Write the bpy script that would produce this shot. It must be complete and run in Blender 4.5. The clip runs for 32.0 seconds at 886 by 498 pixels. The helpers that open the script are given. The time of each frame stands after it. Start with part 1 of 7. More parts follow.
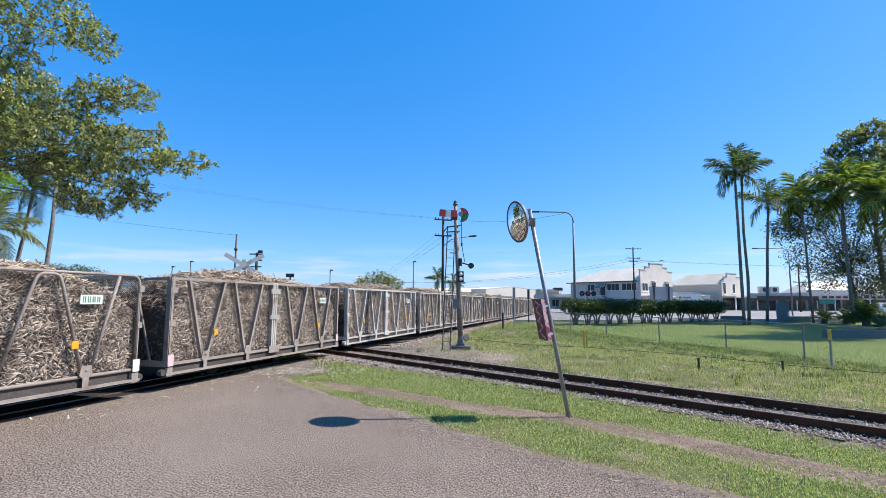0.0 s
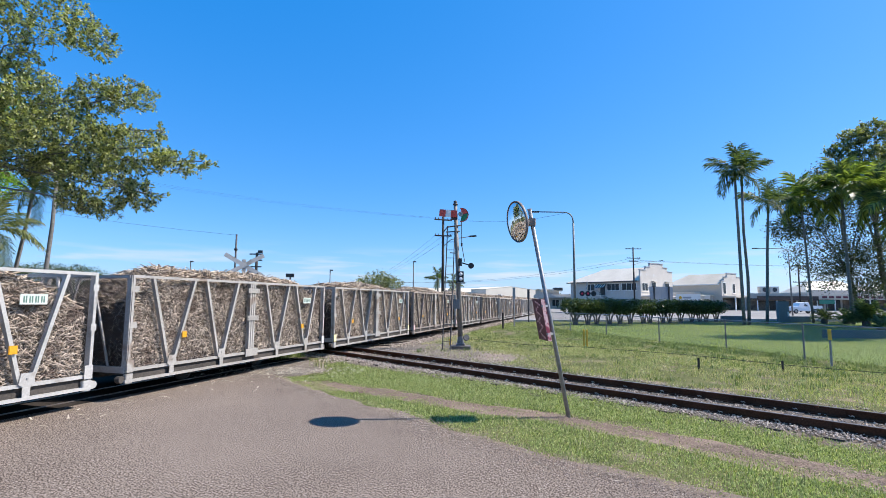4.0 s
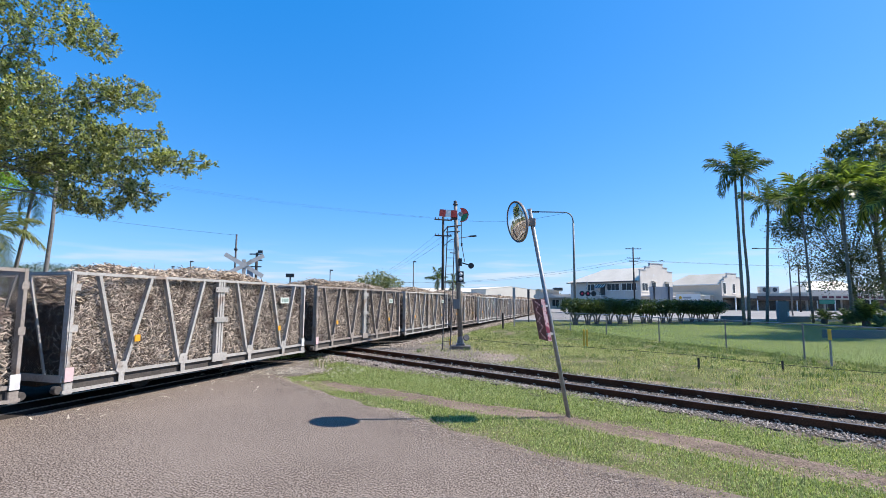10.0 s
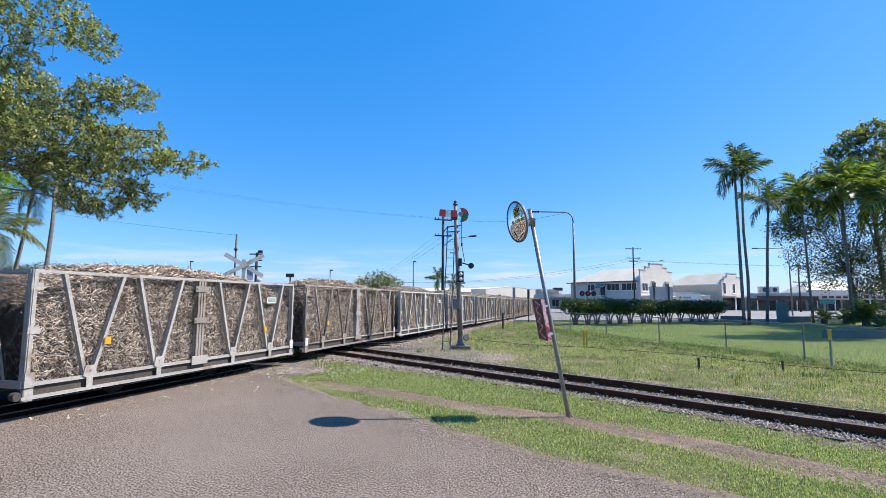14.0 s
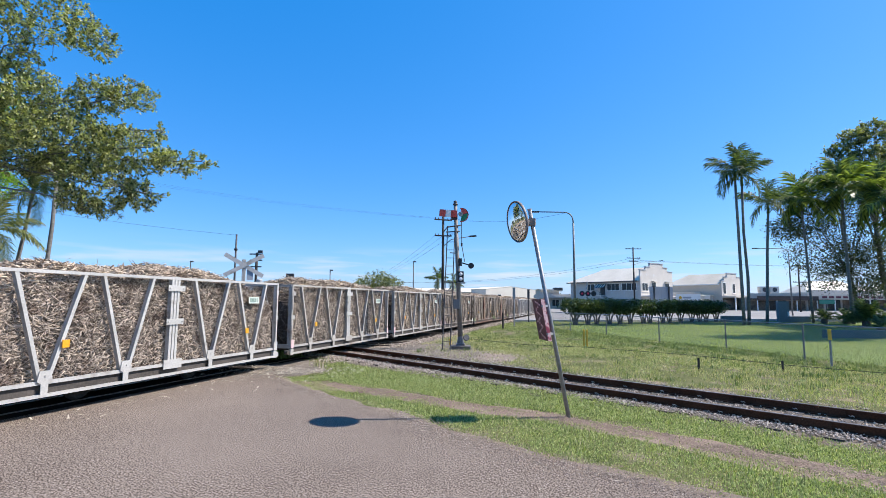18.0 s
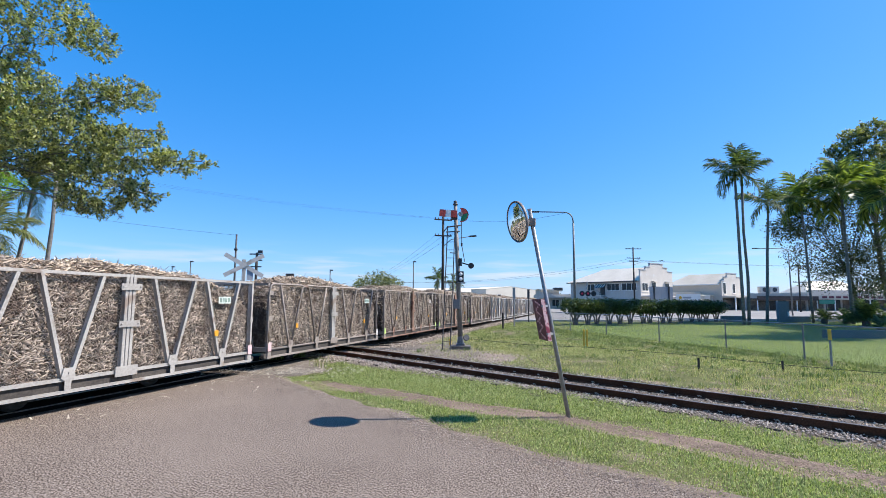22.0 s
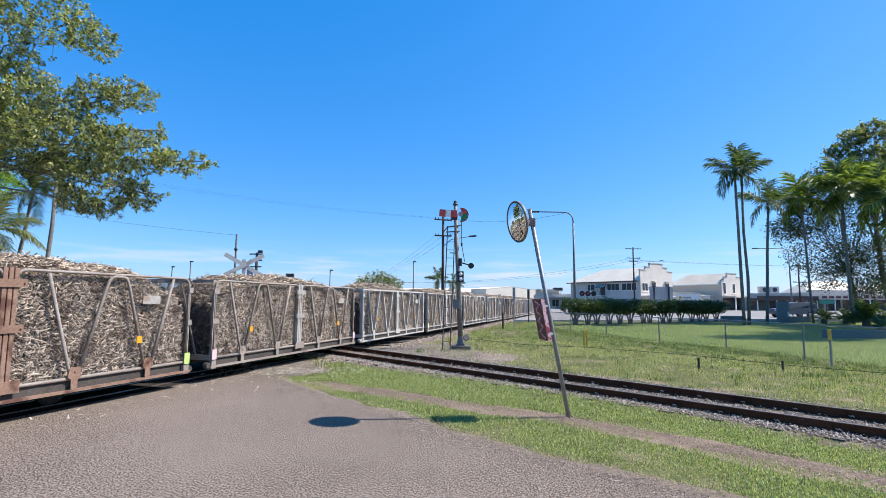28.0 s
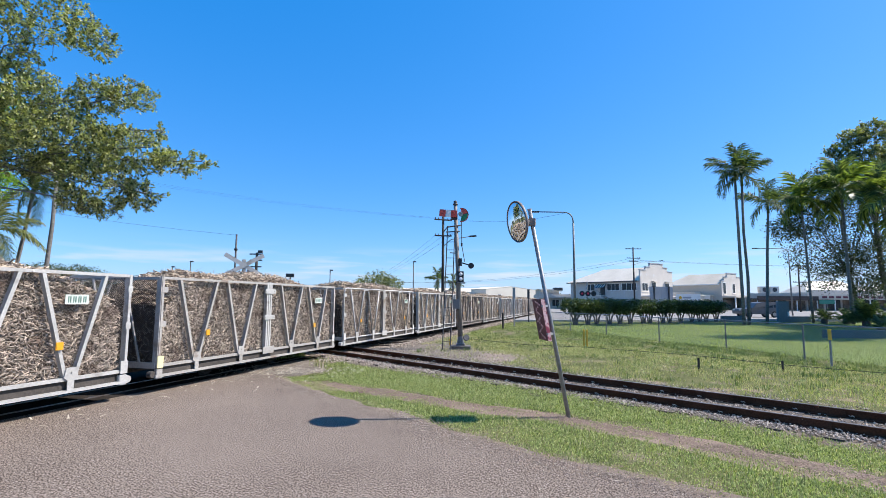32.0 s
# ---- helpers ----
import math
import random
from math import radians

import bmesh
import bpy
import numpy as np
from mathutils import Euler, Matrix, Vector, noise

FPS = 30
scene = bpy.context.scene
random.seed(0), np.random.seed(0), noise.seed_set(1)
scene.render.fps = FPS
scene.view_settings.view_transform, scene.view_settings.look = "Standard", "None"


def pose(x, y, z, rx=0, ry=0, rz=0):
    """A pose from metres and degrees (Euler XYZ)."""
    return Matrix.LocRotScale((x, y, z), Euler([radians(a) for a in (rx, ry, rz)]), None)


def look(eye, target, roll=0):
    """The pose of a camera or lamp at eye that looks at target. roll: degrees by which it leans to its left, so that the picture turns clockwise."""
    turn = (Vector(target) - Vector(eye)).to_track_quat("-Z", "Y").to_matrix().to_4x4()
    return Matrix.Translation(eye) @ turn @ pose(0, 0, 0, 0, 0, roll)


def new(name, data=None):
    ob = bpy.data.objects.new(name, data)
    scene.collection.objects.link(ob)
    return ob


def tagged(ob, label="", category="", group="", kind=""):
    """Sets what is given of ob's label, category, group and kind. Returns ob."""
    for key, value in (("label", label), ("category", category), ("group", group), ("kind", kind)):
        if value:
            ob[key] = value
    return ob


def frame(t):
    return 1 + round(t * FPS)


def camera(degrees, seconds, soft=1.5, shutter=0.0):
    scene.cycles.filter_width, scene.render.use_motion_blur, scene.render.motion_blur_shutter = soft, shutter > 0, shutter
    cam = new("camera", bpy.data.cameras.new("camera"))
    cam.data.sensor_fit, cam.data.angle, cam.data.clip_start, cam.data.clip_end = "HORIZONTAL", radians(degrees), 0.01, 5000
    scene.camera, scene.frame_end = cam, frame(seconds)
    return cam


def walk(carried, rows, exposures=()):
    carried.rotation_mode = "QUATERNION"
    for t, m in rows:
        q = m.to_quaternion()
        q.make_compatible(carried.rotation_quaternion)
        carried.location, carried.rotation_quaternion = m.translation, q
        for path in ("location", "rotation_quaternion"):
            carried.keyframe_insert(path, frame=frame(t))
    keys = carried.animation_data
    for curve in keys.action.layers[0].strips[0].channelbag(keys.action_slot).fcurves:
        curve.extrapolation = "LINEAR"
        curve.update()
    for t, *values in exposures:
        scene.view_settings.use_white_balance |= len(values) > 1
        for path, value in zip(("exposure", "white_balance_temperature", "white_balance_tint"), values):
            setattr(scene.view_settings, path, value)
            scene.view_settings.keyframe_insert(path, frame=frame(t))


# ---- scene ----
# ---- camera ----
cam = camera(83.4, 32.0, soft=0.5)
EYE = (0.0, 0.0, 1.63)
VIEW = Matrix.Translation(EYE) @ pose(0, 0, 0, 95.968, 0, 0) @ pose(0, 0, 0, 0, 0, 0.35)
walk(cam, [(0.0, VIEW), (32.0, VIEW)], exposures=[(0.0, 0.68, 6500, 12), (32.0, 0.68, 6500, 12)])

# ---- light ----
SUN_AZ, SUN_EL = radians(84.0), radians(47.5)      # azimuth from +Y towards +X
world = bpy.data.worlds.new("sky")
scene.world = world
world.use_nodes = True
wn = world.node_tree.nodes
sky = wn.new("ShaderNodeTexSky")
sky.sky_type = "NISHITA"
sky.sun_disc = False
sky.sun_elevation, sky.sun_rotation = SUN_EL, SUN_AZ
sky.altitude, sky.air_density, sky.dust_density, sky.ozone_density = 0, 1.0, 0.42, 4.5
wn["Background"].inputs[1].default_value = 0.1065
haze = wn.new("ShaderNodeHueSaturation")            # the clear, dry-season blue
haze.inputs["Saturation"].default_value = 1.10
even = wn.new("ShaderNodeMix")
even.data_type = "RGBA"
even.inputs[0].default_value = 0.34
even.inputs[7].default_value = (0.0, 2.75, 8.5, 1)
world.node_tree.links.new(sky.outputs[0], even.inputs[6])
world.node_tree.links.new(even.outputs[2], haze.inputs["Color"])
world.node_tree.links.new(haze.outputs[0], wn["Background"].inputs[0])
sun = new("sun", bpy.data.lights.new("sun", "SUN"))
sun.data.energy, sun.data.angle, sun.data.color = 5.0, radians(0.53), (1.0, 0.95, 0.875)
SUN_WAY = Vector((math.sin(SUN_AZ) * math.cos(SUN_EL), math.cos(SUN_AZ) * math.cos(SUN_EL), math.sin(SUN_EL)))
sun.matrix_world = look(SUN_WAY * 60, (0, 0, 0))


# ---- geometry helpers ----
class Geo:
    """Vertices and faces gathered for one mesh."""

    def __init__(self):
        self.v, self.f = [], []

    def add(self, vs, fs):
        n = len(self.v)
        self.v += [tuple(p) for p in vs]
        self.f += [tuple(i + n for i in q) for q in fs]
        return self

    def box(self, x0, x1, y0, y1, z0, z1, c=0.0):
        """A box; c chamfers its upright edges."""
        if c:
            ring = [(x0 + c, y0), (x1 - c, y0), (x1, y0 + c), (x1, y1 - c), (x1 - c, y1), (x0 + c, y1), (x0, y1 - c), (x0, y0 + c)]
        else:
            ring = [(x0, y0), (x1, y0), (x1, y1), (x0, y1)]
        return self.prism(ring, z0, z1)

    def prism(self, ring, z0, z1):
        k = len(ring)
        vs = [(x, y, z0) for x, y in ring] + [(x, y, z1) for x, y in ring]
        fs = [tuple(range(k - 1, -1, -1)), tuple(range(k, 2 * k))]
        fs += [(i, (i + 1) % k, k + (i + 1) % k, k + i) for i in range(k)]
        return self.add(vs, fs)

    def beam(self, p, q, w, h, up=(0, 0, 1)):
        """A rectangular bar from p to q: w across, h along up."""
        p, q = Vector(p), Vector(q)
        d = (q - p).normalized()
        s = d.cross(Vector(up))
        s = (s if s.length > 1e-4 else d.cross(Vector((1, 0, 0)))).normalized() * w / 2
        u = s.cross(d).normalized() * h / 2
        vs = [p - s - u, p + s - u, p + s + u, p - s + u, q - s - u, q + s - u, q + s + u, q - s + u]
        return self.add(vs, [(3, 2, 1, 0), (4, 5, 6, 7), (0, 1, 5, 4), (1, 2, 6, 5), (2, 3, 7, 6), (3, 0, 4, 7)])

    def tube(self, pts, r, k=8, r2=None):
        """A round bar along pts, from radius r to r2."""
        pts = [Vector(p) for p in pts]
        r2 = r if r2 is None else r2
        rings, side = [], None
        for i, p in enumerate(pts):
            d = (pts[min(i + 1, len(pts) - 1)] - pts[max(i - 1, 0)]).normalized()
            if side is None:
                side = d.cross(Vector((0, 0, 1)))
                side = side if side.length > 1e-3 else d.cross(Vector((1, 0, 0)))
            side = (side - d * side.dot(d)).normalized()
            b = d.cross(side)
            rr = r + (r2 - r) * i / (len(pts) - 1)
            rings.append([p + (side * math.cos(2 * math.pi * j / k) + b * math.sin(2 * math.pi * j / k)) * rr for j in range(k)])
        vs = [v for ring in rings for v in ring]
        fs = [(i * k + j, i * k + (j + 1) % k, (i + 1) * k + (j + 1) % k, (i + 1) * k + j) for i in range(len(pts) - 1) for j in range(k)]
        fs += [tuple(range(k - 1, -1, -1)), tuple(range(len(vs) - k, len(vs)))]
        return self.add(vs, fs)

    def lathe(self, prof, k=24, m=None):
        """Rings of (radius, height) round z, moved by m."""
        m = m or Matrix()
        vs = [m @ Vector((r * math.cos(2 * math.pi * j / k), r * math.sin(2 * math.pi * j / k), z)) for r, z in prof for j in range(k)]
        fs = [(i * k + j, i * k + (j + 1) % k, (i + 1) * k + (j + 1) % k, (i + 1) * k + j) for i in range(len(prof) - 1) for j in range(k)]
        fs += [tuple(range(k - 1, -1, -1)), tuple(range(len(vs) - k, len(vs)))]
        return self.add(vs, fs)

    def moved(self, m):
        self.v = [tuple(m @ Vector(p)) for p in self.v]
        return self

    def mesh(self, name, mats, smooth=False):
        me = bpy.data.meshes.new(name)
        me.from_pydata(self.v, [], self.f)
        for m in (mats if isinstance(mats, (list, tuple)) else [mats]):
            me.materials.append(m)
        if smooth:
            me.polygons.foreach_set("use_smooth", [True] * len(me.polygons))
        me.update()
        return me


def tri_mesh(name, verts, faces, mat):
    """A mesh straight from number arrays (n x 3, m x 3 or m x 4)."""
    me = bpy.data.meshes.new(name)
    k = faces.shape[1]
    me.vertices.add(len(verts))
    me.vertices.foreach_set("co", np.asarray(verts, dtype=np.float32).ravel())
    me.loops.add(faces.size)
    me.loops.foreach_set("vertex_index", faces.astype(np.int32).ravel())
    me.polygons.add(len(faces))
    me.polygons.foreach_set("loop_start", np.arange(0, faces.size, k, dtype=np.int32))
    me.materials.append(mat)
    me.update(calc_edges=True)
    me.validate()
    return me


def part(name, geo, mat, parent, label="", smooth=False, at=None):
    """One mesh object under a thing or a part."""
    me = geo if isinstance(geo, bpy.types.Mesh) else geo.mesh(name, mat, smooth)
    ob = new(name, me)
    ob.parent = parent
    if at is not None:
        ob.matrix_local = at
    return tagged(ob, label)


def thing(name, label, category, at=None, group="", kind="", geo=None, mat=None, smooth=False):
    """A top-level thing: an Empty at its base, or one mesh."""
    ob = new(name, geo.mesh(name, mat, smooth) if isinstance(geo, Geo) else geo)
    if at is not None:
        ob.matrix_world = at
    return tagged(ob, label, category, group, kind)


# ---- materials ----
def mat(name, a, b, rough=0.8, metal=0.0, grain=40.0, patch=1.5, bump=0.15, spots=None, island=0.0, obj=0.0, spec=0.5, stretch=(1, 1, 1), share=0.5, wide=0.0):
    """A surface that varies between colours a and b at two scales, with relief; spots: a third colour and how much of it."""
    m = bpy.data.materials.new(name)
    m.use_nodes = True
    nt = m.node_tree
    N, L = nt.nodes, nt.links
    bs = N["Principled BSDF"]
    co = N.new("ShaderNodeTexCoord")
    mp = N.new("ShaderNodeMapping")
    mp.inputs["Scale"].default_value = stretch
    L.new(co.outputs["Object"], mp.inputs[0])
    n1, n2 = N.new("ShaderNodeTexNoise"), N.new("ShaderNodeTexNoise")
    n1.inputs["Scale"].default_value, n1.inputs["Detail"].default_value = grain, 4
    n2.inputs["Scale"].default_value, n2.inputs["Detail"].default_value = patch, 5
    for n in (n1, n2):
        L.new(mp.outputs[0], n.inputs["Vector"])
    mix = N.new("ShaderNodeMix")
    mix.data_type = "FLOAT"
    mix.inputs[0].default_value = share
    L.new(n1.outputs[0], mix.inputs[2])
    L.new(n2.outputs[0], mix.inputs[3])
    last = mix.outputs[0]
    for kind, amount in (("Random Per Island", island), ("Random", obj)):
        if amount:
            src = N.new("ShaderNodeNewGeometry" if kind != "Random" else "ShaderNodeObjectInfo")
            k2 = N.new("ShaderNodeMix")
            k2.data_type = "FLOAT"
            k2.inputs[0].default_value = amount
            L.new(last, k2.inputs[2])
            L.new(src.outputs[kind], k2.inputs[3])
            last = k2.outputs[0]
    ramp = N.new("ShaderNodeValToRGB")
    wide = wide or (0.14 if not (island or obj) else 0.3)
    ramp.color_ramp.elements[0].position, ramp.color_ramp.elements[1].position = 0.5 - wide, 0.5 + wide
    ramp.color_ramp.elements[0].color, ramp.color_ramp.elements[1].color = (*a, 1), (*b, 1)
    L.new(last, ramp.inputs[0])
    col = ramp.outputs[0]
    if spots:
        n3 = N.new("ShaderNodeTexNoise")
        n3.inputs["Scale"].default_value, n3.inputs["Detail"].default_value = spots[2], 6
        L.new(mp.outputs[0], n3.inputs["Vector"])
        r3 = N.new("ShaderNodeValToRGB")
        r3.color_ramp.elements[0].position, r3.color_ramp.elements[1].position = 0.62 - spots[1] * 0.3, 0.70 - spots[1] * 0.25
        L.new(n3.outputs[0], r3.inputs[0])
        mc = N.new("ShaderNodeMix")
        mc.data_type = "RGBA"
        L.new(r3.outputs[0], mc.inputs[0])
        L.new(col, mc.inputs[6])
        mc.inputs[7].default_value = (*spots[0], 1)
        col = mc.outputs[2]
    L.new(col, bs.inputs["Base Color"])
    bs.inputs["Roughness"].default_value, bs.inputs["Metallic"].default_value = rough, metal
    bs.inputs["Specular IOR Level"].default_value = spec
    if bump:
        bp = N.new("ShaderNodeBump")
        bp.inputs["Strength"].default_value, bp.inputs["Distance"].default_value = bump, 0.6 / grain
        L.new(n1.outputs[0], bp.inputs["Height"])
        L.new(bp.outputs[0], bs.inputs["Normal"])
    return m


def leaf_mat(name, a, b, through_light=0.35, rough=0.45):
    """Leaves: colour by leaf, gloss, and light that comes through."""
    m = mat(name, a, b, rough, grain=9, patch=0.5, bump=0, island=0.75)
    nt = m.node_tree
    N, L = nt.nodes, nt.links
    bs, out = N["Principled BSDF"], N["Material Output"]
    tr = N.new("ShaderNodeBsdfTranslucent")
    src = bs.inputs["Base Color"].links[0].from_socket
    gain = N.new("ShaderNodeMix")
    gain.data_type, gain.blend_type = "RGBA", "MULTIPLY"
    gain.inputs[0].default_value = 1.0
    gain.inputs[7].default_value = (1.5, 1.7, 0.7, 1)
    L.new(src, gain.inputs[6])
    L.new(gain.outputs[2], tr.inputs[0])
    mx = N.new("ShaderNodeMixShader")
    mx.inputs[0].default_value = through_light
    L.new(bs.outputs[0], mx.inputs[1])
    L.new(tr.outputs[0], mx.inputs[2])
    L.new(mx.outputs[0], out.inputs[0])
    return m


def glow(name, colour, strength):
    m = bpy.data.materials.new(name)
    m.use_nodes = True
    b = m.node_tree.nodes["Principled BSDF"]
    b.inputs["Base Color"].default_value = (*colour, 1)
    b.inputs["Emission Color"].default_value = (*colour, 1)
    b.inputs["Emission Strength"].default_value = strength
    return m


ASPHALT = mat("asphalt", (0.050, 0.037, 0.029), (0.280, 0.224, 0.180), 0.95, grain=60, patch=0.45, bump=0.10, spots=((0.40, 0.335, 0.285), 0.17, 44), spec=0.05, share=0.11, wide=0.05)
GRASS_GROUND = mat("grass_ground", (0.066, 0.078, 0.024), (0.165, 0.155, 0.066), 0.95, grain=34, patch=0.9, bump=1.0, spots=((0.23, 0.175, 0.125), 0.25, 1.3), spec=0.1)
LAWN = mat("lawn", (0.085, 0.128, 0.026), (0.21, 0.24, 0.068), 0.95, grain=5, patch=0.4, bump=0.8, spec=0.2, wide=0.11)
TRACK_SHADE = mat("painted_track_shade", (0.022, 0.019, 0.017), (0.055, 0.047, 0.042), 1.0, grain=40, patch=1.5, bump=0.5, spec=0.0)
GRAVEL = mat("dusty_gravel", (0.085, 0.068, 0.052), (0.26, 0.215, 0.17), 0.95, grain=26, patch=1.6, bump=1.0, spec=0.2, wide=0.2)
SOIL = mat("soil", (0.20, 0.14, 0.10), (0.34, 0.25, 0.185), 0.95, grain=60, patch=2.0, bump=0.6, spots=((0.14, 0.15, 0.05), 0.2, 5), spec=0.2)
SANDY = mat("sandy_dirt", (0.16, 0.122, 0.09), (0.28, 0.22, 0.17), 0.95, grain=50, patch=2.5, bump=0.5, spec=0.2)
BALLAST_BED = mat("ballast_bed", (0.090, 0.068, 0.050), (0.27, 0.215, 0.165), 0.95, grain=42, patch=3, bump=1.0, spec=0.1)
STONE = mat("ballast_stone", (0.17, 0.133, 0.102), (0.60, 0.505, 0.42), 0.95, grain=50, patch=4, bump=0.3, island=0.7, spec=0.08)
STREET = mat("pale_street", (0.19, 0.175, 0.155), (0.28, 0.26, 0.235), 0.9, grain=8, patch=0.3, bump=0.1)
KERB = mat("kerb_concrete", (0.42, 0.40, 0.37), (0.58, 0.56, 0.52), 0.9, grain=15, patch=1)
RAIL = mat("rusty_rail", (0.056, 0.023, 0.013), (0.122, 0.054, 0.030), 0.95, 0.0, grain=50, patch=3, bump=0.25, spec=0.1)
RAIL_HEAD = mat("worn_rail_head", (0.16, 0.12, 0.10), (0.30, 0.26, 0.24), 0.45, 0.8, grain=80, patch=3, bump=0.05)
WHITE_CLIP = mat("pale_clip_steel", (0.30, 0.27, 0.24), (0.50, 0.46, 0.41), 0.6, 0.1, grain=40, patch=6, bump=0)
SLEEPER = mat("sleeper_timber", (0.045, 0.034, 0.027), (0.12, 0.095, 0.075), 0.9, grain=25, patch=2, bump=0.5, obj=0.3, stretch=(0.2, 2, 2))
GALV_WHITE = mat("bright_galvanised_steel", (0.385, 0.37, 0.345), (0.54, 0.52, 0.49), 0.5, 0.2, grain=35, patch=2.2, bump=0.04, spots=((0.33, 0.30, 0.27), 0.08, 3.0))
GALV_GREY = mat("dull_galvanised_steel", (0.285, 0.264, 0.238), (0.45, 0.422, 0.387), 0.6, 0.15, grain=30, patch=2.0, bump=0.06, spots=((0.26, 0.205, 0.165), 0.12, 2.6))
WEATHERED = mat("weathered_steel", (0.195, 0.162, 0.136), (0.315, 0.272, 0.236), 0.75, 0.1, grain=30, patch=2.0, bump=0.1, spots=((0.19, 0.135, 0.104), 0.14, 2.6))
RUST = mat("rusted_steel", (0.165, 0.092, 0.062), (0.28, 0.178, 0.128), 0.85, 0.05, grain=30, patch=2.0, bump=0.15, spots=((0.10, 0.045, 0.03), 0.35, 3.0))
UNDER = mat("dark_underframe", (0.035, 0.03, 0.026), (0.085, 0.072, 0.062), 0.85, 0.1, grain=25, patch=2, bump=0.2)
WIRE = mat("mesh_wire", (0.26, 0.22, 0.185), (0.38, 0.33, 0.285), 0.6, 0.4, grain=10, patch=1, bump=0)
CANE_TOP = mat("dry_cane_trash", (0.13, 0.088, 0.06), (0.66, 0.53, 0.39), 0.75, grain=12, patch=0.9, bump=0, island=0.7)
END_WIRE = mat("shade_dark_end_mesh", (0.035, 0.026, 0.022), (0.085, 0.062, 0.050), 0.85, 0.1, grain=10, patch=1, bump=0)
CANE = mat("cut_cane", (0.080, 0.058, 0.044), (0.50, 0.410, 0.325), 0.6, grain=12, patch=0.9, bump=0, island=0.68, spots=((0.12, 0.082, 0.062), 0.25, 3.0))
# core of the load: shade between the cut lengths put into its dark brown
CANE_CORE = mat("gap_shade_cane_mass", (0.045, 0.032, 0.023), (0.20, 0.15, 0.108), 0.95, grain=24, patch=5, bump=1.0)
PLATE_WHITE = mat("white_plate", (0.44, 0.49, 0.43), (0.60, 0.64, 0.58), 0.5, grain=12, patch=3, bump=0.02)
PLATE_GREEN = mat("green_digit_paint", (0.05, 0.13, 0.10), (0.08, 0.18, 0.14), 0.6, grain=20, patch=4, bump=0)
TAGS = {
    "pink": mat("pale_pink_tag", (0.50, 0.35, 0.35), (0.60, 0.45, 0.44), 0.6, grain=12, patch=4, bump=0.02),
    "white": mat("white_tag", (0.48, 0.46, 0.43), (0.60, 0.58, 0.54), 0.6, grain=12, patch=4, bump=0.02),
    "yellow": mat("pale_yellow_tag", (0.68, 0.60, 0.30), (0.80, 0.72, 0.40), 0.6, grain=12, patch=4, bump=0.02),
    "green": mat("lime_green_tag", (0.34, 0.47, 0.12), (0.45, 0.57, 0.19), 0.6, grain=12, patch=4, bump=0.02),
}
REFLECTOR = mat("amber_reflector", (0.62, 0.29, 0.015), (0.78, 0.39, 0.03), 0.35, grain=60, patch=5, bump=0.05)
POLE_STEEL = mat("galvanised_pole", (0.20, 0.205, 0.21), (0.34, 0.345, 0.35), 0.5, 0.4, grain=20, patch=2, bump=0.05)
POLE_PAINT = mat("silver_painted_mast", (0.125, 0.12, 0.115), (0.235, 0.225, 0.215), 0.65, 0.1, grain=20, patch=1.5, bump=0.05, spots=((0.22, 0.17, 0.13), 0.2, 5))
DARK_STEEL = mat("dark_painted_steel", (0.035, 0.035, 0.038), (0.085, 0.085, 0.09), 0.6, 0.2, grain=30, patch=3, bump=0.05)
TIMBER_POLE = mat("weathered_pole_timber", (0.022, 0.019, 0.017), (0.058, 0.050, 0.045), 0.9, grain=14, patch=1.2, bump=0.4, stretch=(3, 3, 0.3))
RED_PAINT = mat("signal_red_paint", (0.62, 0.05, 0.035), (0.74, 0.10, 0.07), 0.5, grain=15, patch=3, bump=0.02)
WHITE_PAINT = mat("white_paint", (0.70, 0.70, 0.69), (0.82, 0.82, 0.80), 0.6, grain=10, patch=1, bump=0.02)
GREEN_LENS = mat("green_lens", (0.01, 0.16, 0.05), (0.02, 0.25, 0.08), 0.2, grain=10, patch=1, bump=0)
CONCRETE = mat("concrete", (0.085, 0.072, 0.06), (0.175, 0.155, 0.132), 0.9, grain=25, patch=2, bump=0.3, spots=((0.16, 0.15, 0.13), 0.25, 4))
YELLOW_PAINT = mat("yellow_paint", (0.66, 0.36, 0.03), (0.78, 0.46, 0.06), 0.55, grain=15, patch=3, bump=0.03)
MAROON = mat("faded_maroon_paint", (0.075, 0.010, 0.020), (0.15, 0.024, 0.04), 0.5, grain=25, patch=5, bump=0.05, spots=((0.42, 0.20, 0.22), 0.14, 9), stretch=(1, 1, 0.5))
PINK_WORN = mat("worn_red_and_white_paint", (0.55, 0.28, 0.28), (0.72, 0.52, 0.50), 0.6, grain=25, patch=9, bump=0.05, spots=((0.26, 0.03, 0.06), 0.45, 16))
MIRROR = mat("mirror_face", (0.84, 0.86, 0.87), (0.88, 0.89, 0.90), 0.02, 1.0, grain=5, patch=1, bump=0)
MIRROR_RIM = mat("mirror_rim", (0.15, 0.12, 0.105), (0.27, 0.225, 0.195), 0.6, grain=20, patch=3, bump=0.05)
BARK = mat("grey_bark", (0.115, 0.105, 0.095), (0.24, 0.225, 0.205), 0.95, grain=12, patch=1.0, bump=0.6, stretch=(1, 1, 0.4))
DARK_BARK = mat("dark_bark", (0.075, 0.06, 0.05), (0.17, 0.14, 0.12), 0.95, grain=12, patch=1.0, bump=0.6, stretch=(1, 1, 0.4))
PALM_BARK = mat("palm_trunk", (0.105, 0.10, 0.095), (0.215, 0.208, 0.20), 0.9, grain=5, patch=0.8, bump=0.4, stretch=(0.4, 0.4, 4))
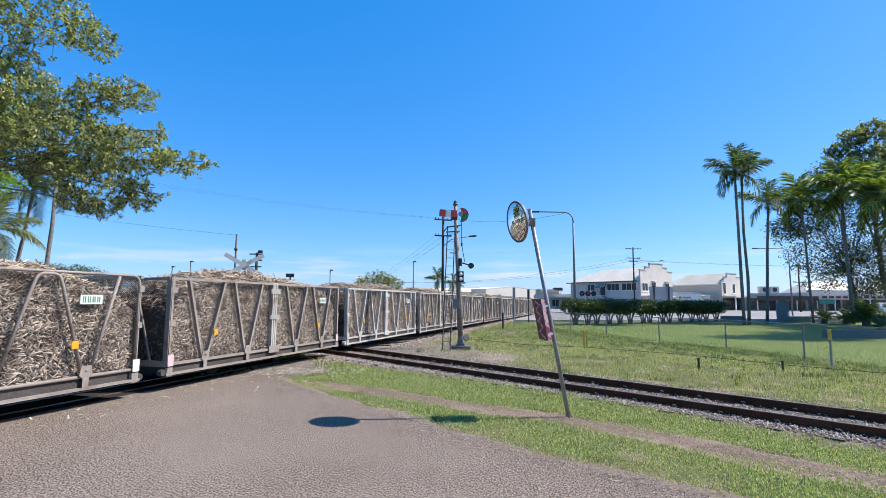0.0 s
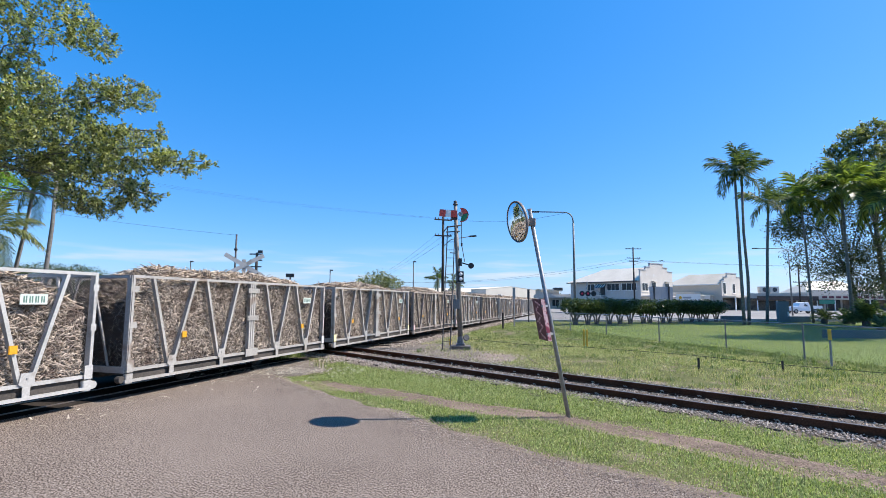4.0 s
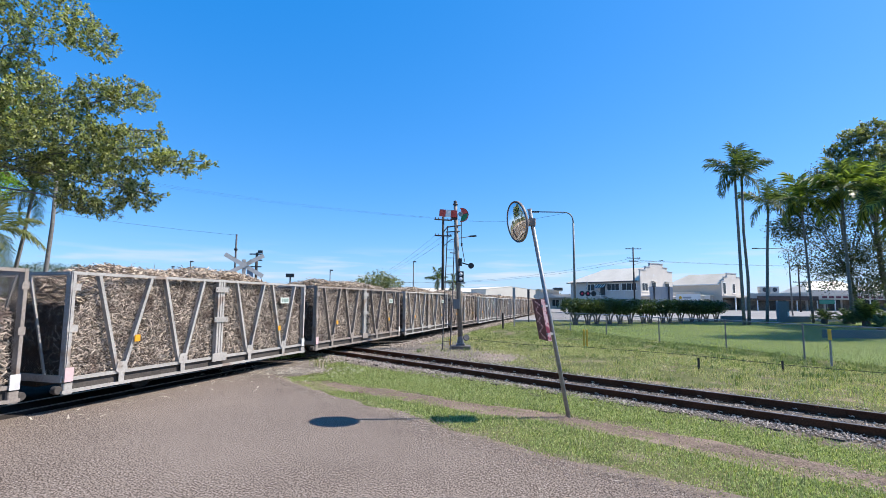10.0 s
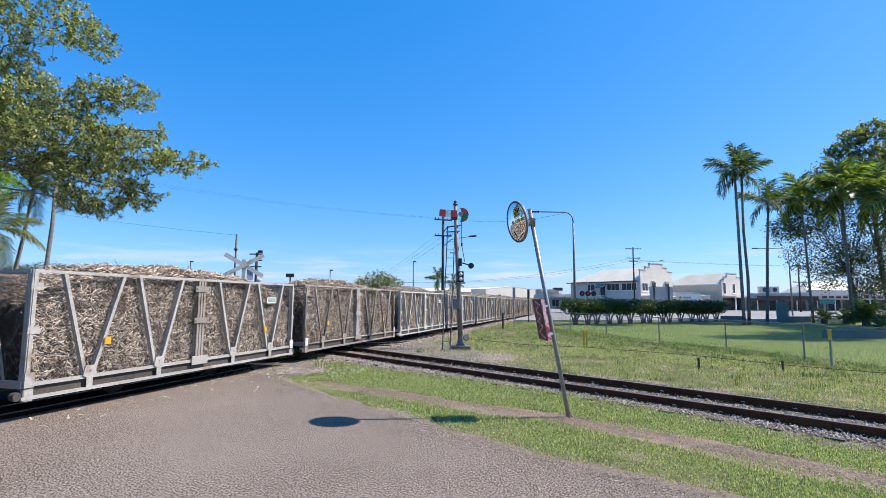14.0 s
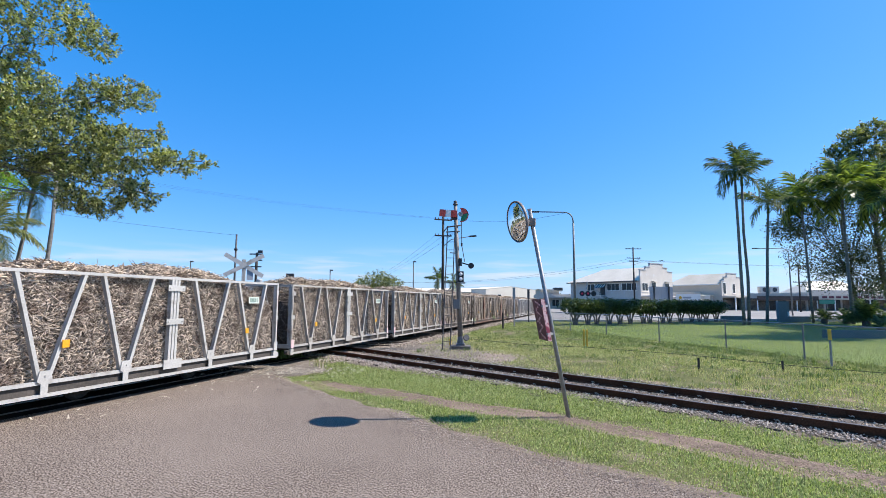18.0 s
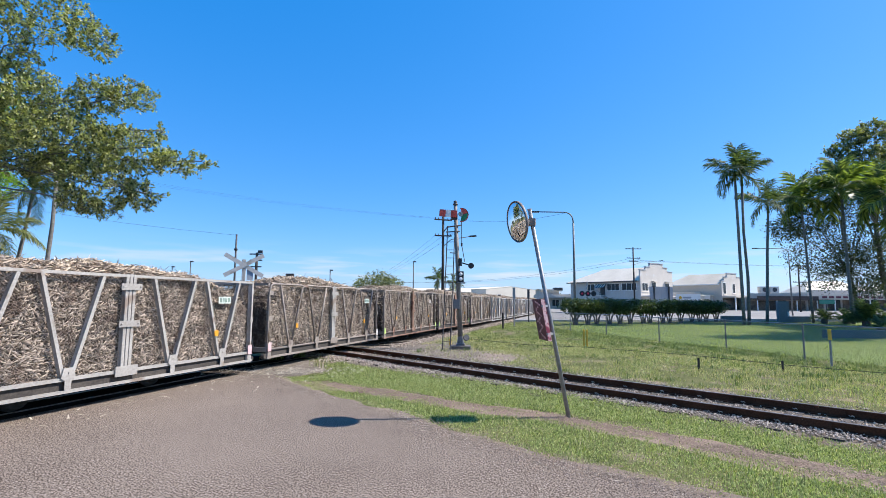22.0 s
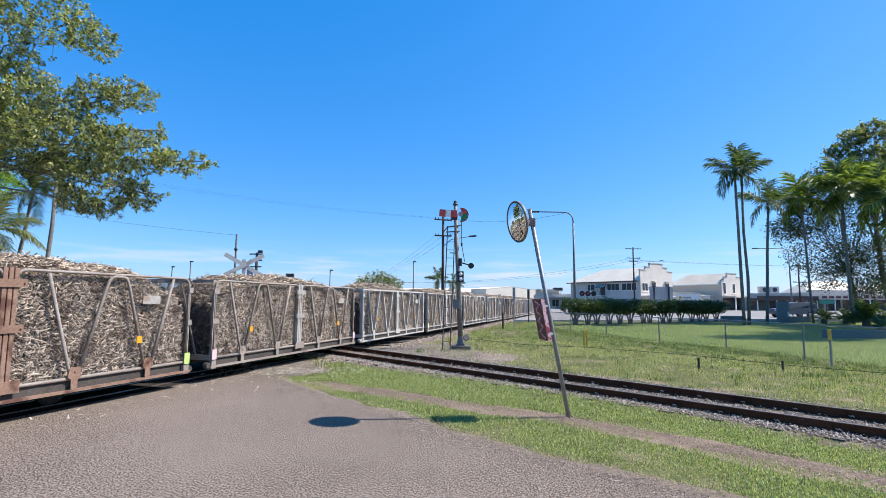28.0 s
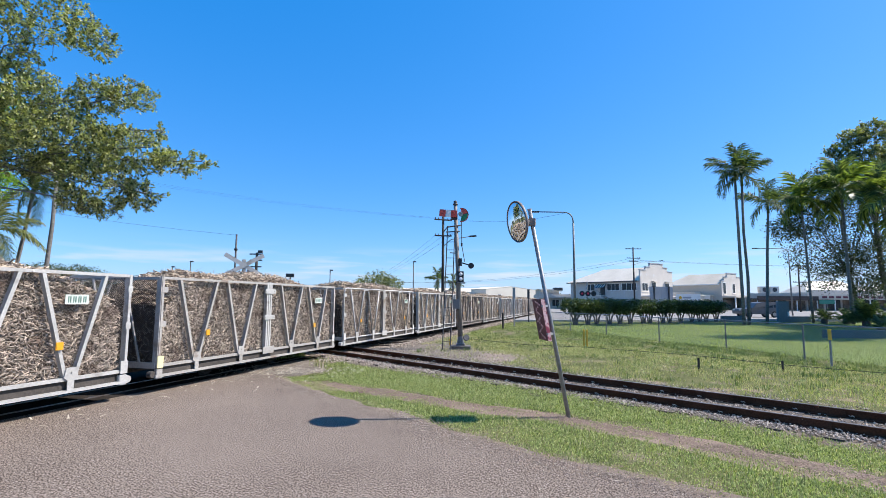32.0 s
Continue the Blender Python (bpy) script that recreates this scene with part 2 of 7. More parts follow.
LEAF_OLIVE = leaf_mat("olive_leaves", (0.045, 0.062, 0.020), (0.46, 0.45, 0.22), 0.38, 0.4)
LEAF_BRIGHT = leaf_mat("bright_green_leaves", (0.08, 0.16, 0.02), (0.22, 0.34, 0.05), 0.5, 0.5)
LEAF_MID = leaf_mat("dull_olive_leaves", (0.058, 0.072, 0.032), (0.25, 0.255, 0.125), 0.42, 0.5)
LEAF_GROVE = leaf_mat("pale_olive_leaves", (0.070, 0.084, 0.038), (0.29, 0.29, 0.15), 0.42, 0.5)
LEAF_WEED = leaf_mat("weed_leaves", (0.05, 0.085, 0.026), (0.20, 0.24, 0.085), 0.3, 0.6)
COCO_LEAF = leaf_mat("coconut_fronds", (0.06, 0.08, 0.025), (0.24, 0.25, 0.095), 0.4, 0.5)
LEAF_DARK = leaf_mat("dark_leaves", (0.022, 0.040, 0.012), (0.085, 0.115, 0.035), 0.25)
LEAF_GREY = leaf_mat("grey_green_leaves", (0.035, 0.050, 0.026), (0.115, 0.135, 0.075), 0.25)
LEAF_HEDGE = leaf_mat("hedge_leaves", (0.018, 0.036, 0.010), (0.135, 0.165, 0.05), 0.22, 0.28)
PALM_LEAF = leaf_mat("palm_fronds", (0.032, 0.055, 0.022), (0.135, 0.165, 0.07), 0.35, 0.6)
PALM_LEAF_LIGHT = leaf_mat("light_palm_fronds", (0.046, 0.074, 0.020), (0.245, 0.28, 0.085), 0.48, 0.45)
GRASS_BLADE = leaf_mat("grass_blades", (0.095, 0.134, 0.032), (0.435, 0.465, 0.20), 0.32, 0.6)
ROUGH_BLADE = leaf_mat("rough_grass_blades", (0.10, 0.126, 0.042), (0.38, 0.385, 0.175), 0.3, 0.7)
CHAFF = leaf_mat("bleached_cane_leaf", (0.24, 0.20, 0.165), (0.60, 0.53, 0.45), 0.15, 0.8)
CLIPPING = leaf_mat("brown_clippings", (0.12, 0.078, 0.057), (0.36, 0.26, 0.19), 0.1, 0.8)
DRY_BLADE = leaf_mat("dry_grass_blades", (0.32, 0.28, 0.13), (0.62, 0.54, 0.33), 0.3, 0.7)
WALL_WHITE = mat("white_render", (0.47, 0.435, 0.39), (0.57, 0.53, 0.475), 0.85, grain=6, patch=0.5, bump=0.05, spots=((0.55, 0.54, 0.52), 0.15, 1.2))
WALL_CREAM = mat("cream_boards", (0.50, 0.44, 0.36), (0.60, 0.535, 0.445), 0.85, grain=6, patch=0.5, bump=0.05)
WALL_GREY = mat("grey_sheet_wall", (0.62, 0.565, 0.49), (0.72, 0.66, 0.575), 0.8, grain=6, patch=0.4, bump=0.05)
ROOF_WHITE = mat("pale_roof_sheet", (0.60, 0.52, 0.40), (0.73, 0.65, 0.51), 0.6, grain=4, patch=0.4, bump=0.03)
ROOF_BROWN = mat("dark_awning_sheet", (0.05, 0.032, 0.028), (0.095, 0.065, 0.055), 0.7, grain=6, patch=1, bump=0.03)
# flat shop-front panels with the dimness behind the awnings put into the colour
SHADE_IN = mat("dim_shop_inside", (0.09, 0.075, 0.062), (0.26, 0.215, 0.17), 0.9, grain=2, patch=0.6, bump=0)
GLASS_DARK = mat("dark_window_glass", (0.015, 0.02, 0.025), (0.04, 0.05, 0.06), 0.2, grain=3, patch=0.5, bump=0, spec=0.25)
ROOF_CREAM = mat("cream_roof_sheet", (0.50, 0.425, 0.315), (0.64, 0.555, 0.43), 0.7, grain=4, patch=0.4, bump=0.03)
SIGN_GREY = mat("grey_sign_back", (0.28, 0.30, 0.33), (0.36, 0.38, 0.41), 0.6, grain=10, patch=1, bump=0.03)
SLATE = mat("slate_blue_panel", (0.12, 0.15, 0.165), (0.18, 0.21, 0.23), 0.7, grain=10, patch=1, bump=0.05)
TEAL_WALL = mat("teal_low_wall", (0.05, 0.10, 0.11), (0.085, 0.15, 0.16), 0.75, grain=8, patch=1, bump=0.05)
RED_LAMP = glow("lit_red_lamp", (0.50, 0.02, 0.06), 0.12)
LAMP_POST = mat("dull_lamp_post_steel", (0.13, 0.135, 0.14), (0.22, 0.225, 0.23), 0.6, 0.3, grain=20, patch=2, bump=0.05)
BLACK = mat("black_paint", (0.012, 0.012, 0.013), (0.03, 0.03, 0.032), 0.6, grain=15, patch=2, bump=0.02)
CABLE = mat("cable", (0.02, 0.02, 0.022), (0.04, 0.04, 0.044), 0.7, grain=10, patch=1, bump=0)

# ---- ground, road and tracks ----
def sheet(name, ring, z, mat_, label, kind="structure", thick=0.05, slope=0.0):
    """A flat slab with an uneven outline; slope: how far its edge runs out into the ground."""
    g = Geo()
    if slope:
        k, turn = len(ring), sum(ring[i - 1][0] * ring[i][1] - ring[i][0] * ring[i - 1][1] for i in range(len(ring)))
        out = []
        for i in range(k):
            (xa, ya), (xb, yb) = ring[i - 3], ring[(i + 3) % k]
            nx, ny = (yb - ya), -(xb - xa)
            f = slope / max(1e-6, math.hypot(nx, ny)) * (1 if turn > 0 else -1)
            out.append((ring[i][0] + nx * f, ring[i][1] + ny * f))
        vs = [(x, y, z - thick) for x, y in out] + [(x, y, z) for x, y in ring]
        g.add(vs, [tuple(range(k, 2 * k))] + [(i, (i + 1) % k, k + (i + 1) % k, k + i) for i in range(k)])
    else:
        g.prism(ring, z - thick, z)
    return thing(name, label, name.split("_")[0], kind=kind, geo=g, mat=mat_)


def wavy(pts, step=0.35, amp=0.06, seed=0):
    """Points along a broken line, a little uneven."""
    out = []
    for (x0, y0), (x1, y1) in zip(pts, pts[1:]):
        n = max(1, int(math.hypot(x1 - x0, y1 - y0) / step))
        for i in range(n):
            x, y = x0 + (x1 - x0) * i / n, y0 + (y1 - y0) * i / n
            d = noise.noise_vector((x * 1.3 + seed, y * 1.3, 0.3)) * amp + noise.noise_vector((x * 5 + seed, y * 5, 0.7)) * amp * 0.5
            out.append((x + d.x, y + d.y))
    out.append(pts[-1])
    return out


def ground_z(x, y):
    """Height of the grass: level, with slight unevenness away from the road."""
    return -0.035 + 0.03 * noise.noise((x * 0.25, y * 0.25, 0)) + 0.012 * noise.noise((x * 1.1, y * 1.1, 2))


def ground_mesh():
    xs = sorted(set([-4000, -1500, -600, -250, -120, -70] + [x * 0.5 for x in range(-80, 81)] + [50, 70, 120, 250, 600, 1500, 4000]))
    ys = sorted(set([-2000, -500, -150, -60, -25] + [y * 0.5 for y in range(-30, 101)] + [60, 75, 100, 150, 300, 700, 1800, 4500]))
    vs = [(x, y, ground_z(x, y) if -40 <= x <= 40 and -15 <= y <= 50 else -0.04) for y in ys for x in xs]
    k = len(xs)
    fs = [(j * k + i, j * k + i + 1, (j + 1) * k + i + 1, (j + 1) * k + i) for j in range(len(ys) - 1) for i in range(k - 1)]
    return Geo().add(vs, fs).mesh("ground", GRASS_GROUND, True)


thing("ground", "rough green and straw-coloured grass on flat ground", "ground", kind="structure", geo=ground_mesh())
ROAD_EDGE = [(9, -4), (4.3, 2.2), (2.36, 4.36), (1.6, 5.0), (1.0, 5.46), (0.13, 6.42), (-0.69, 7.5), (-2.46, 9.32), (-4.4, 12.0)]
road_ring = wavy(ROAD_EDGE, 0.3, 0.09) + [(-8.5, 17), (-26, 40), (-44, 34), (-22, 10), (-15, 2), (-10, -9), (0, -14)]
sheet("road", road_ring, 0.0, ASPHALT, "worn warm-grey asphalt road with a ragged grassy edge", thick=0.1)
DIRT = [(-2.3, 10.1), (-1.0, 9.15), (0.16, 8.28), (1.74, 7.2), (2.86, 6.2), (3.64, 5.36), (4.4, 4.5), (6.2, 2.4)]
dirt_ring = wavy([(x - 0.2, y - 0.24) for x, y in DIRT], 0.2, 0.2, 3) + wavy([(x + 0.16, y + 0.18) for x, y in DIRT][::-1], 0.2, 0.2, 9)
edge_ring = wavy([(x - 0.25, y - 0.25) for x, y in ROAD_EDGE[1:]], 0.2, 0.12, 13) + wavy([(x + 0.07, y + 0.09) for x, y in ROAD_EDGE[1:]][::-1], 0.2, 0.16, 19)
sheet("sandy_edge", edge_ring, -0.008, SANDY, "pale sandy dirt along the broken road edge", thick=0.05, slope=0.12)
sheet("dirt_strip", dirt_ring, -0.016, SOIL, "bare brown soil strip worn through the grass verge", thick=0.05, slope=0.22)

# the railway line that crosses the verge
QD = Vector((-0.693, 0.721, 0))                     # along it, away
QN = Vector((0.721, 0.693, 0))                      # across it
QC = Vector((4.05, 8.29, 0))
QTOP = 0.135


def q_at(a, b, z):
    return QC + QD * a + QN * b + Vector((0, 0, z))


def bed(name, a0, a1, half, z, label):
    vs, n = [], int((a1 - a0) / 0.5)
    for i in range(n + 1):
        a = a0 + (a1 - a0) * i / n
        for b, h in ((-half - 0.35, -0.06), (-half, z * 0.7), (-half * 0.45, z), (half * 0.45, z), (half, z * 0.7), (half + 0.35, -0.06)):
            j = noise.noise((a, b * 3, 5)) * 0.12
            vs.append(q_at(a + j, b + (j if abs(b) > 0.8 else 0), h))
    fs = [(i * 6 + j, i * 6 + j + 1, i * 6 + j + 7, i * 6 + j + 6) for i in range(n) for j in range(5)]
    return thing(name, label, "ballast", kind="structure", geo=Geo().add(vs, fs), mat=BALLAST_BED, smooth=True)


bed("ballast_bed", -30, 60, 0.95, 0.0, "grey crushed-stone ballast under the railway line")
track = thing("railway_track", "rusty steel rails on timber sleepers in grey ballast", "railway track", kind="structure")


def rail_geo(p, q):
    """A flat-bottomed rail: foot, web and head."""
    g = Geo()
    for w, z0, z1 in ((0.115, -0.125, -0.108), (0.018, -0.108, -0.034), (0.062, -0.034, -0.004)):
        g.beam(Vector(p) + Vector((0, 0, (z0 + z1) / 2)), Vector(q) + Vector((0, 0, (z0 + z1) / 2)), w, z1 - z0)
    return g


for side in (-0.535, 0.535):
    for a0, a1 in ((-30, -1.6), (-1.59, 9.2), (9.21, 60)):
        rail = part("rail", rail_geo(q_at(a0, side, QTOP), q_at(a1, side, QTOP)), RAIL, track, "rusty brown steel rail")
        part("rail_head", Geo().beam(q_at(a0, side, QTOP - 0.002), q_at(a1, side, QTOP - 0.002), 0.05, 0.005), RAIL_HEAD, rail, "worn running surface")
    part("fishplate", Geo().beam(q_at(-1.9, side - 0.02, QTOP - 0.07), q_at(-1.3, side - 0.02, QTOP - 0.07), 0.03, 0.07), RAIL, track)
rnd = random.Random(4)
sleeper_me = Geo().box(-0.105, 0.105, -1.0, 1.0, -0.13, 0.0, 0.012).mesh("sleeper", SLEEPER)
clip_geo = Geo().tube([(0, 0.0, 0.0), (0.0, 0.035, 0.018), (0.012, 0.06, 0.03), (0.035, 0.055, 0.022), (0.05, 0.02, 0.005), (0.075, 0.03, 0.03)], 0.010, 5).moved(Matrix.Scale(0.9, 4))
clip_me = clip_geo.moved(Matrix.Scale(0.8, 4)).mesh("clip", WHITE_CLIP)
q_turn = math.degrees(math.atan2(QD.y, QD.x))
for i in range(-9, 22):
    a = i * 0.66 + rnd.uniform(-0.03, 0.03)
    s = part("sleeper", sleeper_me, None, track, at=Matrix.Translation(q_at(a, 0, QTOP - 0.118)) @ pose(0, 0, 0, 0, 0, q_turn + rnd.uniform(-1.2, 1.2)))
    for b, turn in ((-0.535, 0), (-0.535, 180), (0.535, 0), (0.535, 180)):
        part("rail_clip", clip_me, None, track, "pale steel spring clip", at=Matrix.Translation(q_at(a, b + (0.04 if turn == 0 else -0.04), QTOP - 0.095)) @ pose(0, 0, 0, 0, 0, q_turn + turn + 180))


def stones(name, n, a0, a1, bands, size, label, seed, org=None):
    """Loose crushed stone along the line."""
    r = np.random.RandomState(seed)
    base = np.array([(1, 0, 0), (-1, 0, 0), (0, 1, 0), (0, -1, 0), (0, 0, 1), (0, 0, -1)], float)
    tri = np.array([(0, 2, 4), (2, 1, 4), (1, 3, 4), (3, 0, 4), (2, 0, 5), (1, 2, 5), (3, 1, 5), (0, 3, 5)])
    a = r.uniform(a0, a1, n)
    pick = r.randint(0, len(bands), n)
    lo, hi, zz = (np.array([b[i] for b in bands])[pick] for i in range(3))
    b = lo + (hi - lo) * r.beta(1.6, 1.6, n)
    o, da, db = org or (QC, QD, QN)
    c = np.array(o)[None] + np.outer(a, np.array(da)) + np.outer(b, np.array(db))
    c[:, 2] = zz + r.uniform(-0.01, 0.012, n)
    s = r.uniform(size * 0.5, size, (n, 1, 1)) * r.uniform(0.6, 1.3, (n, 6, 1))
    th = r.uniform(0, 6.28, n)
    rot = np.zeros((n, 3, 3))
    rot[:, 0, 0], rot[:, 0, 1], rot[:, 1, 0], rot[:, 1, 1], rot[:, 2, 2] = np.cos(th), -np.sin(th), np.sin(th), np.cos(th), 0.75
    v = np.einsum("nij,kj->nki", rot, base) * s + r.normal(0, size * 0.12, (n, 6, 3)) + c[:, None]
    f = (tri[None] + (np.arange(n) * 6)[:, None, None]).reshape(-1, 3)
    return thing(name, label, "stones", kind="stuff", geo=tri_mesh(name, v.reshape(-1, 3), f, STONE))


def gravel_ring(pts, seed):
    return wavy(pts + pts[:1], 0.25, 0.18, seed)[:-1]


sheet("gravel_patch", gravel_ring([(-4.7, 12.3), (-3.9, 11.15), (-3.3, 11.3), (-2.95, 12.1), (-3.2, 13.2), (-3.8, 14.0)], 23), 0.004, GRAVEL, "dark gravel patch where the road meets the railway", thick=0.06, slope=0.3)
sheet("gravel_patch", gravel_ring([(-2.0, 15.2), (-0.6, 13.4), (0.4, 13.9), (1.5, 16.3), (0.7, 19.0), (1.2, 24.0), (-1.5, 20)], 29), -0.008, GRAVEL, "dusty gravel between the two railway lines", thick=0.06, slope=0.4)
sheet("bare_patch", gravel_ring([(0.9, 15.0), (1.5, 13.9), (2.4, 14.3), (2.5, 15.6), (1.9, 17.2), (1.3, 16.6)], 37), -0.012, SANDY, "bare tan earth patch beside the signal", thick=0.05, slope=0.3)
stones("ballast_stones", 26000, -6.5, 14, [(-1.0, -0.5, 0.012), (-0.5, 0.5, 0.018), (0.5, 1.75, 0.008), (0.6, 1.3, 0.012), (-0.95, -0.5, 0.018)], 0.021, "loose grey and pale crushed stone along the rails", 3)
stones("scattered_stones", 3600, 4.5, 15.5, [(0.8, 4.5, 0.0), (0.8, 2.6, 0.0), (-1.3, -0.8, 0.006)], 0.024, "scattered stones by the railway crossing", 6)

# ---- the cane train's own line ----
TH = radians(16.72)
TD = Vector((math.sin(TH), math.cos(TH), 0))        # along it, away
TN = Vector((math.cos(TH), -math.sin(TH), 0))       # across it, towards the road
FACE = Vector((-6.0, 5.4, 0))                       # a point under the bins' near side
HALF = 0.98
BEND, RADIUS = 62.0, 115.0                          # beyond this the line bends away
DROP_S, DROP_Z = (-200, 8, 18, 25, 30, 39, 55, 400), (0, 0, -0.02, -0.05, -0.08, -0.13, -0.17, -0.17)


def line_pose(s, across=0.0, z=0.0):
    """The pose on the cane line s metres along it: x along the line, y away from the road."""
    c0 = FACE - TN * HALF
    if s <= BEND:
        p, h = c0 + TD * s, TH
    else:
        a = min((s - BEND) / RADIUS, radians(52))
        o = c0 + TD * BEND - TN * RADIUS
        h = TH - a
        p = o + Vector((math.cos(h), -math.sin(h), 0)) * RADIUS
        p += Vector((math.sin(h), math.cos(h), 0)) * (s - BEND - a * RADIUS)
    p = p + Vector((-math.cos(h), math.sin(h), 0)) * across
    return Matrix.Translation((p.x, p.y, z + float(np.interp(s, DROP_S, DROP_Z)))) @ pose(0, 0, 0, 0, 0, 90 - math.degrees(h))


cane_track = thing("cane_railway_track", "narrow-gauge rails of the cane line set into the road", "railway track", kind="structure")
for across in (-0.305, 0.305):
    g = Geo()
    ss = [-60, -20, 0, 4, 8, 12, 16, 20, 25, 30, 36, 42, 50, 58] + [62 + 4 * i for i in range(28)]
    pts = [line_pose(s, across, -0.022).translation for s in ss]
    for p, q in zip(pts, pts[1:]):
        g.beam(p, q, 0.05, 0.07)
    rail = part("rail", g, RAIL_HEAD, cane_track, "worn steel rail, bright on top")
sl2 = Geo().box(-0.09, 0.09, -1.22, 0.75, -0.1, 0.0, 0.01).mesh("sleeper", SLEEPER)
for i in range(64):
    part("sleeper", sl2, None, cane_track, at=line_pose(13.5 + i * 0.72, 0, 0.035 - float(np.interp(13.5 + i * 0.72, DROP_S, DROP_Z)) * 0.9))
# near-black strip painted on the road for the shade beneath the train
shade_strip_pts = [line_pose(s) for s in (-30, 9.2)]
thing("track_shade_strip", "dark strip between and beside the cane rails, train's shade painted in", "road", kind="structure", mat=TRACK_SHADE,
      geo=Geo().add([m @ Vector((0, y, 0.004)) for m in shade_strip_pts for y in (-0.62, 2.2)], [(0, 1, 3, 2)]))
bed_pts = [line_pose(s) for s in [9.5, 12, 16, 20, 25, 30, 36, 42, 50, 58, 66, 76, 90, 110, 130]]
vs = [Vector(((m @ Vector((0, y, 0))).x, (m @ Vector((0, y, 0))).y, z)) for m in bed_pts for y, z in ((-2.3, -0.06), (-1.15, -0.008), (1.05, -0.008), (1.5, -0.06))]
thing("cane_line_bed", "dusty grey ballast under the cane line", "ballast", kind="structure", mat=BALLAST_BED,
      geo=Geo().add(vs, [(i * 4 + j, i * 4 + j + 1, i * 4 + j + 5, i * 4 + j + 4) for i in range(len(bed_pts) - 1) for j in range(3)]))

stones("trackside_stones", 5200, 8.5, 42, [(-0.3, 1.1, 0.0), (0.0, 0.8, 0.004)], 0.034, "loose pale stones along the cane line", 8, (FACE, TD, TN))

# ---- cane bins ----
LEN, TOP, SILL0, SILL1 = 6.19, 2.03, 0.28, 0.45
NODES = (0.91, 2.16, 4.03, 5.28)
DIAG = ((0.45, 0.86), (1.40, 0.97), (1.70, 2.10), (2.62, 2.22), (3.57, 3.97), (4.50, 4.09), (4.80, 5.21), (5.74, 5.35))


def X(s):
    return s - LEN / 2


def arc(p0, c, p1, n=5):
    """A rounded corner from p0 by c to p1."""
    p0, c, p1 = Vector(p0), Vector(c), Vector(p1)
    return [p0 * (1 - t) ** 2 + c * 2 * t * (1 - t) + p1 * t * t for t in [i / n for i in range(n + 1)]]


meshes = {}


def shared(key, build, mats, smooth=False):
    if key not in meshes:
        meshes[key] = build().mesh(key if isinstance(key, str) else key[0], mats, smooth)
    return meshes[key]


def heap(x, y, seed):
    """Height of the cane in a bin at x, y."""
    e = min(x + LEN / 2, LEN / 2 - x)
    front = x + LEN / 2
    low = 0.14 * noise.noise((seed * 5.3, x * 0.2, 1.7))
    h = 1.56 + low + (0.48 - low) * min(1, e / 1.15) ** 0.75 + 0.15 * math.sin(math.pi * min(1, max(0, (e - 0.3) / 2.6)) / 2)
    h -= 0.22 * max(0, 1 - front / 0.5)
    h += 0.13 * noise.noise((x * 0.75 + seed * 7, y * 0.8, seed)) * min(1, e) + 0.07 * noise.noise((x * 2.1 + seed * 3, y * 2, seed))
    return h - 0.17 * (abs(y) / 0.95) ** 2.5


def cane_core(seed):
    g, nx, ny = Geo(), 40, 10
    vs = []
    for i in range(nx + 1):
        for j in range(ny + 1):
            x, y = -LEN / 2 + 0.20 + (LEN - 0.40) * i / nx, -0.86 + 1.72 * j / ny
            vs.append((x, y, heap(x, y, seed) - 0.03))
    k = ny + 1
    fs = [(i * k + j, (i + 1) * k + j, (i + 1) * k + j + 1, i * k + j + 1) for i in range(nx) for j in range(ny)]
    g.add(vs, fs)
    rim = [i * k for i in range(nx + 1)] + [nx * k + j for j in range(1, k)] + [i * k + ny for i in range(nx - 1, -1, -1)] + [j for j in range(ny - 1, 0, -1)]
    low = len(g.v)
    g.v += [(g.v[i][0], g.v[i][1], 0.46) for i in rim]
    m = len(rim)
    g.f += [(rim[i], low + i, low + (i + 1) % m, rim[(i + 1) % m]) for i in range(m)]
    return g


def rods(P, D, half, rad, name, m, sides=5):
    """Round lengths of cane at P along D."""
    n = len(P)
    D = D / np.linalg.norm(D, axis=1, keepdims=True)
    S = np.cross(D, [0.21, 0.95, 0.23])
    S /= np.linalg.norm(S, axis=1, keepdims=True)
    B = np.cross(D, S)
    ends = []
    for sgn in (-1, 1):
        for k in range(sides):
            an = k * 2 * math.pi / sides
            ends.append(P + D * half * sgn + (S * math.cos(an) + B * math.sin(an)) * rad)
    v = np.stack(ends, 1)
    tris = []
    for k in range(sides):
        q = (k, (k + 1) % sides, sides + (k + 1) % sides, sides + k)
        tris += [(q[0], q[1], q[2]), (q[0], q[2], q[3])]
    for k in range(1, sides - 1):
        tris += [(0, k + 1, k), (sides, sides + k, sides + k + 1)]
    f = (np.array(tris)[None] + (np.arange(n) * 2 * sides)[:, None, None]).reshape(-1, 3)
    return tri_mesh(name, v.reshape(-1, 3), f, m)


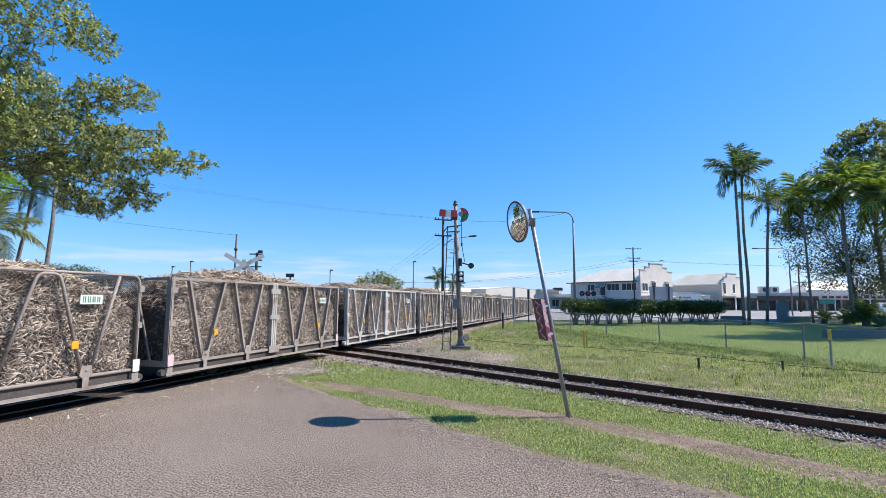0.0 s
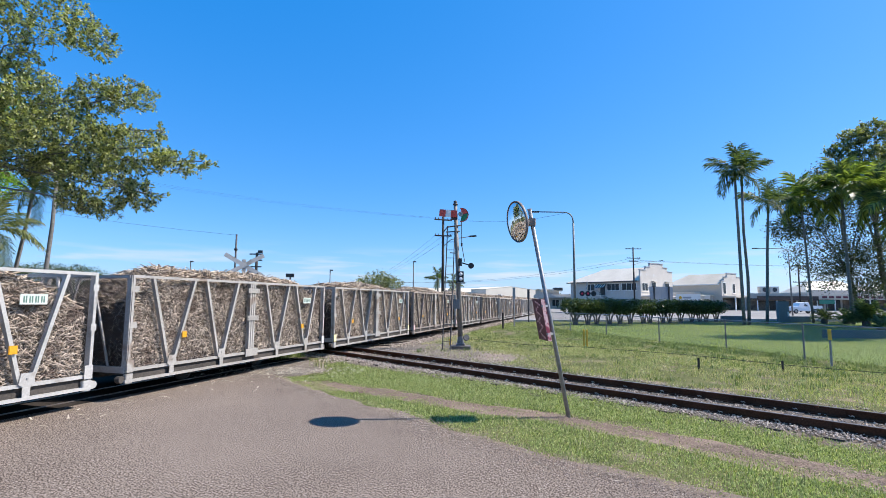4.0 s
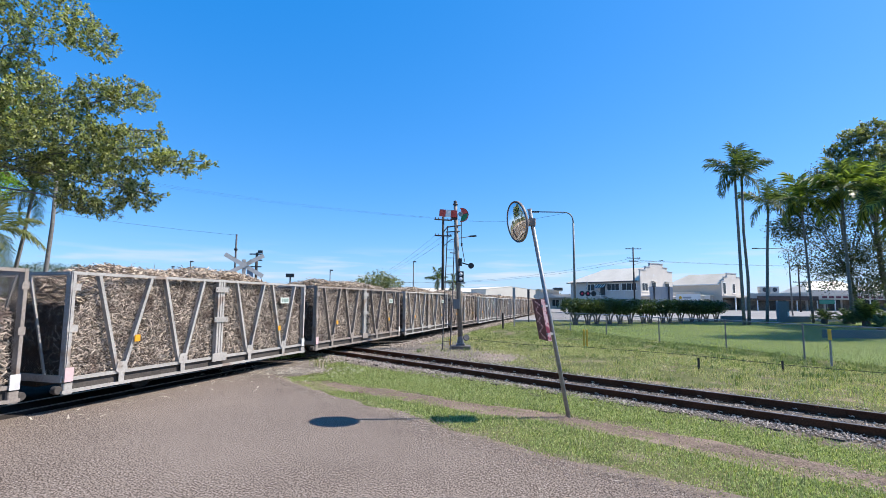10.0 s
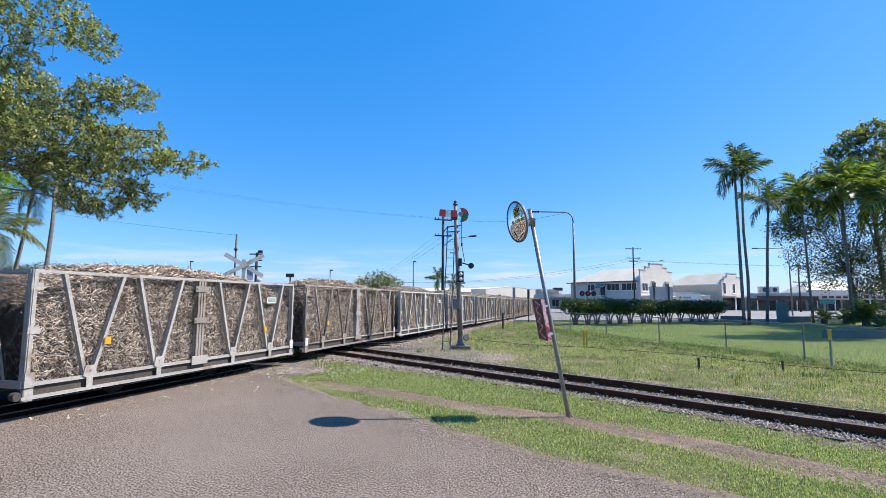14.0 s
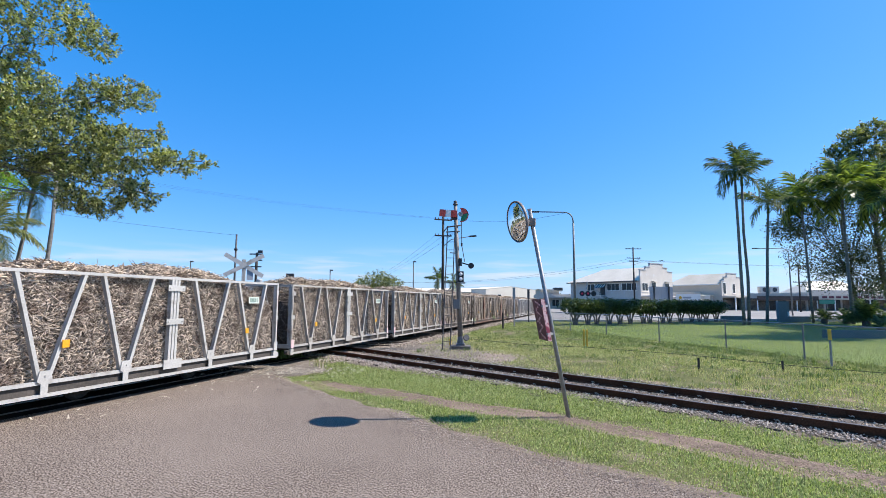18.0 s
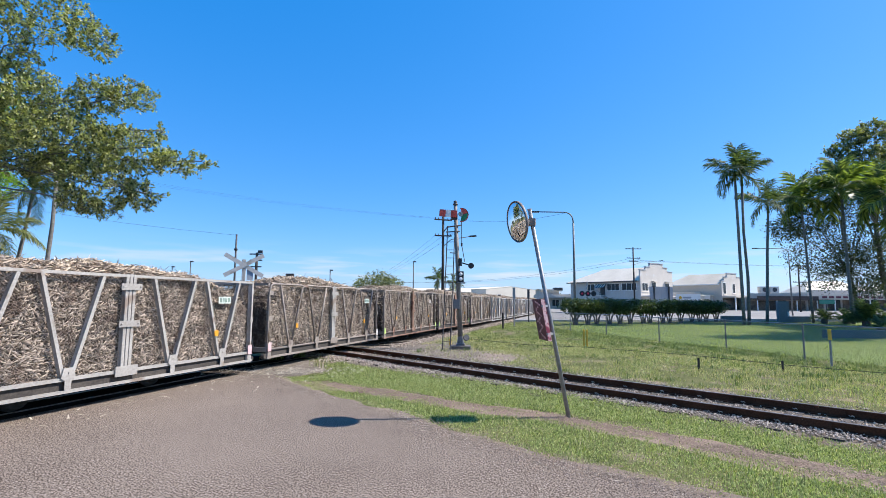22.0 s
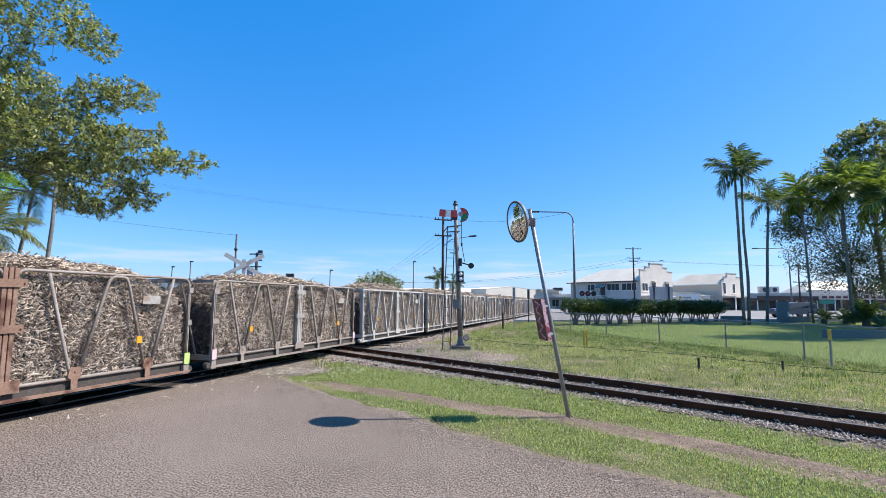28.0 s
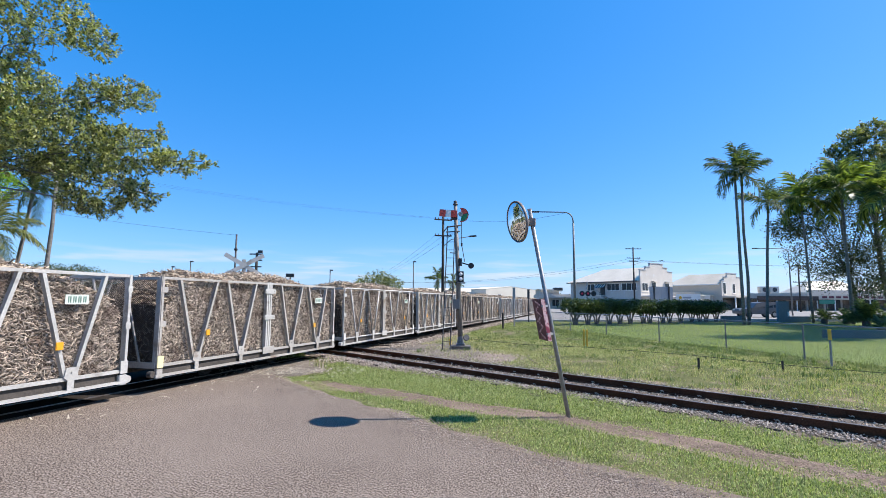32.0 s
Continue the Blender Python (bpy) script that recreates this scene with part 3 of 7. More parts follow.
def billets(seed, n_side=11500, n_end=700):
    """Short cut lengths of cane, pressed flat against the mesh sides and ends."""
    r = np.random.RandomState(seed)
    x = r.uniform(-LEN / 2 + 0.10, LEN / 2 - 0.10, n_side)
    hs = np.array([heap(a, -0.90, seed) for a in x])
    z = 0.48 + (hs - 0.48) * r.uniform(0, 1, n_side)
    a = r.normal(0.1, 0.8, n_side)
    P = [np.stack([x, -0.898 + r.uniform(-0.012, 0.04, n_side), z], 1)]
    D = [np.stack([np.cos(a), r.normal(0, 0.16, n_side), np.sin(a)], 1)]
    y = r.uniform(-0.87, 0.87, n_end)
    z = 0.48 + (np.array([heap(-LEN / 2 + 0.2, q, seed) for q in y]) - 0.48) * r.uniform(0, 1, n_end)
    a = r.uniform(0, 6.28, n_end)
    P.append(np.stack([-LEN / 2 + 0.19 + r.uniform(-0.03, 0.03, n_end), y, z], 1))
    D.append(np.stack([r.normal(0, 0.2, n_end), np.cos(a), np.sin(a)], 1))
    P, D = np.concatenate(P), np.concatenate(D)
    n = len(P)
    return rods(P, D, r.uniform(0.022, 0.075, (n, 1)), r.uniform(0.005, 0.0105, (n, 1)), "cut_cane", CANE)


def heap_top(seed, n=4600):
    """Drier, paler lengths heaped on top."""
    r = np.random.RandomState(seed + 40)
    x, y = r.uniform(-LEN / 2 + 0.16, LEN / 2 - 0.16, n), r.uniform(-0.89, 0.87, n)
    P = np.stack([x, y, [heap(p, q, seed) + 0.01 for p, q in zip(x, y)]], 1)
    P[:, 2] += r.uniform(-0.02, 0.05, n)
    a = r.uniform(0, 6.28, n)
    D = np.stack([np.cos(a), np.sin(a), r.normal(0, 0.3, n)], 1)
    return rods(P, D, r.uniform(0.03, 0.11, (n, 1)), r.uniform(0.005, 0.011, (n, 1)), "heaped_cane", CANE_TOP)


def leaf_trash(seed, n=1900):
    """Dry curled strips of cane leaf that lie on the heap and stick out of it."""
    r = np.random.RandomState(seed + 80)
    x, y = r.uniform(-LEN / 2 + 0.2, LEN / 2 - 0.2, n), r.uniform(-0.9, 0.85, n)
    P = np.stack([x, y, [heap(p, q, seed) + 0.015 for p, q in zip(x, y)]], 1)
    a, up = r.uniform(0, 6.28, n), np.abs(r.normal(0, 0.35, n))
    D = np.stack([np.cos(a) * np.cos(up), np.sin(a) * np.cos(up), np.sin(up)], 1)
    L = r.uniform(0.08, 0.30, (n, 1))
    W = np.stack([-np.sin(a), np.cos(a), r.normal(0, 0.5, n)], 1) * r.uniform(0.003, 0.009, (n, 1))
    bend = np.array([[0, 0, 1.0]])
    v = np.stack([P - W, P + W, P + D * L * 0.5 + W + bend * 0.015, P + D * L * 0.5 - W + bend * 0.015, P + D * L - bend * L * r.uniform(0, 0.35, (n, 1))], 1).reshape(-1, 3)
    f = (np.array([(0, 1, 2), (0, 2, 3), (3, 2, 4)])[None] + (np.arange(n) * 5)[:, None, None]).reshape(-1, 3)
    return tri_mesh("leaf_trash", v, f, CANE_TOP)


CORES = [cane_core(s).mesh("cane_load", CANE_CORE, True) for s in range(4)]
BILLETS = [billets(s) for s in range(4)]
TOPS = [heap_top(s) for s in range(4)]
TRASH = [leaf_trash(s) for s in range(4)]


def mesh_panel(w, h, pitch, thick, upright):
    """Diamond mesh of flat wires over a w x h panel; upright: in the x-z plane, else y-z."""
    g = Geo()
    ratio = 0.75
    for sgn in (1, -1):
        lo, hi = (-h / ratio, w) if sgn > 0 else (0, w + h / ratio)
        c = lo
        while c < hi:
            pts = []
            for z in (0, h):
                pts.append((c + sgn * z / ratio, z))
            (xa, za), (xb, zb) = pts
            ta, tb = 0.0, 1.0
            d = xb - xa
            for lim, s2 in ((0, 1), (w, -1)):
                t = (lim - xa) / d
                if d * s2 > 0:
                    ta = max(ta, t)
                else:
                    tb = min(tb, t)
            if ta < tb:
                p, q = (xa + d * ta, h * ta), (xa + d * tb, h * tb)
                t2 = thick / 2
                quad = [(p[0] - t2, p[1]), (p[0] + t2, p[1]), (q[0] + t2, q[1]), (q[0] - t2, q[1])]
                g.add([(a, 0.004 * sgn, b) if upright else (0.004 * sgn, a, b) for a, b in quad], [(0, 1, 2, 3)])
            c += pitch
    return g


def bin_parts(style, sgn):
    """Geometry of one long side, by part name. sgn -1: the near side."""
    y = sgn * HALF
    out = []
    tube = style == "tube"

    def bar(p, q, w, d):
        return Geo().beam((X(p[0]), y, p[1]), (X(q[0]), y, q[1]), d, w, up=(q[1] - p[1], 0, p[0] - q[0]))

    if tube:
        for a, b in ((0.06, LEN / 2 - 0.07), (LEN / 2 + 0.07, LEN - 0.06)):
            pts = [(X(a), y, 0.5)] + arc((X(a), y, TOP - 0.16), (X(a), y, TOP - 0.015), (X(a + 0.15), y, TOP - 0.015)) + arc((X(b - 0.15), y, TOP - 0.015), (X(b), y, TOP - 0.015), (X(b), y, TOP - 0.16)) + [(X(b), y, 0.5)]
            out.append(("top_rail", Geo().tube(pts, 0.022, 8), True))
        out.append(("lower_rail", Geo().tube([(X(0.05), y, 0.475), (X(LEN - 0.05), y, 0.475)], 0.026, 8), True))
        for i, k in enumerate((0, 4)):
            d = DIAG[k:k + 4]
            out.append(("brace", Geo().tube([(X(d[0][0]), y - 0.004 * sgn, TOP - 0.04)] + [(X(d[0][1] - 0.04), y, 0.68)] + arc((X(d[0][1] - 0.03), y, 0.64), (X(d[0][1] + 0.02), y, 0.53), (X(d[0][1] + 0.06), y, 0.53), 3), 0.024, 8).moved(Matrix.Translation((0, sgn * 0.02, 0))), True))
            t0, t1 = d[1][0], d[2][0]
            loop = [(X(d[1][1]), y, 0.55), (X(t0 - 0.05), y, TOP - 0.22)] + arc((X(t0 - 0.02), y, TOP - 0.13), (X(t0 + 0.02), y, TOP - 0.03), (X((t0 + t1) / 2), y, TOP - 0.05), 4) + arc((X((t0 + t1) / 2), y, TOP - 0.05), (X(t1 - 0.02), y, TOP - 0.03), (X(t1 + 0.02), y, TOP - 0.13), 4)[1:] + [(X(t1 + 0.05), y, TOP - 0.22), (X(d[2][1]), y, 0.55)]
            out.append(("brace", Geo().tube(loop, 0.024, 8).moved(Matrix.Translation((0, sgn * 0.02, 0))), True))
            out.append(("brace", Geo().tube([(X(d[3][0]), y, TOP - 0.04), (X(d[3][1]), y, 0.55)], 0.024, 8).moved(Matrix.Translation((0, sgn * 0.02, 0))), True))
    else:
        out.append(("top_rail", Geo().beam((X(0), y, TOP - 0.022), (X(LEN), y, TOP - 0.022), 0.05, 0.045), False))
        out.append(("lower_rail", Geo().beam((X(0), y, 0.475), (X(LEN), y, 0.475), 0.05, 0.05), False))
        for t, b in DIAG:
            g = bar((t, TOP - 0.045), (b, 0.5), 0.05, 0.008)
            g.v = [(px, py + sgn * 0.02, pz) for px, py, pz in g.v]
            g2 = bar((t - 0.021, TOP - 0.045), (b - 0.021, 0.5), 0.008, 0.066)
            g2.v = [(px, py - sgn * 0.017, pz) for px, py, pz in g2.v]
            out.append(("brace", g.add(g2.v, g2.f), False))
    for x0 in (0.0, LEN):
        g = Geo()
        s = 1 if x0 == 0 else -1
        w = 0.075 if (x0 == 0 and not tube) else 0.05
        xa, xb = sorted((X(x0), X(x0 + s * w)))
        if not tube:
            g.box(xa, xb, min(y + sgn * 0.03, y - sgn * 0.075), max(y + sgn * 0.03, y - sgn * 0.075), 0.45, TOP, 0.004)
            if x0 == 0:
                g.box(xa + 0.016, xa + 0.03, y + sgn * 0.03 - 0.012, y + sgn * 0.03 + 0.012, 0.6, TOP)
        else:
            g.box(xa, xa + 0.02, y - 0.025, y + 0.025, 0.45, TOP - 0.2)
        out.append(("end_post", g, False))
        for z in (1.80, 1.20):
            g = Geo()
            xa, xb = sorted((X(x0) - s * 0.012, X(x0 + s * (0.145 if x0 == 0 else 0.075))))
            g.box(xa, xb, y + sgn * 0.032 - 0.006, y + sgn * 0.032 + 0.006, z - 0.05, z + 0.05)
            g.lathe([(0.012, 0), (0.012, 0.014), (0.006, 0.018)], 6, Matrix.Translation((xb - 0.03 if s > 0 else xa + 0.03, y + sgn * 0.037, z)) @ pose(0, 0, 0, -90 * -sgn, 0, 0))
            out.append(("hinge_plate", g, False))
    cx = X(LEN / 2)
    g = Geo()
    for dx in (-0.068, 0.0, 0.068):
        g.box(cx + dx - 0.028, cx + dx + 0.028, min(y - sgn * 0.06, y + sgn * 0.026), max(y - sgn * 0.06, y + sgn * (0.026 if dx else 0.034)), 0.5, TOP + 0.004 if dx else TOP + 0.012, 0.005)
    out.append(("centre_post", g, False))
    for z in (1.83, 1.23):
        g = Geo().box(cx - 0.19, cx + 0.19, y + sgn * 0.042 - 0.007, y + sgn * 0.042 + 0.007, z - 0.052, z + 0.052)
        for dx in (-0.155, 0.155):
            g.lathe([(0.014, 0), (0.014, 0.016), (0.007, 0.02)], 6, Matrix.Translation((cx + dx, y + sgn * 0.049, z)) @ pose(0, 0, 0, 90 * sgn * -1, 0, 0))
        out.append(("strap_plate", g, False))
    out.append(("base_gusset", Geo().box(cx - 0.2, cx + 0.2, y + sgn * 0.044 - 0.008, y + sgn * 0.044 + 0.008, 0.40, 0.56), False))
    for nx in NODES:
        g = Geo()
        yy = y + sgn * 0.04
        ring = [(-0.045, SILL0), (0.045, SILL0), (0.05, 0.46), (0.105, 0.5), (0.075, 0.64), (-0.075, 0.64), (-0.105, 0.5), (-0.05, 0.46)]
        vs = [(X(nx) + a, yy + e, b) for e in (-0.006, 0.006) for a, b in ring]
        k = len(ring)
        g.add(vs, [tuple(range(k)), tuple(range(2 * k - 1, k - 1, -1))] + [(i, k + i, k + (i + 1) % k, (i + 1) % k) for i in range(k)])
        g.lathe([(0.012, 0), (0.012, 0.014)], 6, Matrix.Translation((X(nx), yy + sgn * 0.006, 0.57)) @ pose(0, 0, 0, 90 * sgn * -1, 0, 0))
        out.append(("gusset", g, False))
    # side channel: two bright flanges and a recessed web, its shade painted dark
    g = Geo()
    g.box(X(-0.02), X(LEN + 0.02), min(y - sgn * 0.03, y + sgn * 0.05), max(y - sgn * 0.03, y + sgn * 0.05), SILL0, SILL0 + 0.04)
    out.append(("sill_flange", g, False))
    return out


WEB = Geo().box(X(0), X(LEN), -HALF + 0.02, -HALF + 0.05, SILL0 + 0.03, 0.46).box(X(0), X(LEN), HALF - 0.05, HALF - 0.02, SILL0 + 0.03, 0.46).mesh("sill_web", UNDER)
FLOOR = Geo().box(X(0.03), X(LEN - 0.03), -0.93, 0.93, 0.40, 0.455).box(X(0.2), X(LEN - 0.2), -0.2, 0.2, 0.30, 0.40).mesh("floor_plate", UNDER)
WHEEL = Geo().lathe([(0.03, -0.05), (0.19, -0.05), (0.225, -0.045), (0.225, -0.02), (0.205, -0.015), (0.2, 0.045), (0.17, 0.04), (0.15, 0.01), (0.06, 0.012), (0.05, 0.05), (0.03, 0.05)], 20, pose(0, 0, 0, 90, 0, 0)).mesh("wheel", UNDER, True)
AXLE = Geo().tube([(0, -0.42, 0), (0, 0.42, 0)], 0.035, 8).box(-0.1, 0.1, -0.55, -0.42, -0.07, 0.12).box(-0.1, 0.1, 0.42, 0.55, -0.07, 0.12).mesh("axle", UNDER)
COUPLER = Geo().beam((0, 0, 0.36), (0.34, 0, 0.36), 0.09, 0.08).lathe([(0.12, -0.05), (0.12, 0.05)], 12, Matrix.Translation((0.30, 0, 0.36))).mesh("coupler", UNDER)
SIDE_NET = mesh_panel(LEN - 0.1, TOP - 0.5, 0.062, 0.0026, True).mesh("side_mesh", WIRE)
# end mesh is denser and darker: the shade in the gaps is coloured in
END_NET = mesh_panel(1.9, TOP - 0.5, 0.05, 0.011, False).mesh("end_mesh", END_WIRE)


def dress(ob, m):
    """Give one object its own paint over a shared mesh."""
    ob.material_slots[0].link = "OBJECT"
    ob.material_slots[0].material = m


def cane_bin(style, paint, post, tags, plate, label, seed, far):
    """A mesh-sided cane bin with its load."""
    b = thing("cane_bin", label, "rail wagon", group="cane bins in the train")
    for sgn in (-1, 1):
        if sgn > 0 and far:
            continue
        parts = meshes.setdefault(("parts", style, sgn), None)
        if parts is None:
            parts = [(n, g.mesh(n, GALV_GREY, s)) for n, g, s in bin_parts(style, sgn)]
            meshes[("parts", style, sgn)] = parts
        for n, me in parts:
            o = part(n, me, None, b)
            dress(o, post if n in ("centre_post", "strap_plate") or (post is RUST and n in ("base_gusset", "gusset", "sill_flange")) else paint)
        part("side_mesh", SIDE_NET, None, b, "fine steel diamond mesh", at=Matrix.Translation((X(0.05), sgn * (HALF - 0.012), 0.5)))
    part("sill_web", WEB, None, b, "steel channel web, its shade put into the dark colour")
    part("floor_plate", FLOOR, None, b)
    for s in (-1, 1):
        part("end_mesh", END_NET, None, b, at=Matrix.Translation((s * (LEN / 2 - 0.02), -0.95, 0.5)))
        key = ("end", s)
        if key not in meshes:
            x = s * (LEN / 2 - 0.01)
            g = Geo().beam((x, -HALF, TOP - 0.03), (x, HALF, TOP - 0.03), 0.05, 0.05).beam((x, -HALF, 0.48), (x, HALF, 0.48), 0.06, 0.10)
            g.beam((x, -0.62, 0.5), (x, -0.15, TOP - 0.05), 0.03, 0.03).beam((x, 0.62, 0.5), (x, 0.15, TOP - 0.05), 0.03, 0.03)
            meshes[key] = g.mesh("end_frame", GALV_GREY)
        dress(part("end_frame", meshes[key], None, b), paint)
        part("coupler", COUPLER, None, b, at=Matrix.Translation((s * LEN / 2, 0, 0)) @ pose(0, 0, 0, 0, 0, 0 if s > 0 else 180))
    if not far:
        for x in (-1.15, 1.15):
            ax = part("axle", AXLE, None, b, at=Matrix.Translation((x, 0, 0.24)))
            for y in (-0.30, 0.30):
                part("wheel", WHEEL, None, ax, at=Matrix.Translation((0, y, 0)) @ pose(0, 0, 0, 0, 0, 0 if y < 0 else 180))
    # corner tags and buffers
    for s, tag in ((-1, tags[0]), (1, tags[1])):
        x = s * LEN / 2
        m = TAGS.get(tag) or paint
        g = shared(("tag", s), lambda: Geo().box(min(x, x - s * 0.125), max(x, x - s * 0.125), -HALF - 0.05, -HALF - 0.036, 0.44, 0.64), GALV_WHITE)
        dress(part("corner_tag", g, None, b, {"pink": "pale pink corner plate", "green": "lime green corner plate", "yellow": "pale yellow corner plate"}.get(tag, "")), m)
        g = shared(("foot", s), lambda: Geo().box(min(x, x - s * 0.13), max(x, x - s * 0.13), -HALF - 0.045, -HALF + 0.02, 0.265, 0.42, 0.01), GALV_WHITE)
        dress(part("corner_block", g, None, b), paint)
        g = shared(("roller", s), lambda: Geo().lathe([(0.02, -0.05), (0.055, -0.05), (0.06, -0.03), (0.06, 0.03), (0.055, 0.05), (0.02, 0.05)], 14, Matrix.Translation((x + s * 0.05, -HALF + 0.03, 0.335)) @ pose(0, 0, 0, 90, 0, 0)), GALV_WHITE)
        dress(part("buffer_roller", g, None, b), GALV_WHITE if paint is GALV_WHITE else UNDER)
    # amber reflectors on two braces
    for xs, z in ((1.15, 0.99), (5.07, 0.96)):
        g = shared(("refl", xs), lambda: Geo().box(X(xs) - 0.055, X(xs) + 0.055, -HALF - 0.062, -HALF - 0.045, z - 0.055, z + 0.055, 0.01), REFLECTOR)
        part("reflector", g, None, b, "amber reflector")
    # number plate, its digits as plain bars
    if plate:
        pl = part("number_plate", shared("number_plate", lambda: Geo().box(X(5.11), X(5.46), -HALF - 0.034, -HALF - 0.028, 1.55, 1.69), PLATE_WHITE), None, b, "white plate with dark digits")
        if plate == "faded":
            dress(pl, GALV_GREY)
        else:
            for i in range(4):
                x0 = X(5.15 + i * 0.075)
                part("digit_bar", shared(("digit", i), lambda: Geo().box(x0, x0 + 0.016, -HALF - 0.037, -HALF - 0.0345, 1.575, 1.665).box(x0 + 0.030, x0 + 0.046, -HALF - 0.037, -HALF - 0.0345, 1.575, 1.665), PLATE_GREEN), None, pl)
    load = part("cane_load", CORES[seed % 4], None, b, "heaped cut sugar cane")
    tagged(part("cut_cane", BILLETS[seed % 4], None, load, "short brown and tan lengths of cut cane"), kind="stuff")
    tagged(part("heaped_cane", TOPS[seed % 4], None, load, "dry tan cane heaped above the rail"), kind="stuff")
    tagged(part("leaf_trash", TRASH[seed % 4], None, load, "curled strips of dry cane leaf"), kind="stuff")
    return b


# leading bin first: style, frame, centre post, corner tags, plate
BINS = [
    ("angle", GALV_GREY, GALV_GREY, ("white", "white"), "white"),
    ("tube", WEATHERED, WEATHERED, ("white", "white"), "white"),
    ("angle", WEATHERED, GALV_GREY, ("pink", "pink"), "white"),
    ("angle", GALV_WHITE, GALV_WHITE, ("none", "none"), "white"),
    ("angle", GALV_GREY, GALV_GREY, ("none", "white"), "white"),
    ("angle", GALV_GREY, GALV_GREY, ("yellow", "yellow"), "white"),
    ("angle", WEATHERED, GALV_GREY, ("pink", "white"), "white"),
    ("angle", GALV_GREY, GALV_GREY, ("pink", "white"), "white"),
    ("angle", WEATHERED, GALV_GREY, ("pink", "white"), "white"),
    ("angle", GALV_GREY, WEATHERED, ("none", "white"), "white"),
    ("tube", WEATHERED, GALV_GREY, ("white", "pink"), ""),
    ("angle", GALV_WHITE, GALV_WHITE, ("none", "none"), "white"),
    ("angle", GALV_GREY, GALV_WHITE, ("pink", "pink"), "white"),
    ("angle", GALV_GREY, GALV_GREY, ("pink", "pink"), "white"),
    ("tube", WEATHERED, GALV_GREY, ("pink", "white"), "white"),
    ("tube", WEATHERED, RUST, ("green", "green"), "faded"),
    ("tube", WEATHERED, RUST, ("green", "green"), "faded"),
    ("tube", WEATHERED, GALV_GREY, ("pink", "pink"), "faded"),
    ("angle", GALV_WHITE, GALV_WHITE, ("none", "none"), "white"),
    ("angle", GALV_GREY, GALV_WHITE, ("yellow", "white"), "white"),
]
WORDS = {"bright_galvanised_steel": "bright galvanised", "dull_galvanised_steel": "dull grey galvanised", "weathered_steel": "weathered brown-grey", "rusted_steel": "rusty red-brown"}
TRAIN = []
for k in range(-1, 30):
    spec = BINS[k + 1] if k + 1 < len(BINS) else (("angle", "tube", "angle")[k % 3], (GALV_WHITE, WEATHERED, GALV_GREY, GALV_WHITE)[k % 4], GALV_GREY, ("white", "white"), "white")
    style, paint, post, tags, plate = spec
    label = "%s %s cane bin, mesh-sided, heaped with cane" % (WORDS[paint.name] + (" and rust-red" if post is RUST else ""), "tube-framed" if style == "tube" else "angle-framed")
    TRAIN.append((k, cane_bin(style, paint, post, tags, plate, label, k + 2, k > 22)))
S_T, S_OFF = (0, 6, 9, 13, 19, 23, 28, 32), (37.61, 16.08, 5.46, -8.57, -29.85, -44.41, -62.86, -77.70)


# ---- lawn, street and grass ----
sheet("lawn", wavy([(7.6, 29.0), (8.5, 25), (9.3, 21), (10.6, 18.6), (11.1, 15), (12.0, 12.5), (16, 8.5)], 0.6, 0.15, 5) + [(60, 20), (60, 46), (24.5, 44.5), (9.0, 37.0)], -0.012, LAWN, "mown green lawn under palms behind the fence", thick=0.03)
sheet("street", [(-30, 52), (6, 42), (14, 42.5), (26, 47.0), (60, 48.5), (160, 52), (160, 112), (-10, 118), (-30, 90)], -0.01, STREET, "wide sunlit pale concrete street", thick=0.06)
kerb = thing("kerb", "pale concrete kerb along the street", "kerb", kind="structure")
for (xa, ya), (xb, yb) in (((6, 41.6), (14, 42.1)), ((14, 42.1), (26, 46.6)), ((26, 46.6), (60, 48.1))):
    part("kerb_stone", Geo().beam((xa, ya, 0.05), (xb, yb, 0.05), 0.25, 0.16), KERB, kerb)


def blades(name, n, where, h0, h1, mat_, label, seed, wide=0.006, lean=0.35, lying=False, simple=False):
    """Grass blades, each two small faces, at the places that where(r, n) gives."""
    r = np.random.RandomState(seed)
    p = where(r, n)
    n = len(p)
    az, tilt = r.uniform(0, 6.28, n), np.abs(r.normal(0, lean, n))
    if lying:
        tilt = r.uniform(1.42, 1.56, n)
    h = r.uniform(h0, h1, n)
    side = np.stack([np.cos(az), np.sin(az), np.zeros(n)], 1) * (wide * r.uniform(0.6, 1.5, n))[:, None]
    out = np.stack([-np.sin(az), np.cos(az), np.zeros(n)], 1)
    mid = p + out * (h * 0.5 * np.sin(tilt * (1.0 if lying else 0.6)))[:, None] + np.array([0, 0, 1.0]) * (h * (0.1 if lying else 0.55))[:, None]
    tip = p + out * (h * np.sin(tilt))[:, None] + np.array([0, 0, 1.0]) * (h * np.cos(tilt))[:, None]
    if simple:
        v = np.stack([p - side * 1.2, p + side * 1.2, tip], 1).reshape(-1, 3)
        return thing(name, label, "grass", kind="stuff", geo=tri_mesh(name, v, np.arange(3 * n).reshape(-1, 3), mat_))
    v = np.stack([p - side, p + side, mid + side * 0.7, mid - side * 0.7, tip], 1).reshape(-1, 3)
    f = (np.array([(0, 1, 2), (0, 2, 3), (3, 2, 4)])[None] + (np.arange(n) * 5)[:, None, None]).reshape(-1, 3)
    return thing(name, label, "grass", kind="stuff", geo=tri_mesh(name, v, f, mat_))


def clumpy(x, y, scale, level, seed):
    """Which of the places lie on a grassy patch."""
    return np.array([noise.noise((a * scale + seed, b * scale, seed)) + 0.35 * noise.noise((a * scale * 3.1, b * scale * 3.1, seed + 4)) > level for a, b in zip(x, y)])


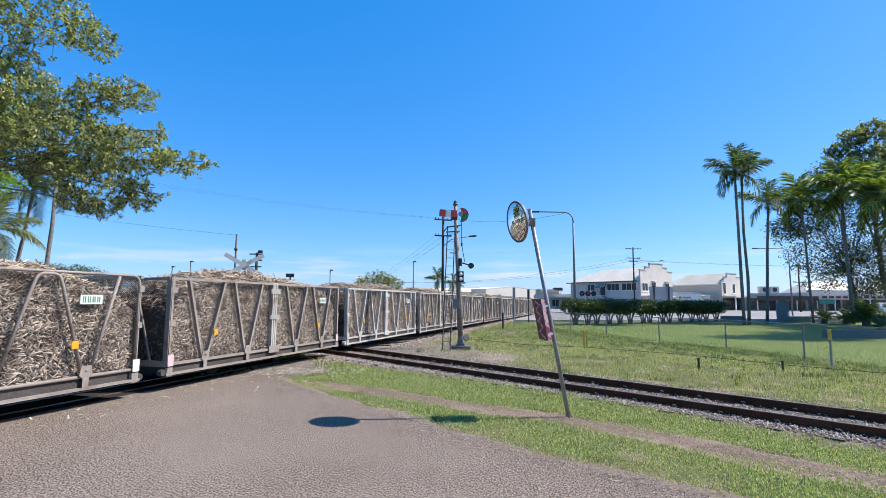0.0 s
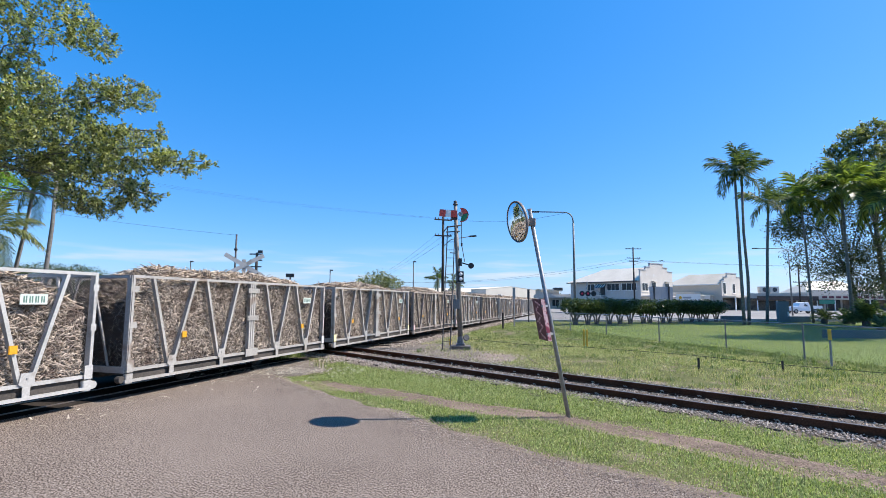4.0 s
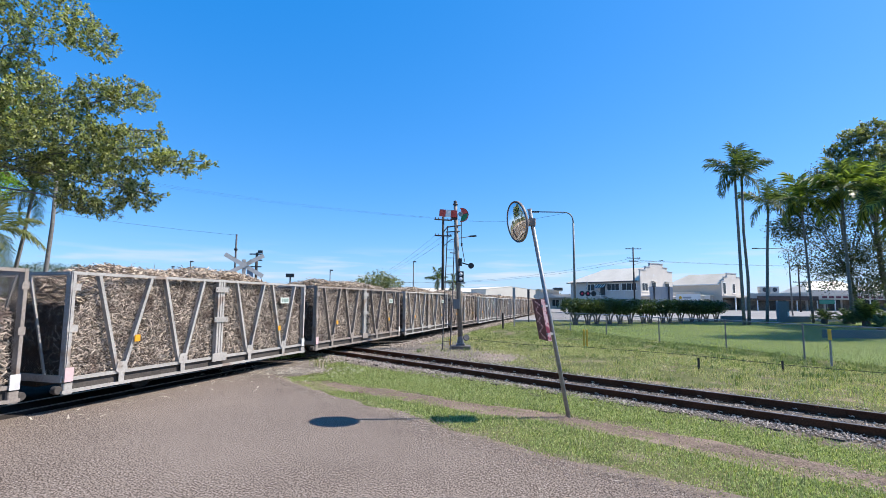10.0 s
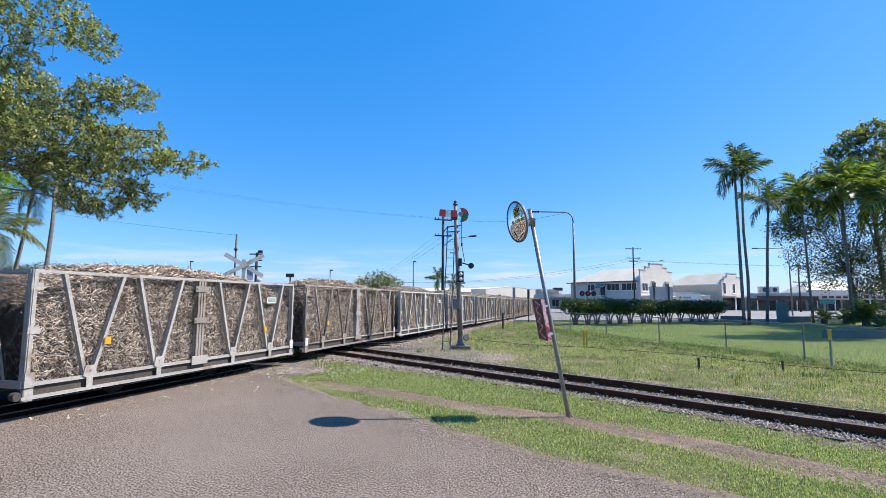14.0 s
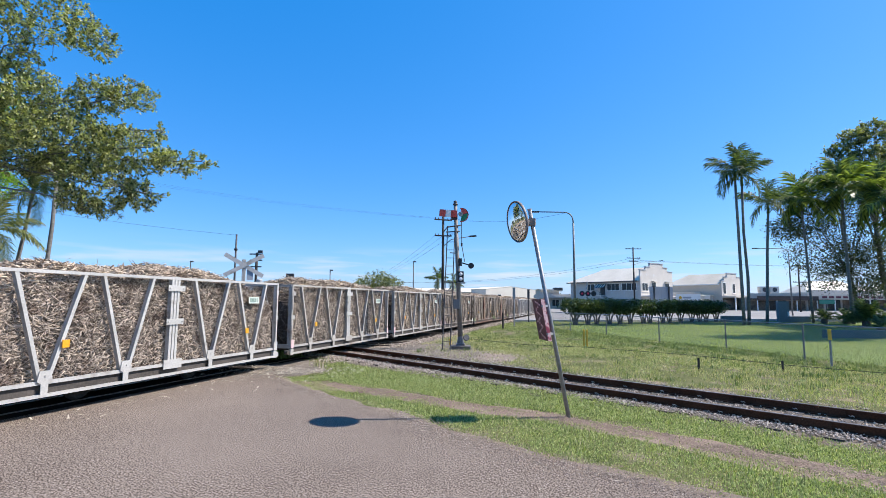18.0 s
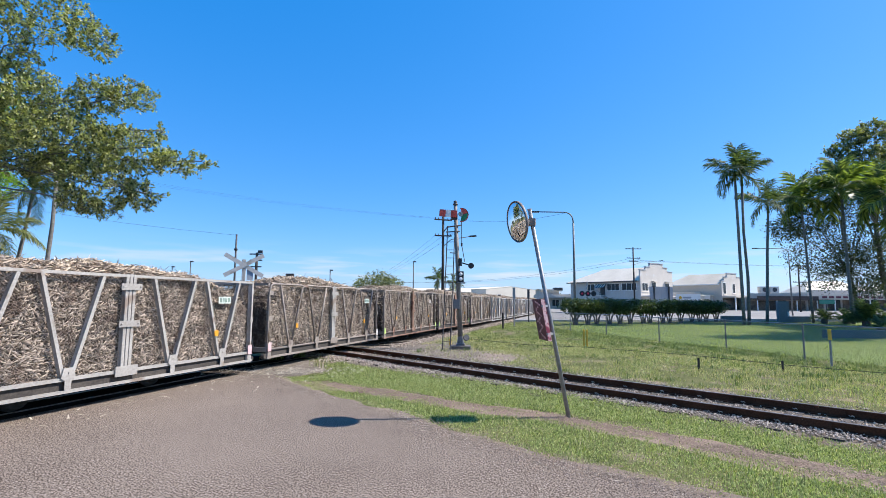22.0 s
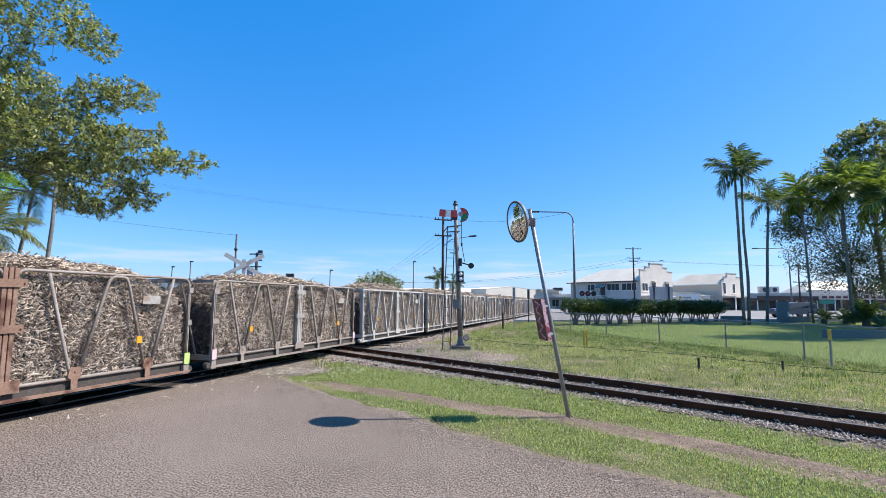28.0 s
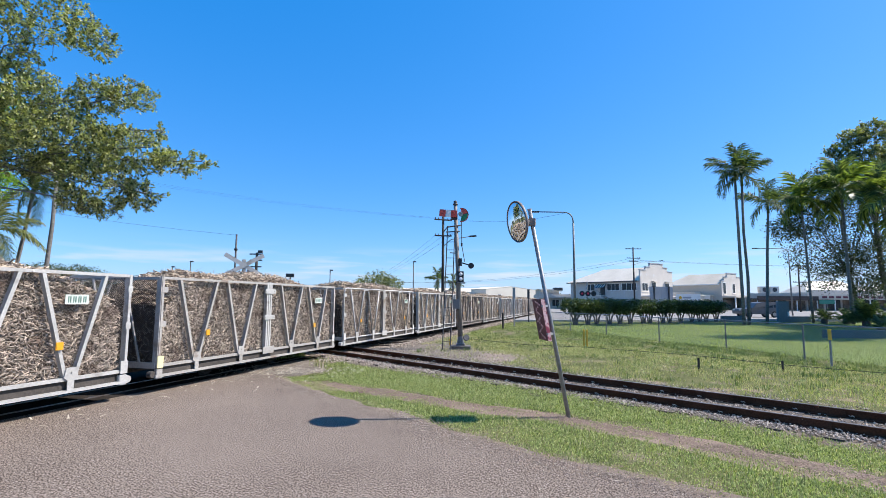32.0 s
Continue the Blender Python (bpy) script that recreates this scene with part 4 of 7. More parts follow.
EDGE_X, EDGE_Y = np.array([p[0] for p in ROAD_EDGE])[::-1], np.array([p[1] for p in ROAD_EDGE])[::-1]
DIRT_X, DIRT_Y = np.array([p[0] for p in DIRT]), np.array([p[1] for p in DIRT])


def on_verge(r, n, a0=-7.0, a1=12.5, b0=-4.6, b1=-0.62, level=-0.62):
    """Places on the verge between the road and the railway line."""
    a, b = r.uniform(a0, a1, n), r.uniform(b0, b1, n)
    p = np.array(QC)[None] + np.outer(a, np.array(QD)) + np.outer(b, np.array(QN))
    keep = p[:, 1] > np.interp(p[:, 0], EDGE_X, EDGE_Y) + 0.05 + 0.07 * np.sin(p[:, 0] * 7.3) * np.sin(p[:, 0] * 3.1 + 1) + r.normal(0, 0.06, n)
    near = np.abs(p[:, 1] - np.interp(p[:, 0], DIRT_X, DIRT_Y) + 0.16 * np.sin(p[:, 0] * 3.1)) < 0.31
    keep &= ~(near & (r.uniform(0, 1, n) < 0.88))
    reach = np.interp(a, (-7, -3, -0.5, 1.0, 4.2, 5.5, 7), (-1.25, -1.1, -0.95, -0.68, -0.68, -0.95, -1.2))
    keep &= r.uniform(0, 1, n) < np.clip((reach - b) / 0.35 + 0.25, 0.0, 1.0)
    keep &= ~((np.hypot(p[:, 0] + 3.75, p[:, 1] - 12.0) < 1.15) & (r.uniform(0, 1, n) < 0.97))
    keep &= (p[:, 0] - FACE.x) * TN.x + (p[:, 1] - FACE.y) * TN.y > 0.75
    p, b = p[keep], b[keep]
    p[:, 2] = np.interp(b, (-1.3, -0.95), (-0.03, 0.0))
    p = p[clumpy(p[:, 0], p[:, 1], 0.9, level, 3)]
    return p


FENCE_LINE = [(6.2, 31.8), (7.2, 28.3), (8.15, 25.0), (9.0, 20.9), (10.3, 18.3), (10.75, 15.0), (11.5, 13.0), (13.2, 10.6), (15.4, 8.4)]
FX, FYY = np.array([p[0] for p in FENCE_LINE])[::-1], np.array([p[1] for p in FENCE_LINE])[::-1]


def far_side(r, n, a0=-10, a1=16, b0=1.5, b1=9.0, level=-0.2):
    """Places on the rough grass between the line and the fence."""
    a, b = r.uniform(a0, a1, n), b0 + (b1 - b0) * r.uniform(0, 1, n) ** 0.8
    p = np.array(QC)[None] + np.outer(a, np.array(QD)) + np.outer(b, np.array(QN))
    away = (p[:, 0] - (FACE.x + 0.4)) * TN.x + (p[:, 1] - FACE.y) * TN.y
    p = p[(away > np.where(p[:, 1] > 19, 0.55, 1.15) + 0.5 * r.uniform(0, 1, len(p)) ** 2) & (p[:, 1] > 3)]
    p = p[(np.hypot((p[:, 0] - 0.2) / 1.3, (p[:, 1] - 15.6) / 2.4) > 1) | (r.uniform(0, 1, len(p)) < 0.55)]
    p = p[(np.hypot((p[:, 0] - 1.5) / 0.65, (p[:, 1] - 14.7) / 1.0) > 1) | (r.uniform(0, 1, len(p)) < 0.12)]
    p = p[p[:, 0] < np.interp(p[:, 1], FYY, FX) + 0.25]
    p = p[clumpy(p[:, 0], p[:, 1], 0.45, level, 8)]
    p[:, 2] = -0.02
    return p


blades("verge_grass", 260000, on_verge, 0.018, 0.048, GRASS_BLADE, "short bright green grass on the road verge", 11, 0.0045, 0.95)
blades("verge_undergrowth", 260000, lambda r, n: on_verge(r, n, level=-0.75), 0.012, 0.032, GRASS_BLADE, "dense low grass close to the soil", 31, 0.005, 1.1, simple=True)
blades("verge_straw", 26000, lambda r, n: on_verge(r, n, level=-0.6), 0.02, 0.06, DRY_BLADE, "dry straw-coloured grass among the green", 12, 0.003, 1.0)
blades("rough_grass", 460000, lambda r, n: far_side(r, n, a1=34, b1=22, level=-0.42), 0.02, 0.075, ROUGH_BLADE, "rough short grass beside the railway", 13, 0.0055, 0.9, simple=True)
blades("rough_straw", 100000, lambda r, n: far_side(r, n, b0=1.6, level=-0.15), 0.03, 0.10, DRY_BLADE, "seeding straw-coloured grass beside the railway", 14, 0.0025, 0.7, simple=True)
blades("rough_green", 190000, lambda r, n: far_side(r, n, a1=32, b0=1.7, b1=20, level=0.02), 0.025, 0.10, GRASS_BLADE, "greener tufts in the rough grass", 17, 0.006, 0.9, simple=True)


def by_fence(r, n):
    """Places along the foot of the fence, in clumps."""
    i = r.uniform(0, len(FENCE_LINE) - 1.001, n)
    k = i.astype(int)
    e = np.array(FENCE_LINE)
    p = e[k] * (1 - (i - k))[:, None] + e[k + 1] * (i - k)[:, None]
    p += np.array([(-0.75, -0.5)]) * np.abs(r.normal(0, 2.0, (n, 1))) + r.normal(0, 0.35, (n, 2))
    p = p[clumpy(p[:, 0], p[:, 1], 1.6, 0.12, 12)]
    return np.concatenate([p, np.full((len(p), 1), -0.03)], 1)


blades("fence_weeds", 36000, by_fence, 0.03, 0.12, LEAF_WEED, "dark broad-leaved weeds along the fence", 20, 0.013, 0.95)


def on_lawn(r, n):
    y = r.uniform(12.5, 42, n)
    x = np.interp(y, FYY, FX, right=6.0) + 0.3 + 20 * r.uniform(0, 1, n) ** 1.2
    return np.stack([x, y, np.full(n, -0.012)], 1)


blades("lawn_grass", 130000, on_lawn, 0.015, 0.045, GRASS_BLADE, "short mown lawn grass", 19, 0.008, 0.9, simple=True)


def on_dirt(r, n):
    i = r.uniform(0, len(DIRT) - 1.001, n)
    k = i.astype(int)
    e = np.array(DIRT)
    p = e[k] * (1 - (i - k))[:, None] + e[k + 1] * (i - k)[:, None] + r.normal(0, 0.16, (n, 2))
    return np.concatenate([p, np.full((n, 1), -0.012)], 1)


blades("dry_clippings", 9000, on_dirt, 0.02, 0.07, CLIPPING, "brown dry clippings on the bare strip", 18, 0.006, 1.0, True)


def weeds(r, n):
    c = [(q_at(a, b, 0)) for a, b in ((10.4, -1.6), (10.9, -1.45), (11.5, -1.55), (10.2, -2.2), (-4.6, 2.5), (-2.8, 4.1))]
    i = r.randint(0, len(c), n)
    p = np.array([tuple(q) for q in c])[i] + r.normal(0, 0.14, (n, 3))
    p[:, 2] = -0.02
    return p


def loose_tufts(r, n):
    """Small tufts scattered over the rough grass."""
    c = far_side(r, 190, b0=1.6, b1=11, level=-0.6)
    p = c[r.randint(0, len(c), n)] + r.normal(0, 0.075, (n, 3))
    p[:, 2] = -0.02
    return p


def tall_weeds(r, n):
    c = np.array([(-2.9, 12.35, 0), (-2.65, 12.1, 0), (-3.1, 12.5, 0), (-2.4, 11.95, 0)])
    return c[r.randint(0, 4, n)] + r.normal(0, 1, (n, 3)) * np.array([(0.12, 0.1, 0.0)])


blades("tall_weeds", 150, tall_weeds, 0.10, 0.38, ROUGH_BLADE, "thin seeding weeds where the two lines cross", 25, 0.003, 0.45)
blades("rough_tufts", 4200, loose_tufts, 0.05, 0.17, LEAF_WEED, "dark green tufts in the rough grass", 33, 0.006, 0.6)
blades("weed_clumps", 3000, weeds, 0.06, 0.22, GRASS_BLADE, "taller weed tufts at the ballast edge", 15, 0.007, 0.5)


def litter(r, n):
    """Cane trash dropped along the crossing."""
    s, d = r.uniform(-3, 11, n), np.abs(r.normal(0, 0.55, n))
    p = np.array([FACE + TD * a + TN * (b - 0.15) for a, b in zip(s, d)])
    p[:, 2] = 0.006
    k = r.uniform(0, 1, n) < 0.82
    p[k] = np.array([(-3.7, 11.7, 0.012)]) + r.normal(0, 1, (k.sum(), 3)) * np.array([0.8, 0.5, 0.0])
    return p


blades("cane_trash", 1300, litter, 0.05, 0.2, CHAFF, "pale scraps of cane leaf on the asphalt", 16, 0.009, 1.35, True)


def edge_scraps(r, n):
    """Bleached scraps blown against the grass along the road's edge."""
    i = r.uniform(1, len(ROAD_EDGE) - 1.001, n)
    k = i.astype(int)
    e = np.array(ROAD_EDGE)
    p = e[k] * (1 - (i - k))[:, None] + e[k + 1] * (i - k)[:, None] - np.array([(0.7, 0.7)]) * np.abs(r.normal(0, 0.28, (n, 1))) + r.normal(0, 0.05, (n, 2))
    return np.concatenate([p, np.full((n, 1), 0.005)], 1)


blades("edge_thatch", 5200, lambda r, n: edge_scraps(r, n) + np.concatenate([np.array([(0.13, 0.13)]) + r.normal(0, 0.05, (n, 2)), np.zeros((n, 1))], 1), 0.015, 0.05, CLIPPING, "brown dead thatch where grass meets asphalt", 27, 0.004, 1.4, True)
blades("edge_scraps", 230, edge_scraps, 0.02, 0.09, CHAFF, "bleached scraps of dry leaf along the road edge", 24, 0.004, 1.4, True)


def pebbles(r_seed):
    r = np.random.RandomState(r_seed)
    n = 5200
    i = r.randint(1, len(ROAD_EDGE) - 1, n)
    t = r.uniform(0, 1, n)
    e = np.array(ROAD_EDGE)
    p = e[i] * (1 - t)[:, None] + e[np.minimum(i + 1, len(e) - 1)] * t[:, None] - np.array([(0.05, 0.05)]) + r.normal(0, 0.075, (n, 2)) + 0.07 * np.sin(17 * t + i)[:, None]
    base = np.array([(1, 0, 0), (-1, 0, 0), (0, 1, 0), (0, -1, 0), (0, 0, 0.7), (0, 0, -0.7)], float)
    tri = np.array([(0, 2, 4), (2, 1, 4), (1, 3, 4), (3, 0, 4), (2, 0, 5), (1, 2, 5), (3, 1, 5), (0, 3, 5)])
    v = base[None] * r.uniform(0.002, 0.008, (n, 1, 1)) * r.uniform(0.6, 1.3, (n, 6, 1))
    v[:, :, :2] += p[:, None]
    v[:, :, 2] += 0.004
    return tri_mesh("edge_gravel", v.reshape(-1, 3), (tri[None] + (np.arange(n) * 6)[:, None, None]).reshape(-1, 3), STONE)


thing("edge_gravel", "loose pale gravel along the ragged road edge", "gravel", kind="stuff", geo=pebbles(5))

# ---- leaning mirror post ----
post = thing("mirror_post", "leaning galvanised post with round convex traffic mirror and faded sign", "traffic mirror", at=pose(1.83, 7.33, 0))
P0, P1 = Vector((0, 0, -0.1)), Vector((-0.545, -0.03, 2.99))
LEAN = (P1 - P0).normalized()


def on_post(z):
    return P0 + LEAN * ((z + 0.1) / LEAN.z)


part("pole", Geo().tube([P0, P1], 0.030, 14), POLE_STEEL, post, "", True)
part("cap", Geo().tube([P1 - LEAN * 0.01, P1 + LEAN * 0.012], 0.032, 14), POLE_STEEL, post)
MN = Vector((-0.93, -0.30, -0.16)).normalized()      # the way the mirror faces
MC = Vector((1.085, 7.20, 2.79)) - Vector((1.83, 7.33, 0))
mq = Matrix.Translation(MC) @ MN.to_track_quat("Z", "Y").to_matrix().to_4x4()
R_M = 0.302
dome = [(R_M * 0.965 * math.sin(a * 0.55) / math.sin(0.55), 0.012 + 0.05 * (math.cos(a * 0.55) - math.cos(0.55)) / (1 - math.cos(0.55))) for a in [1 - i / 14 for i in range(15)]]
dome = [(max(r, 0.001), z) for r, z in dome]
part("mirror_face", Geo().lathe(dome, 48, mq), MIRROR, post, "convex mirror glass", True)
part("mirror_rim", Geo().lathe([(R_M * 0.965, 0.0), (R_M * 0.975, 0.016), (R_M * 0.995, 0.022), (R_M * 1.015, 0.014), (R_M * 1.015, -0.012), (R_M * 0.99, -0.02), (R_M * 0.9, -0.02), (R_M * 0.9, 0.0)], 48, mq), MIRROR_RIM, post, "dull brown rim", True)
part("mirror_back", Geo().lathe([(R_M * 0.92, -0.015), (R_M * 0.75, -0.05), (R_M * 0.3, -0.07), (0.01, -0.072)], 32, mq), MIRROR_RIM, post, "", True)
bz = on_post(2.80)
part("bracket", Geo().beam(MC - MN * 0.07, bz, 0.05, 0.06).box(bz.x - 0.05, bz.x + 0.05, bz.y - 0.045, bz.y + 0.045, bz.z - 0.055, bz.z + 0.055, 0.01), MIRROR_RIM, post)
# the small sign on the post, bent along its near edge
SC = on_post(1.37) + Vector((-0.15, 0.0, 0.0))
sd = Vector((0.12, -0.99, 0)).normalized()
up2 = (LEAN - sd * LEAN.dot(sd)).normalized()


def plate(c, d, u, w, h, t):
    n = d.cross(u).normalized()
    vs = [c + d * (a * w / 2) + u * (b * h / 2) + n * (e * t / 2) for e in (-1, 1) for a, b in ((-1, -1), (1, -1), (1, 1), (-1, 1))]
    return Geo().add(vs, [(3, 2, 1, 0), (4, 5, 6, 7), (0, 1, 5, 4), (1, 2, 6, 5), (2, 3, 7, 6), (3, 0, 4, 7)])


sg = part("sign_panel", plate(SC, sd, up2, 0.40, 0.60, 0.006), MAROON, post, "faded maroon sign panel")
face_n = Vector((-0.99, -0.12, 0))
for k in range(7):
    bar_c = SC + up2 * (-0.24 + 0.08 * k) + sd * (0.03 * (-1) ** k) + face_n * 0.006
    part("lettering_bar", plate(bar_c, (sd + up2 * (0.45 if k % 2 else -0.3)).normalized(), (up2 - sd * (0.45 if k % 2 else -0.3)).normalized(), 0.20 - 0.02 * (k % 3), 0.026, 0.004), PINK_WORN, sg, "worn pale pink stroke")
edge = SC + sd * 0.20
ed = Vector((0.93, 0.36, 0)).normalized()
part("sign_flange", plate(edge + ed * 0.03, ed, up2, 0.06, 0.60, 0.005), PINK_WORN, post, "worn red and white bent edge")
for dz in (-0.2, 0.2):
    q = on_post(1.37 + dz)
    part("sign_clamp", Geo().beam(q, edge + up2 * dz, 0.03, 0.03), POLE_STEEL, post)

# ---- semaphore signal ----
sig = thing("semaphore_signal", "old railway semaphore signal with red and white arm on a mast", "railway signal", at=pose(0.63, 17.47, 0))
ST = Vector((-0.20, -0.05, 5.02))
part("concrete_base", Geo().box(-0.32, 0.34, -0.32, 0.32, -0.1, 0.10, 0.03), CONCRETE, sig, "weathered concrete block")
part("mast_foot", Geo().box(-0.15, 0.15, -0.14, 0.14, 0.10, 0.17, 0.02).lathe([(0.13, 0.17), (0.105, 0.30), (0.095, 0.42)], 10), POLE_PAINT, sig)
g = Geo().tube([(0, 0, 0.2), ST], 0.09, 10, 0.062)
part("mast", g, POLE_PAINT, sig, "silver-painted mast, rust-stained", True)
part("finial", Geo().lathe([(0.085, 0), (0.095, 0.03), (0.07, 0.06), (0.06, 0.10), (0.075, 0.12), (0.02, 0.17)], 12, Matrix.Translation(ST)), DARK_STEEL, sig, "", True)


def on_mast(z):
    return Vector((0, 0, 0.2)) + (ST - Vector((0, 0, 0.2))) * ((z - 0.2) / (ST.z - 0.2))


a = on_mast(4.68) + Vector((0, -0.14, 0))
ARM_D = Vector((-0.997, 0, 0.07)).normalized()
ARM_U = Vector((0.07, 0, 0.997))


def arm_piece(x0, x1, mat_, label):
    c = a + ARM_D * ((x0 + x1) / 2)
    return part("arm_section", plate(c, -ARM_D, ARM_U, abs(x1 - x0), 0.25, 0.03), mat_, sig, label)


arm_piece(-0.05, 0.17, RED_PAINT, "red arm section")
arm_piece(0.17, 0.36, WHITE_PAINT, "white arm stripe")
arm_piece(0.36, 0.58, RED_PAINT, "red arm section")
spec_c = a + Vector((0.20, 0, -0.03))


def fan(t0, t1, r0, r1, y0, y1):
    """A flat sector of a disc in the arm's plane, from angle t0 to t1."""
    k = 8
    ring = [(r1 * math.sin(radians(t0 + (t1 - t0) * i / k)), r1 * math.cos(radians(t0 + (t1 - t0) * i / k))) for i in range(k + 1)]
    ring += [(r0 * math.sin(radians(t1 - (t1 - t0) * i / k)), r0 * math.cos(radians(t1 - (t1 - t0) * i / k))) for i in range(k + 1)]
    n = len(ring)
    vs = [(spec_c.x + x, spec_c.y + y, spec_c.z + z) for y in (y0, y1) for x, z in ring]
    quads = [(i, i + 1, n - 2 - i, n - 1 - i) for i in range(k)]
    return Geo().add(vs, quads + [tuple(n + j for j in q[::-1]) for q in quads] + [(i, n + i, n + (i + 1) % n, (i + 1) % n) for i in range(n)])


part("spectacle_rim", fan(-12, 192, 0.225, 0.255, -0.018, 0.018), RED_PAINT, sig, "red spectacle rim")
part("lens", fan(-8, 72, 0.03, 0.225, -0.008, 0.008), RED_PAINT, sig, "red glass lens")
part("lens", fan(78, 188, 0.03, 0.225, -0.008, 0.008), GREEN_LENS, sig, "green glass lens")
part("spectacle_bar", fan(71, 79, 0.03, 0.23, -0.014, 0.014), DARK_STEEL, sig)
part("lens_hub", Geo().lathe([(0.085, -0.02), (0.085, 0.03), (0.05, 0.035)], 14, Matrix.Translation(spec_c + Vector((-0.03, -0.02, 0.02))) @ pose(0, 0, 0, 90, 0, 0)), GALV_GREY, sig, "pale round bearing cap")
part("arm_bearing", Geo().box(a.x - 0.16, a.x + 0.06, a.y + 0.02, a.y + 0.14, a.z - 0.2, a.z + 0.02), DARK_STEEL, sig)
w0 = on_mast(2.98)
part("pull_rod", Geo().tube([spec_c + Vector((0.0, 0.02, -0.2)), on_mast(3.6) + Vector((0.17, -0.06, 0)), w0 + Vector((0.25, -0.08, 0))], 0.012, 6), DARK_STEEL, sig)
part("rod_joint", Geo().lathe([(0.03, -0.06), (0.03, 0.06)], 8, Matrix.Translation(on_mast(3.6) + Vector((0.17, -0.06, 0)))), DARK_STEEL, sig)
part("balance_lever", Geo().beam(w0 + Vector((0.02, -0.08, 0.02)), w0 + Vector((0.42, -0.08, -0.10)), 0.03, 0.04), BLACK, sig)
part("counterweight", Geo().lathe([(0.05, -0.05), (0.10, -0.045), (0.10, 0.045), (0.05, 0.05)], 14, Matrix.Translation(w0 + Vector((0.47, -0.08, -0.12))) @ pose(0, 0, 0, 90, 0, 0)), BLACK, sig, "black counterweight")
part("lever_bracket", Geo().box(w0.x + 0.04, w0.x + 0.15, w0.y - 0.1, w0.y + 0.06, w0.z - 0.12, w0.z + 0.14), BLACK, sig)
l0 = on_mast(2.45)
lamp_head = part("lamp_head", Geo().box(l0.x - 0.02, l0.x + 0.19, l0.y - 0.2, l0.y - 0.08, l0.z - 0.16, l0.z + 0.21, 0.01), BLACK, sig, "black two-lamp signal head")
for dz in (-0.06, 0.11):
    part("lamp_lens", Geo().lathe([(0.06, 0), (0.058, 0.02), (0.03, 0.03), (0.004, 0.033)], 16, Matrix.Translation(l0 + Vector((0.085, -0.2, dz))) @ pose(0, 0, 0, 90, 0, 0)), WHITE_PAINT, lamp_head, "pale glass lens", True)
part("lamp_tray", Geo().box(l0.x - 0.03, l0.x + 0.24, l0.y - 0.22, l0.y + 0.02, l0.z - 0.21, l0.z - 0.17), POLE_PAINT, sig)
b0 = on_mast(1.52)
part("relay_box", Geo().box(b0.x - 0.22, b0.x + 0.02, b0.y - 0.24, b0.y - 0.08, b0.z - 0.15, b0.z + 0.17, 0.01), POLE_PAINT, sig, "small grey cabinet")
wh = on_mast(0.42)
part("wire_wheel", Geo().lathe([(0.04, -0.03), (0.11, -0.03), (0.11, -0.01), (0.09, 0), (0.11, 0.01), (0.11, 0.03), (0.04, 0.03)], 18, Matrix.Translation(wh + Vector((0.2, -0.12, -0.04))) @ pose(0, 0, 0, 70, 0, 20)), DARK_STEEL, sig, "wire pulley wheel")
# ladder up to the small platform
lb, lt = Vector((-0.50, -0.62, 0.0)), Vector((-0.34, -0.16, 4.25))
lx = Vector((0.13, -0.02, 0))
for sgn in (-1, 1):
    part("ladder_rail", Geo().beam(lb + lx * sgn, lt + lx * sgn, 0.022, 0.045), DARK_STEEL, sig)
for i in range(1, 15):
    c = lb + (lt - lb) * (i / 15)
    part("rung", Geo().tube([c - lx, c + lx], 0.011, 6), POLE_PAINT, sig)
part("platform", Geo().beam((-0.46, -0.3, 4.2), (0.0, -0.02, 4.30), 0.05, 0.05).beam((-0.52, -0.3, 4.02), (-0.05, -0.05, 4.08), 0.04, 0.04).beam((-0.46, -0.3, 4.22), (-0.62, -0.25, 4.02), 0.03, 0.03), DARK_STEEL, sig, "small climbing platform")
for z in (2.28, 3.3):
    c = lb + (lt - lb) * (z / 4.25)
    part("ladder_stay", Geo().beam(c, on_mast(z), 0.03, 0.03), DARK_STEEL, sig)
part("ladder_hoop", Geo().beam(lb + (lt - lb) * (2.28 / 4.25) + Vector((-0.3, 0, 0)), on_mast(2.28), 0.12, 0.02), DARK_STEEL, sig)
part("yellow_tag", Geo().box(-0.40, -0.33, -0.56, -0.52, 0.15, 0.36, 0.008), YELLOW_PAINT, sig, "small yellow box")


# ---- posts, poles and wires ----
def pole_top(name, label, category, base, h, r0, r1, mat_, top=(0, 0)):
    t = thing(name, label, category, at=pose(*base))
    part("pole", Geo().tube([(0, 0, -0.3), (top[0], top[1], h)], r0, 10, r1), mat_, t, "", True)
    return t


def street_lamp(base, h, reach, arm_dir, label):
    """A tall pole that bends into a long arm with a flat lamp head."""
    t = thing("street_lamp", label, "street lamp", at=pose(*base))
    d = Vector(arm_dir).normalized()
    bend = arc((0, 0, h - 0.9), (0, 0, h), d * 0.8 + Vector((0, 0, h)), 6)
    part("pole", Geo().tube([(0, 0, -0.2), (0, 0, h * 0.5), (0, 0, h - 0.9)], 0.11, 10, 0.075), LAMP_POST, t, "", True)
    part("arm", Geo().tube(bend + [d * reach + Vector((0, 0, h + 0.02))], 0.06, 8, 0.045), LAMP_POST, t, "", True)
    c = d * (reach + 0.25) + Vector((0, 0, h + 0.02))
    part("lamp_head", Geo().beam(c - d * 0.32, c + d * 0.32, 0.26, 0.11), DARK_STEEL, t, "dark lamp head")
    return t


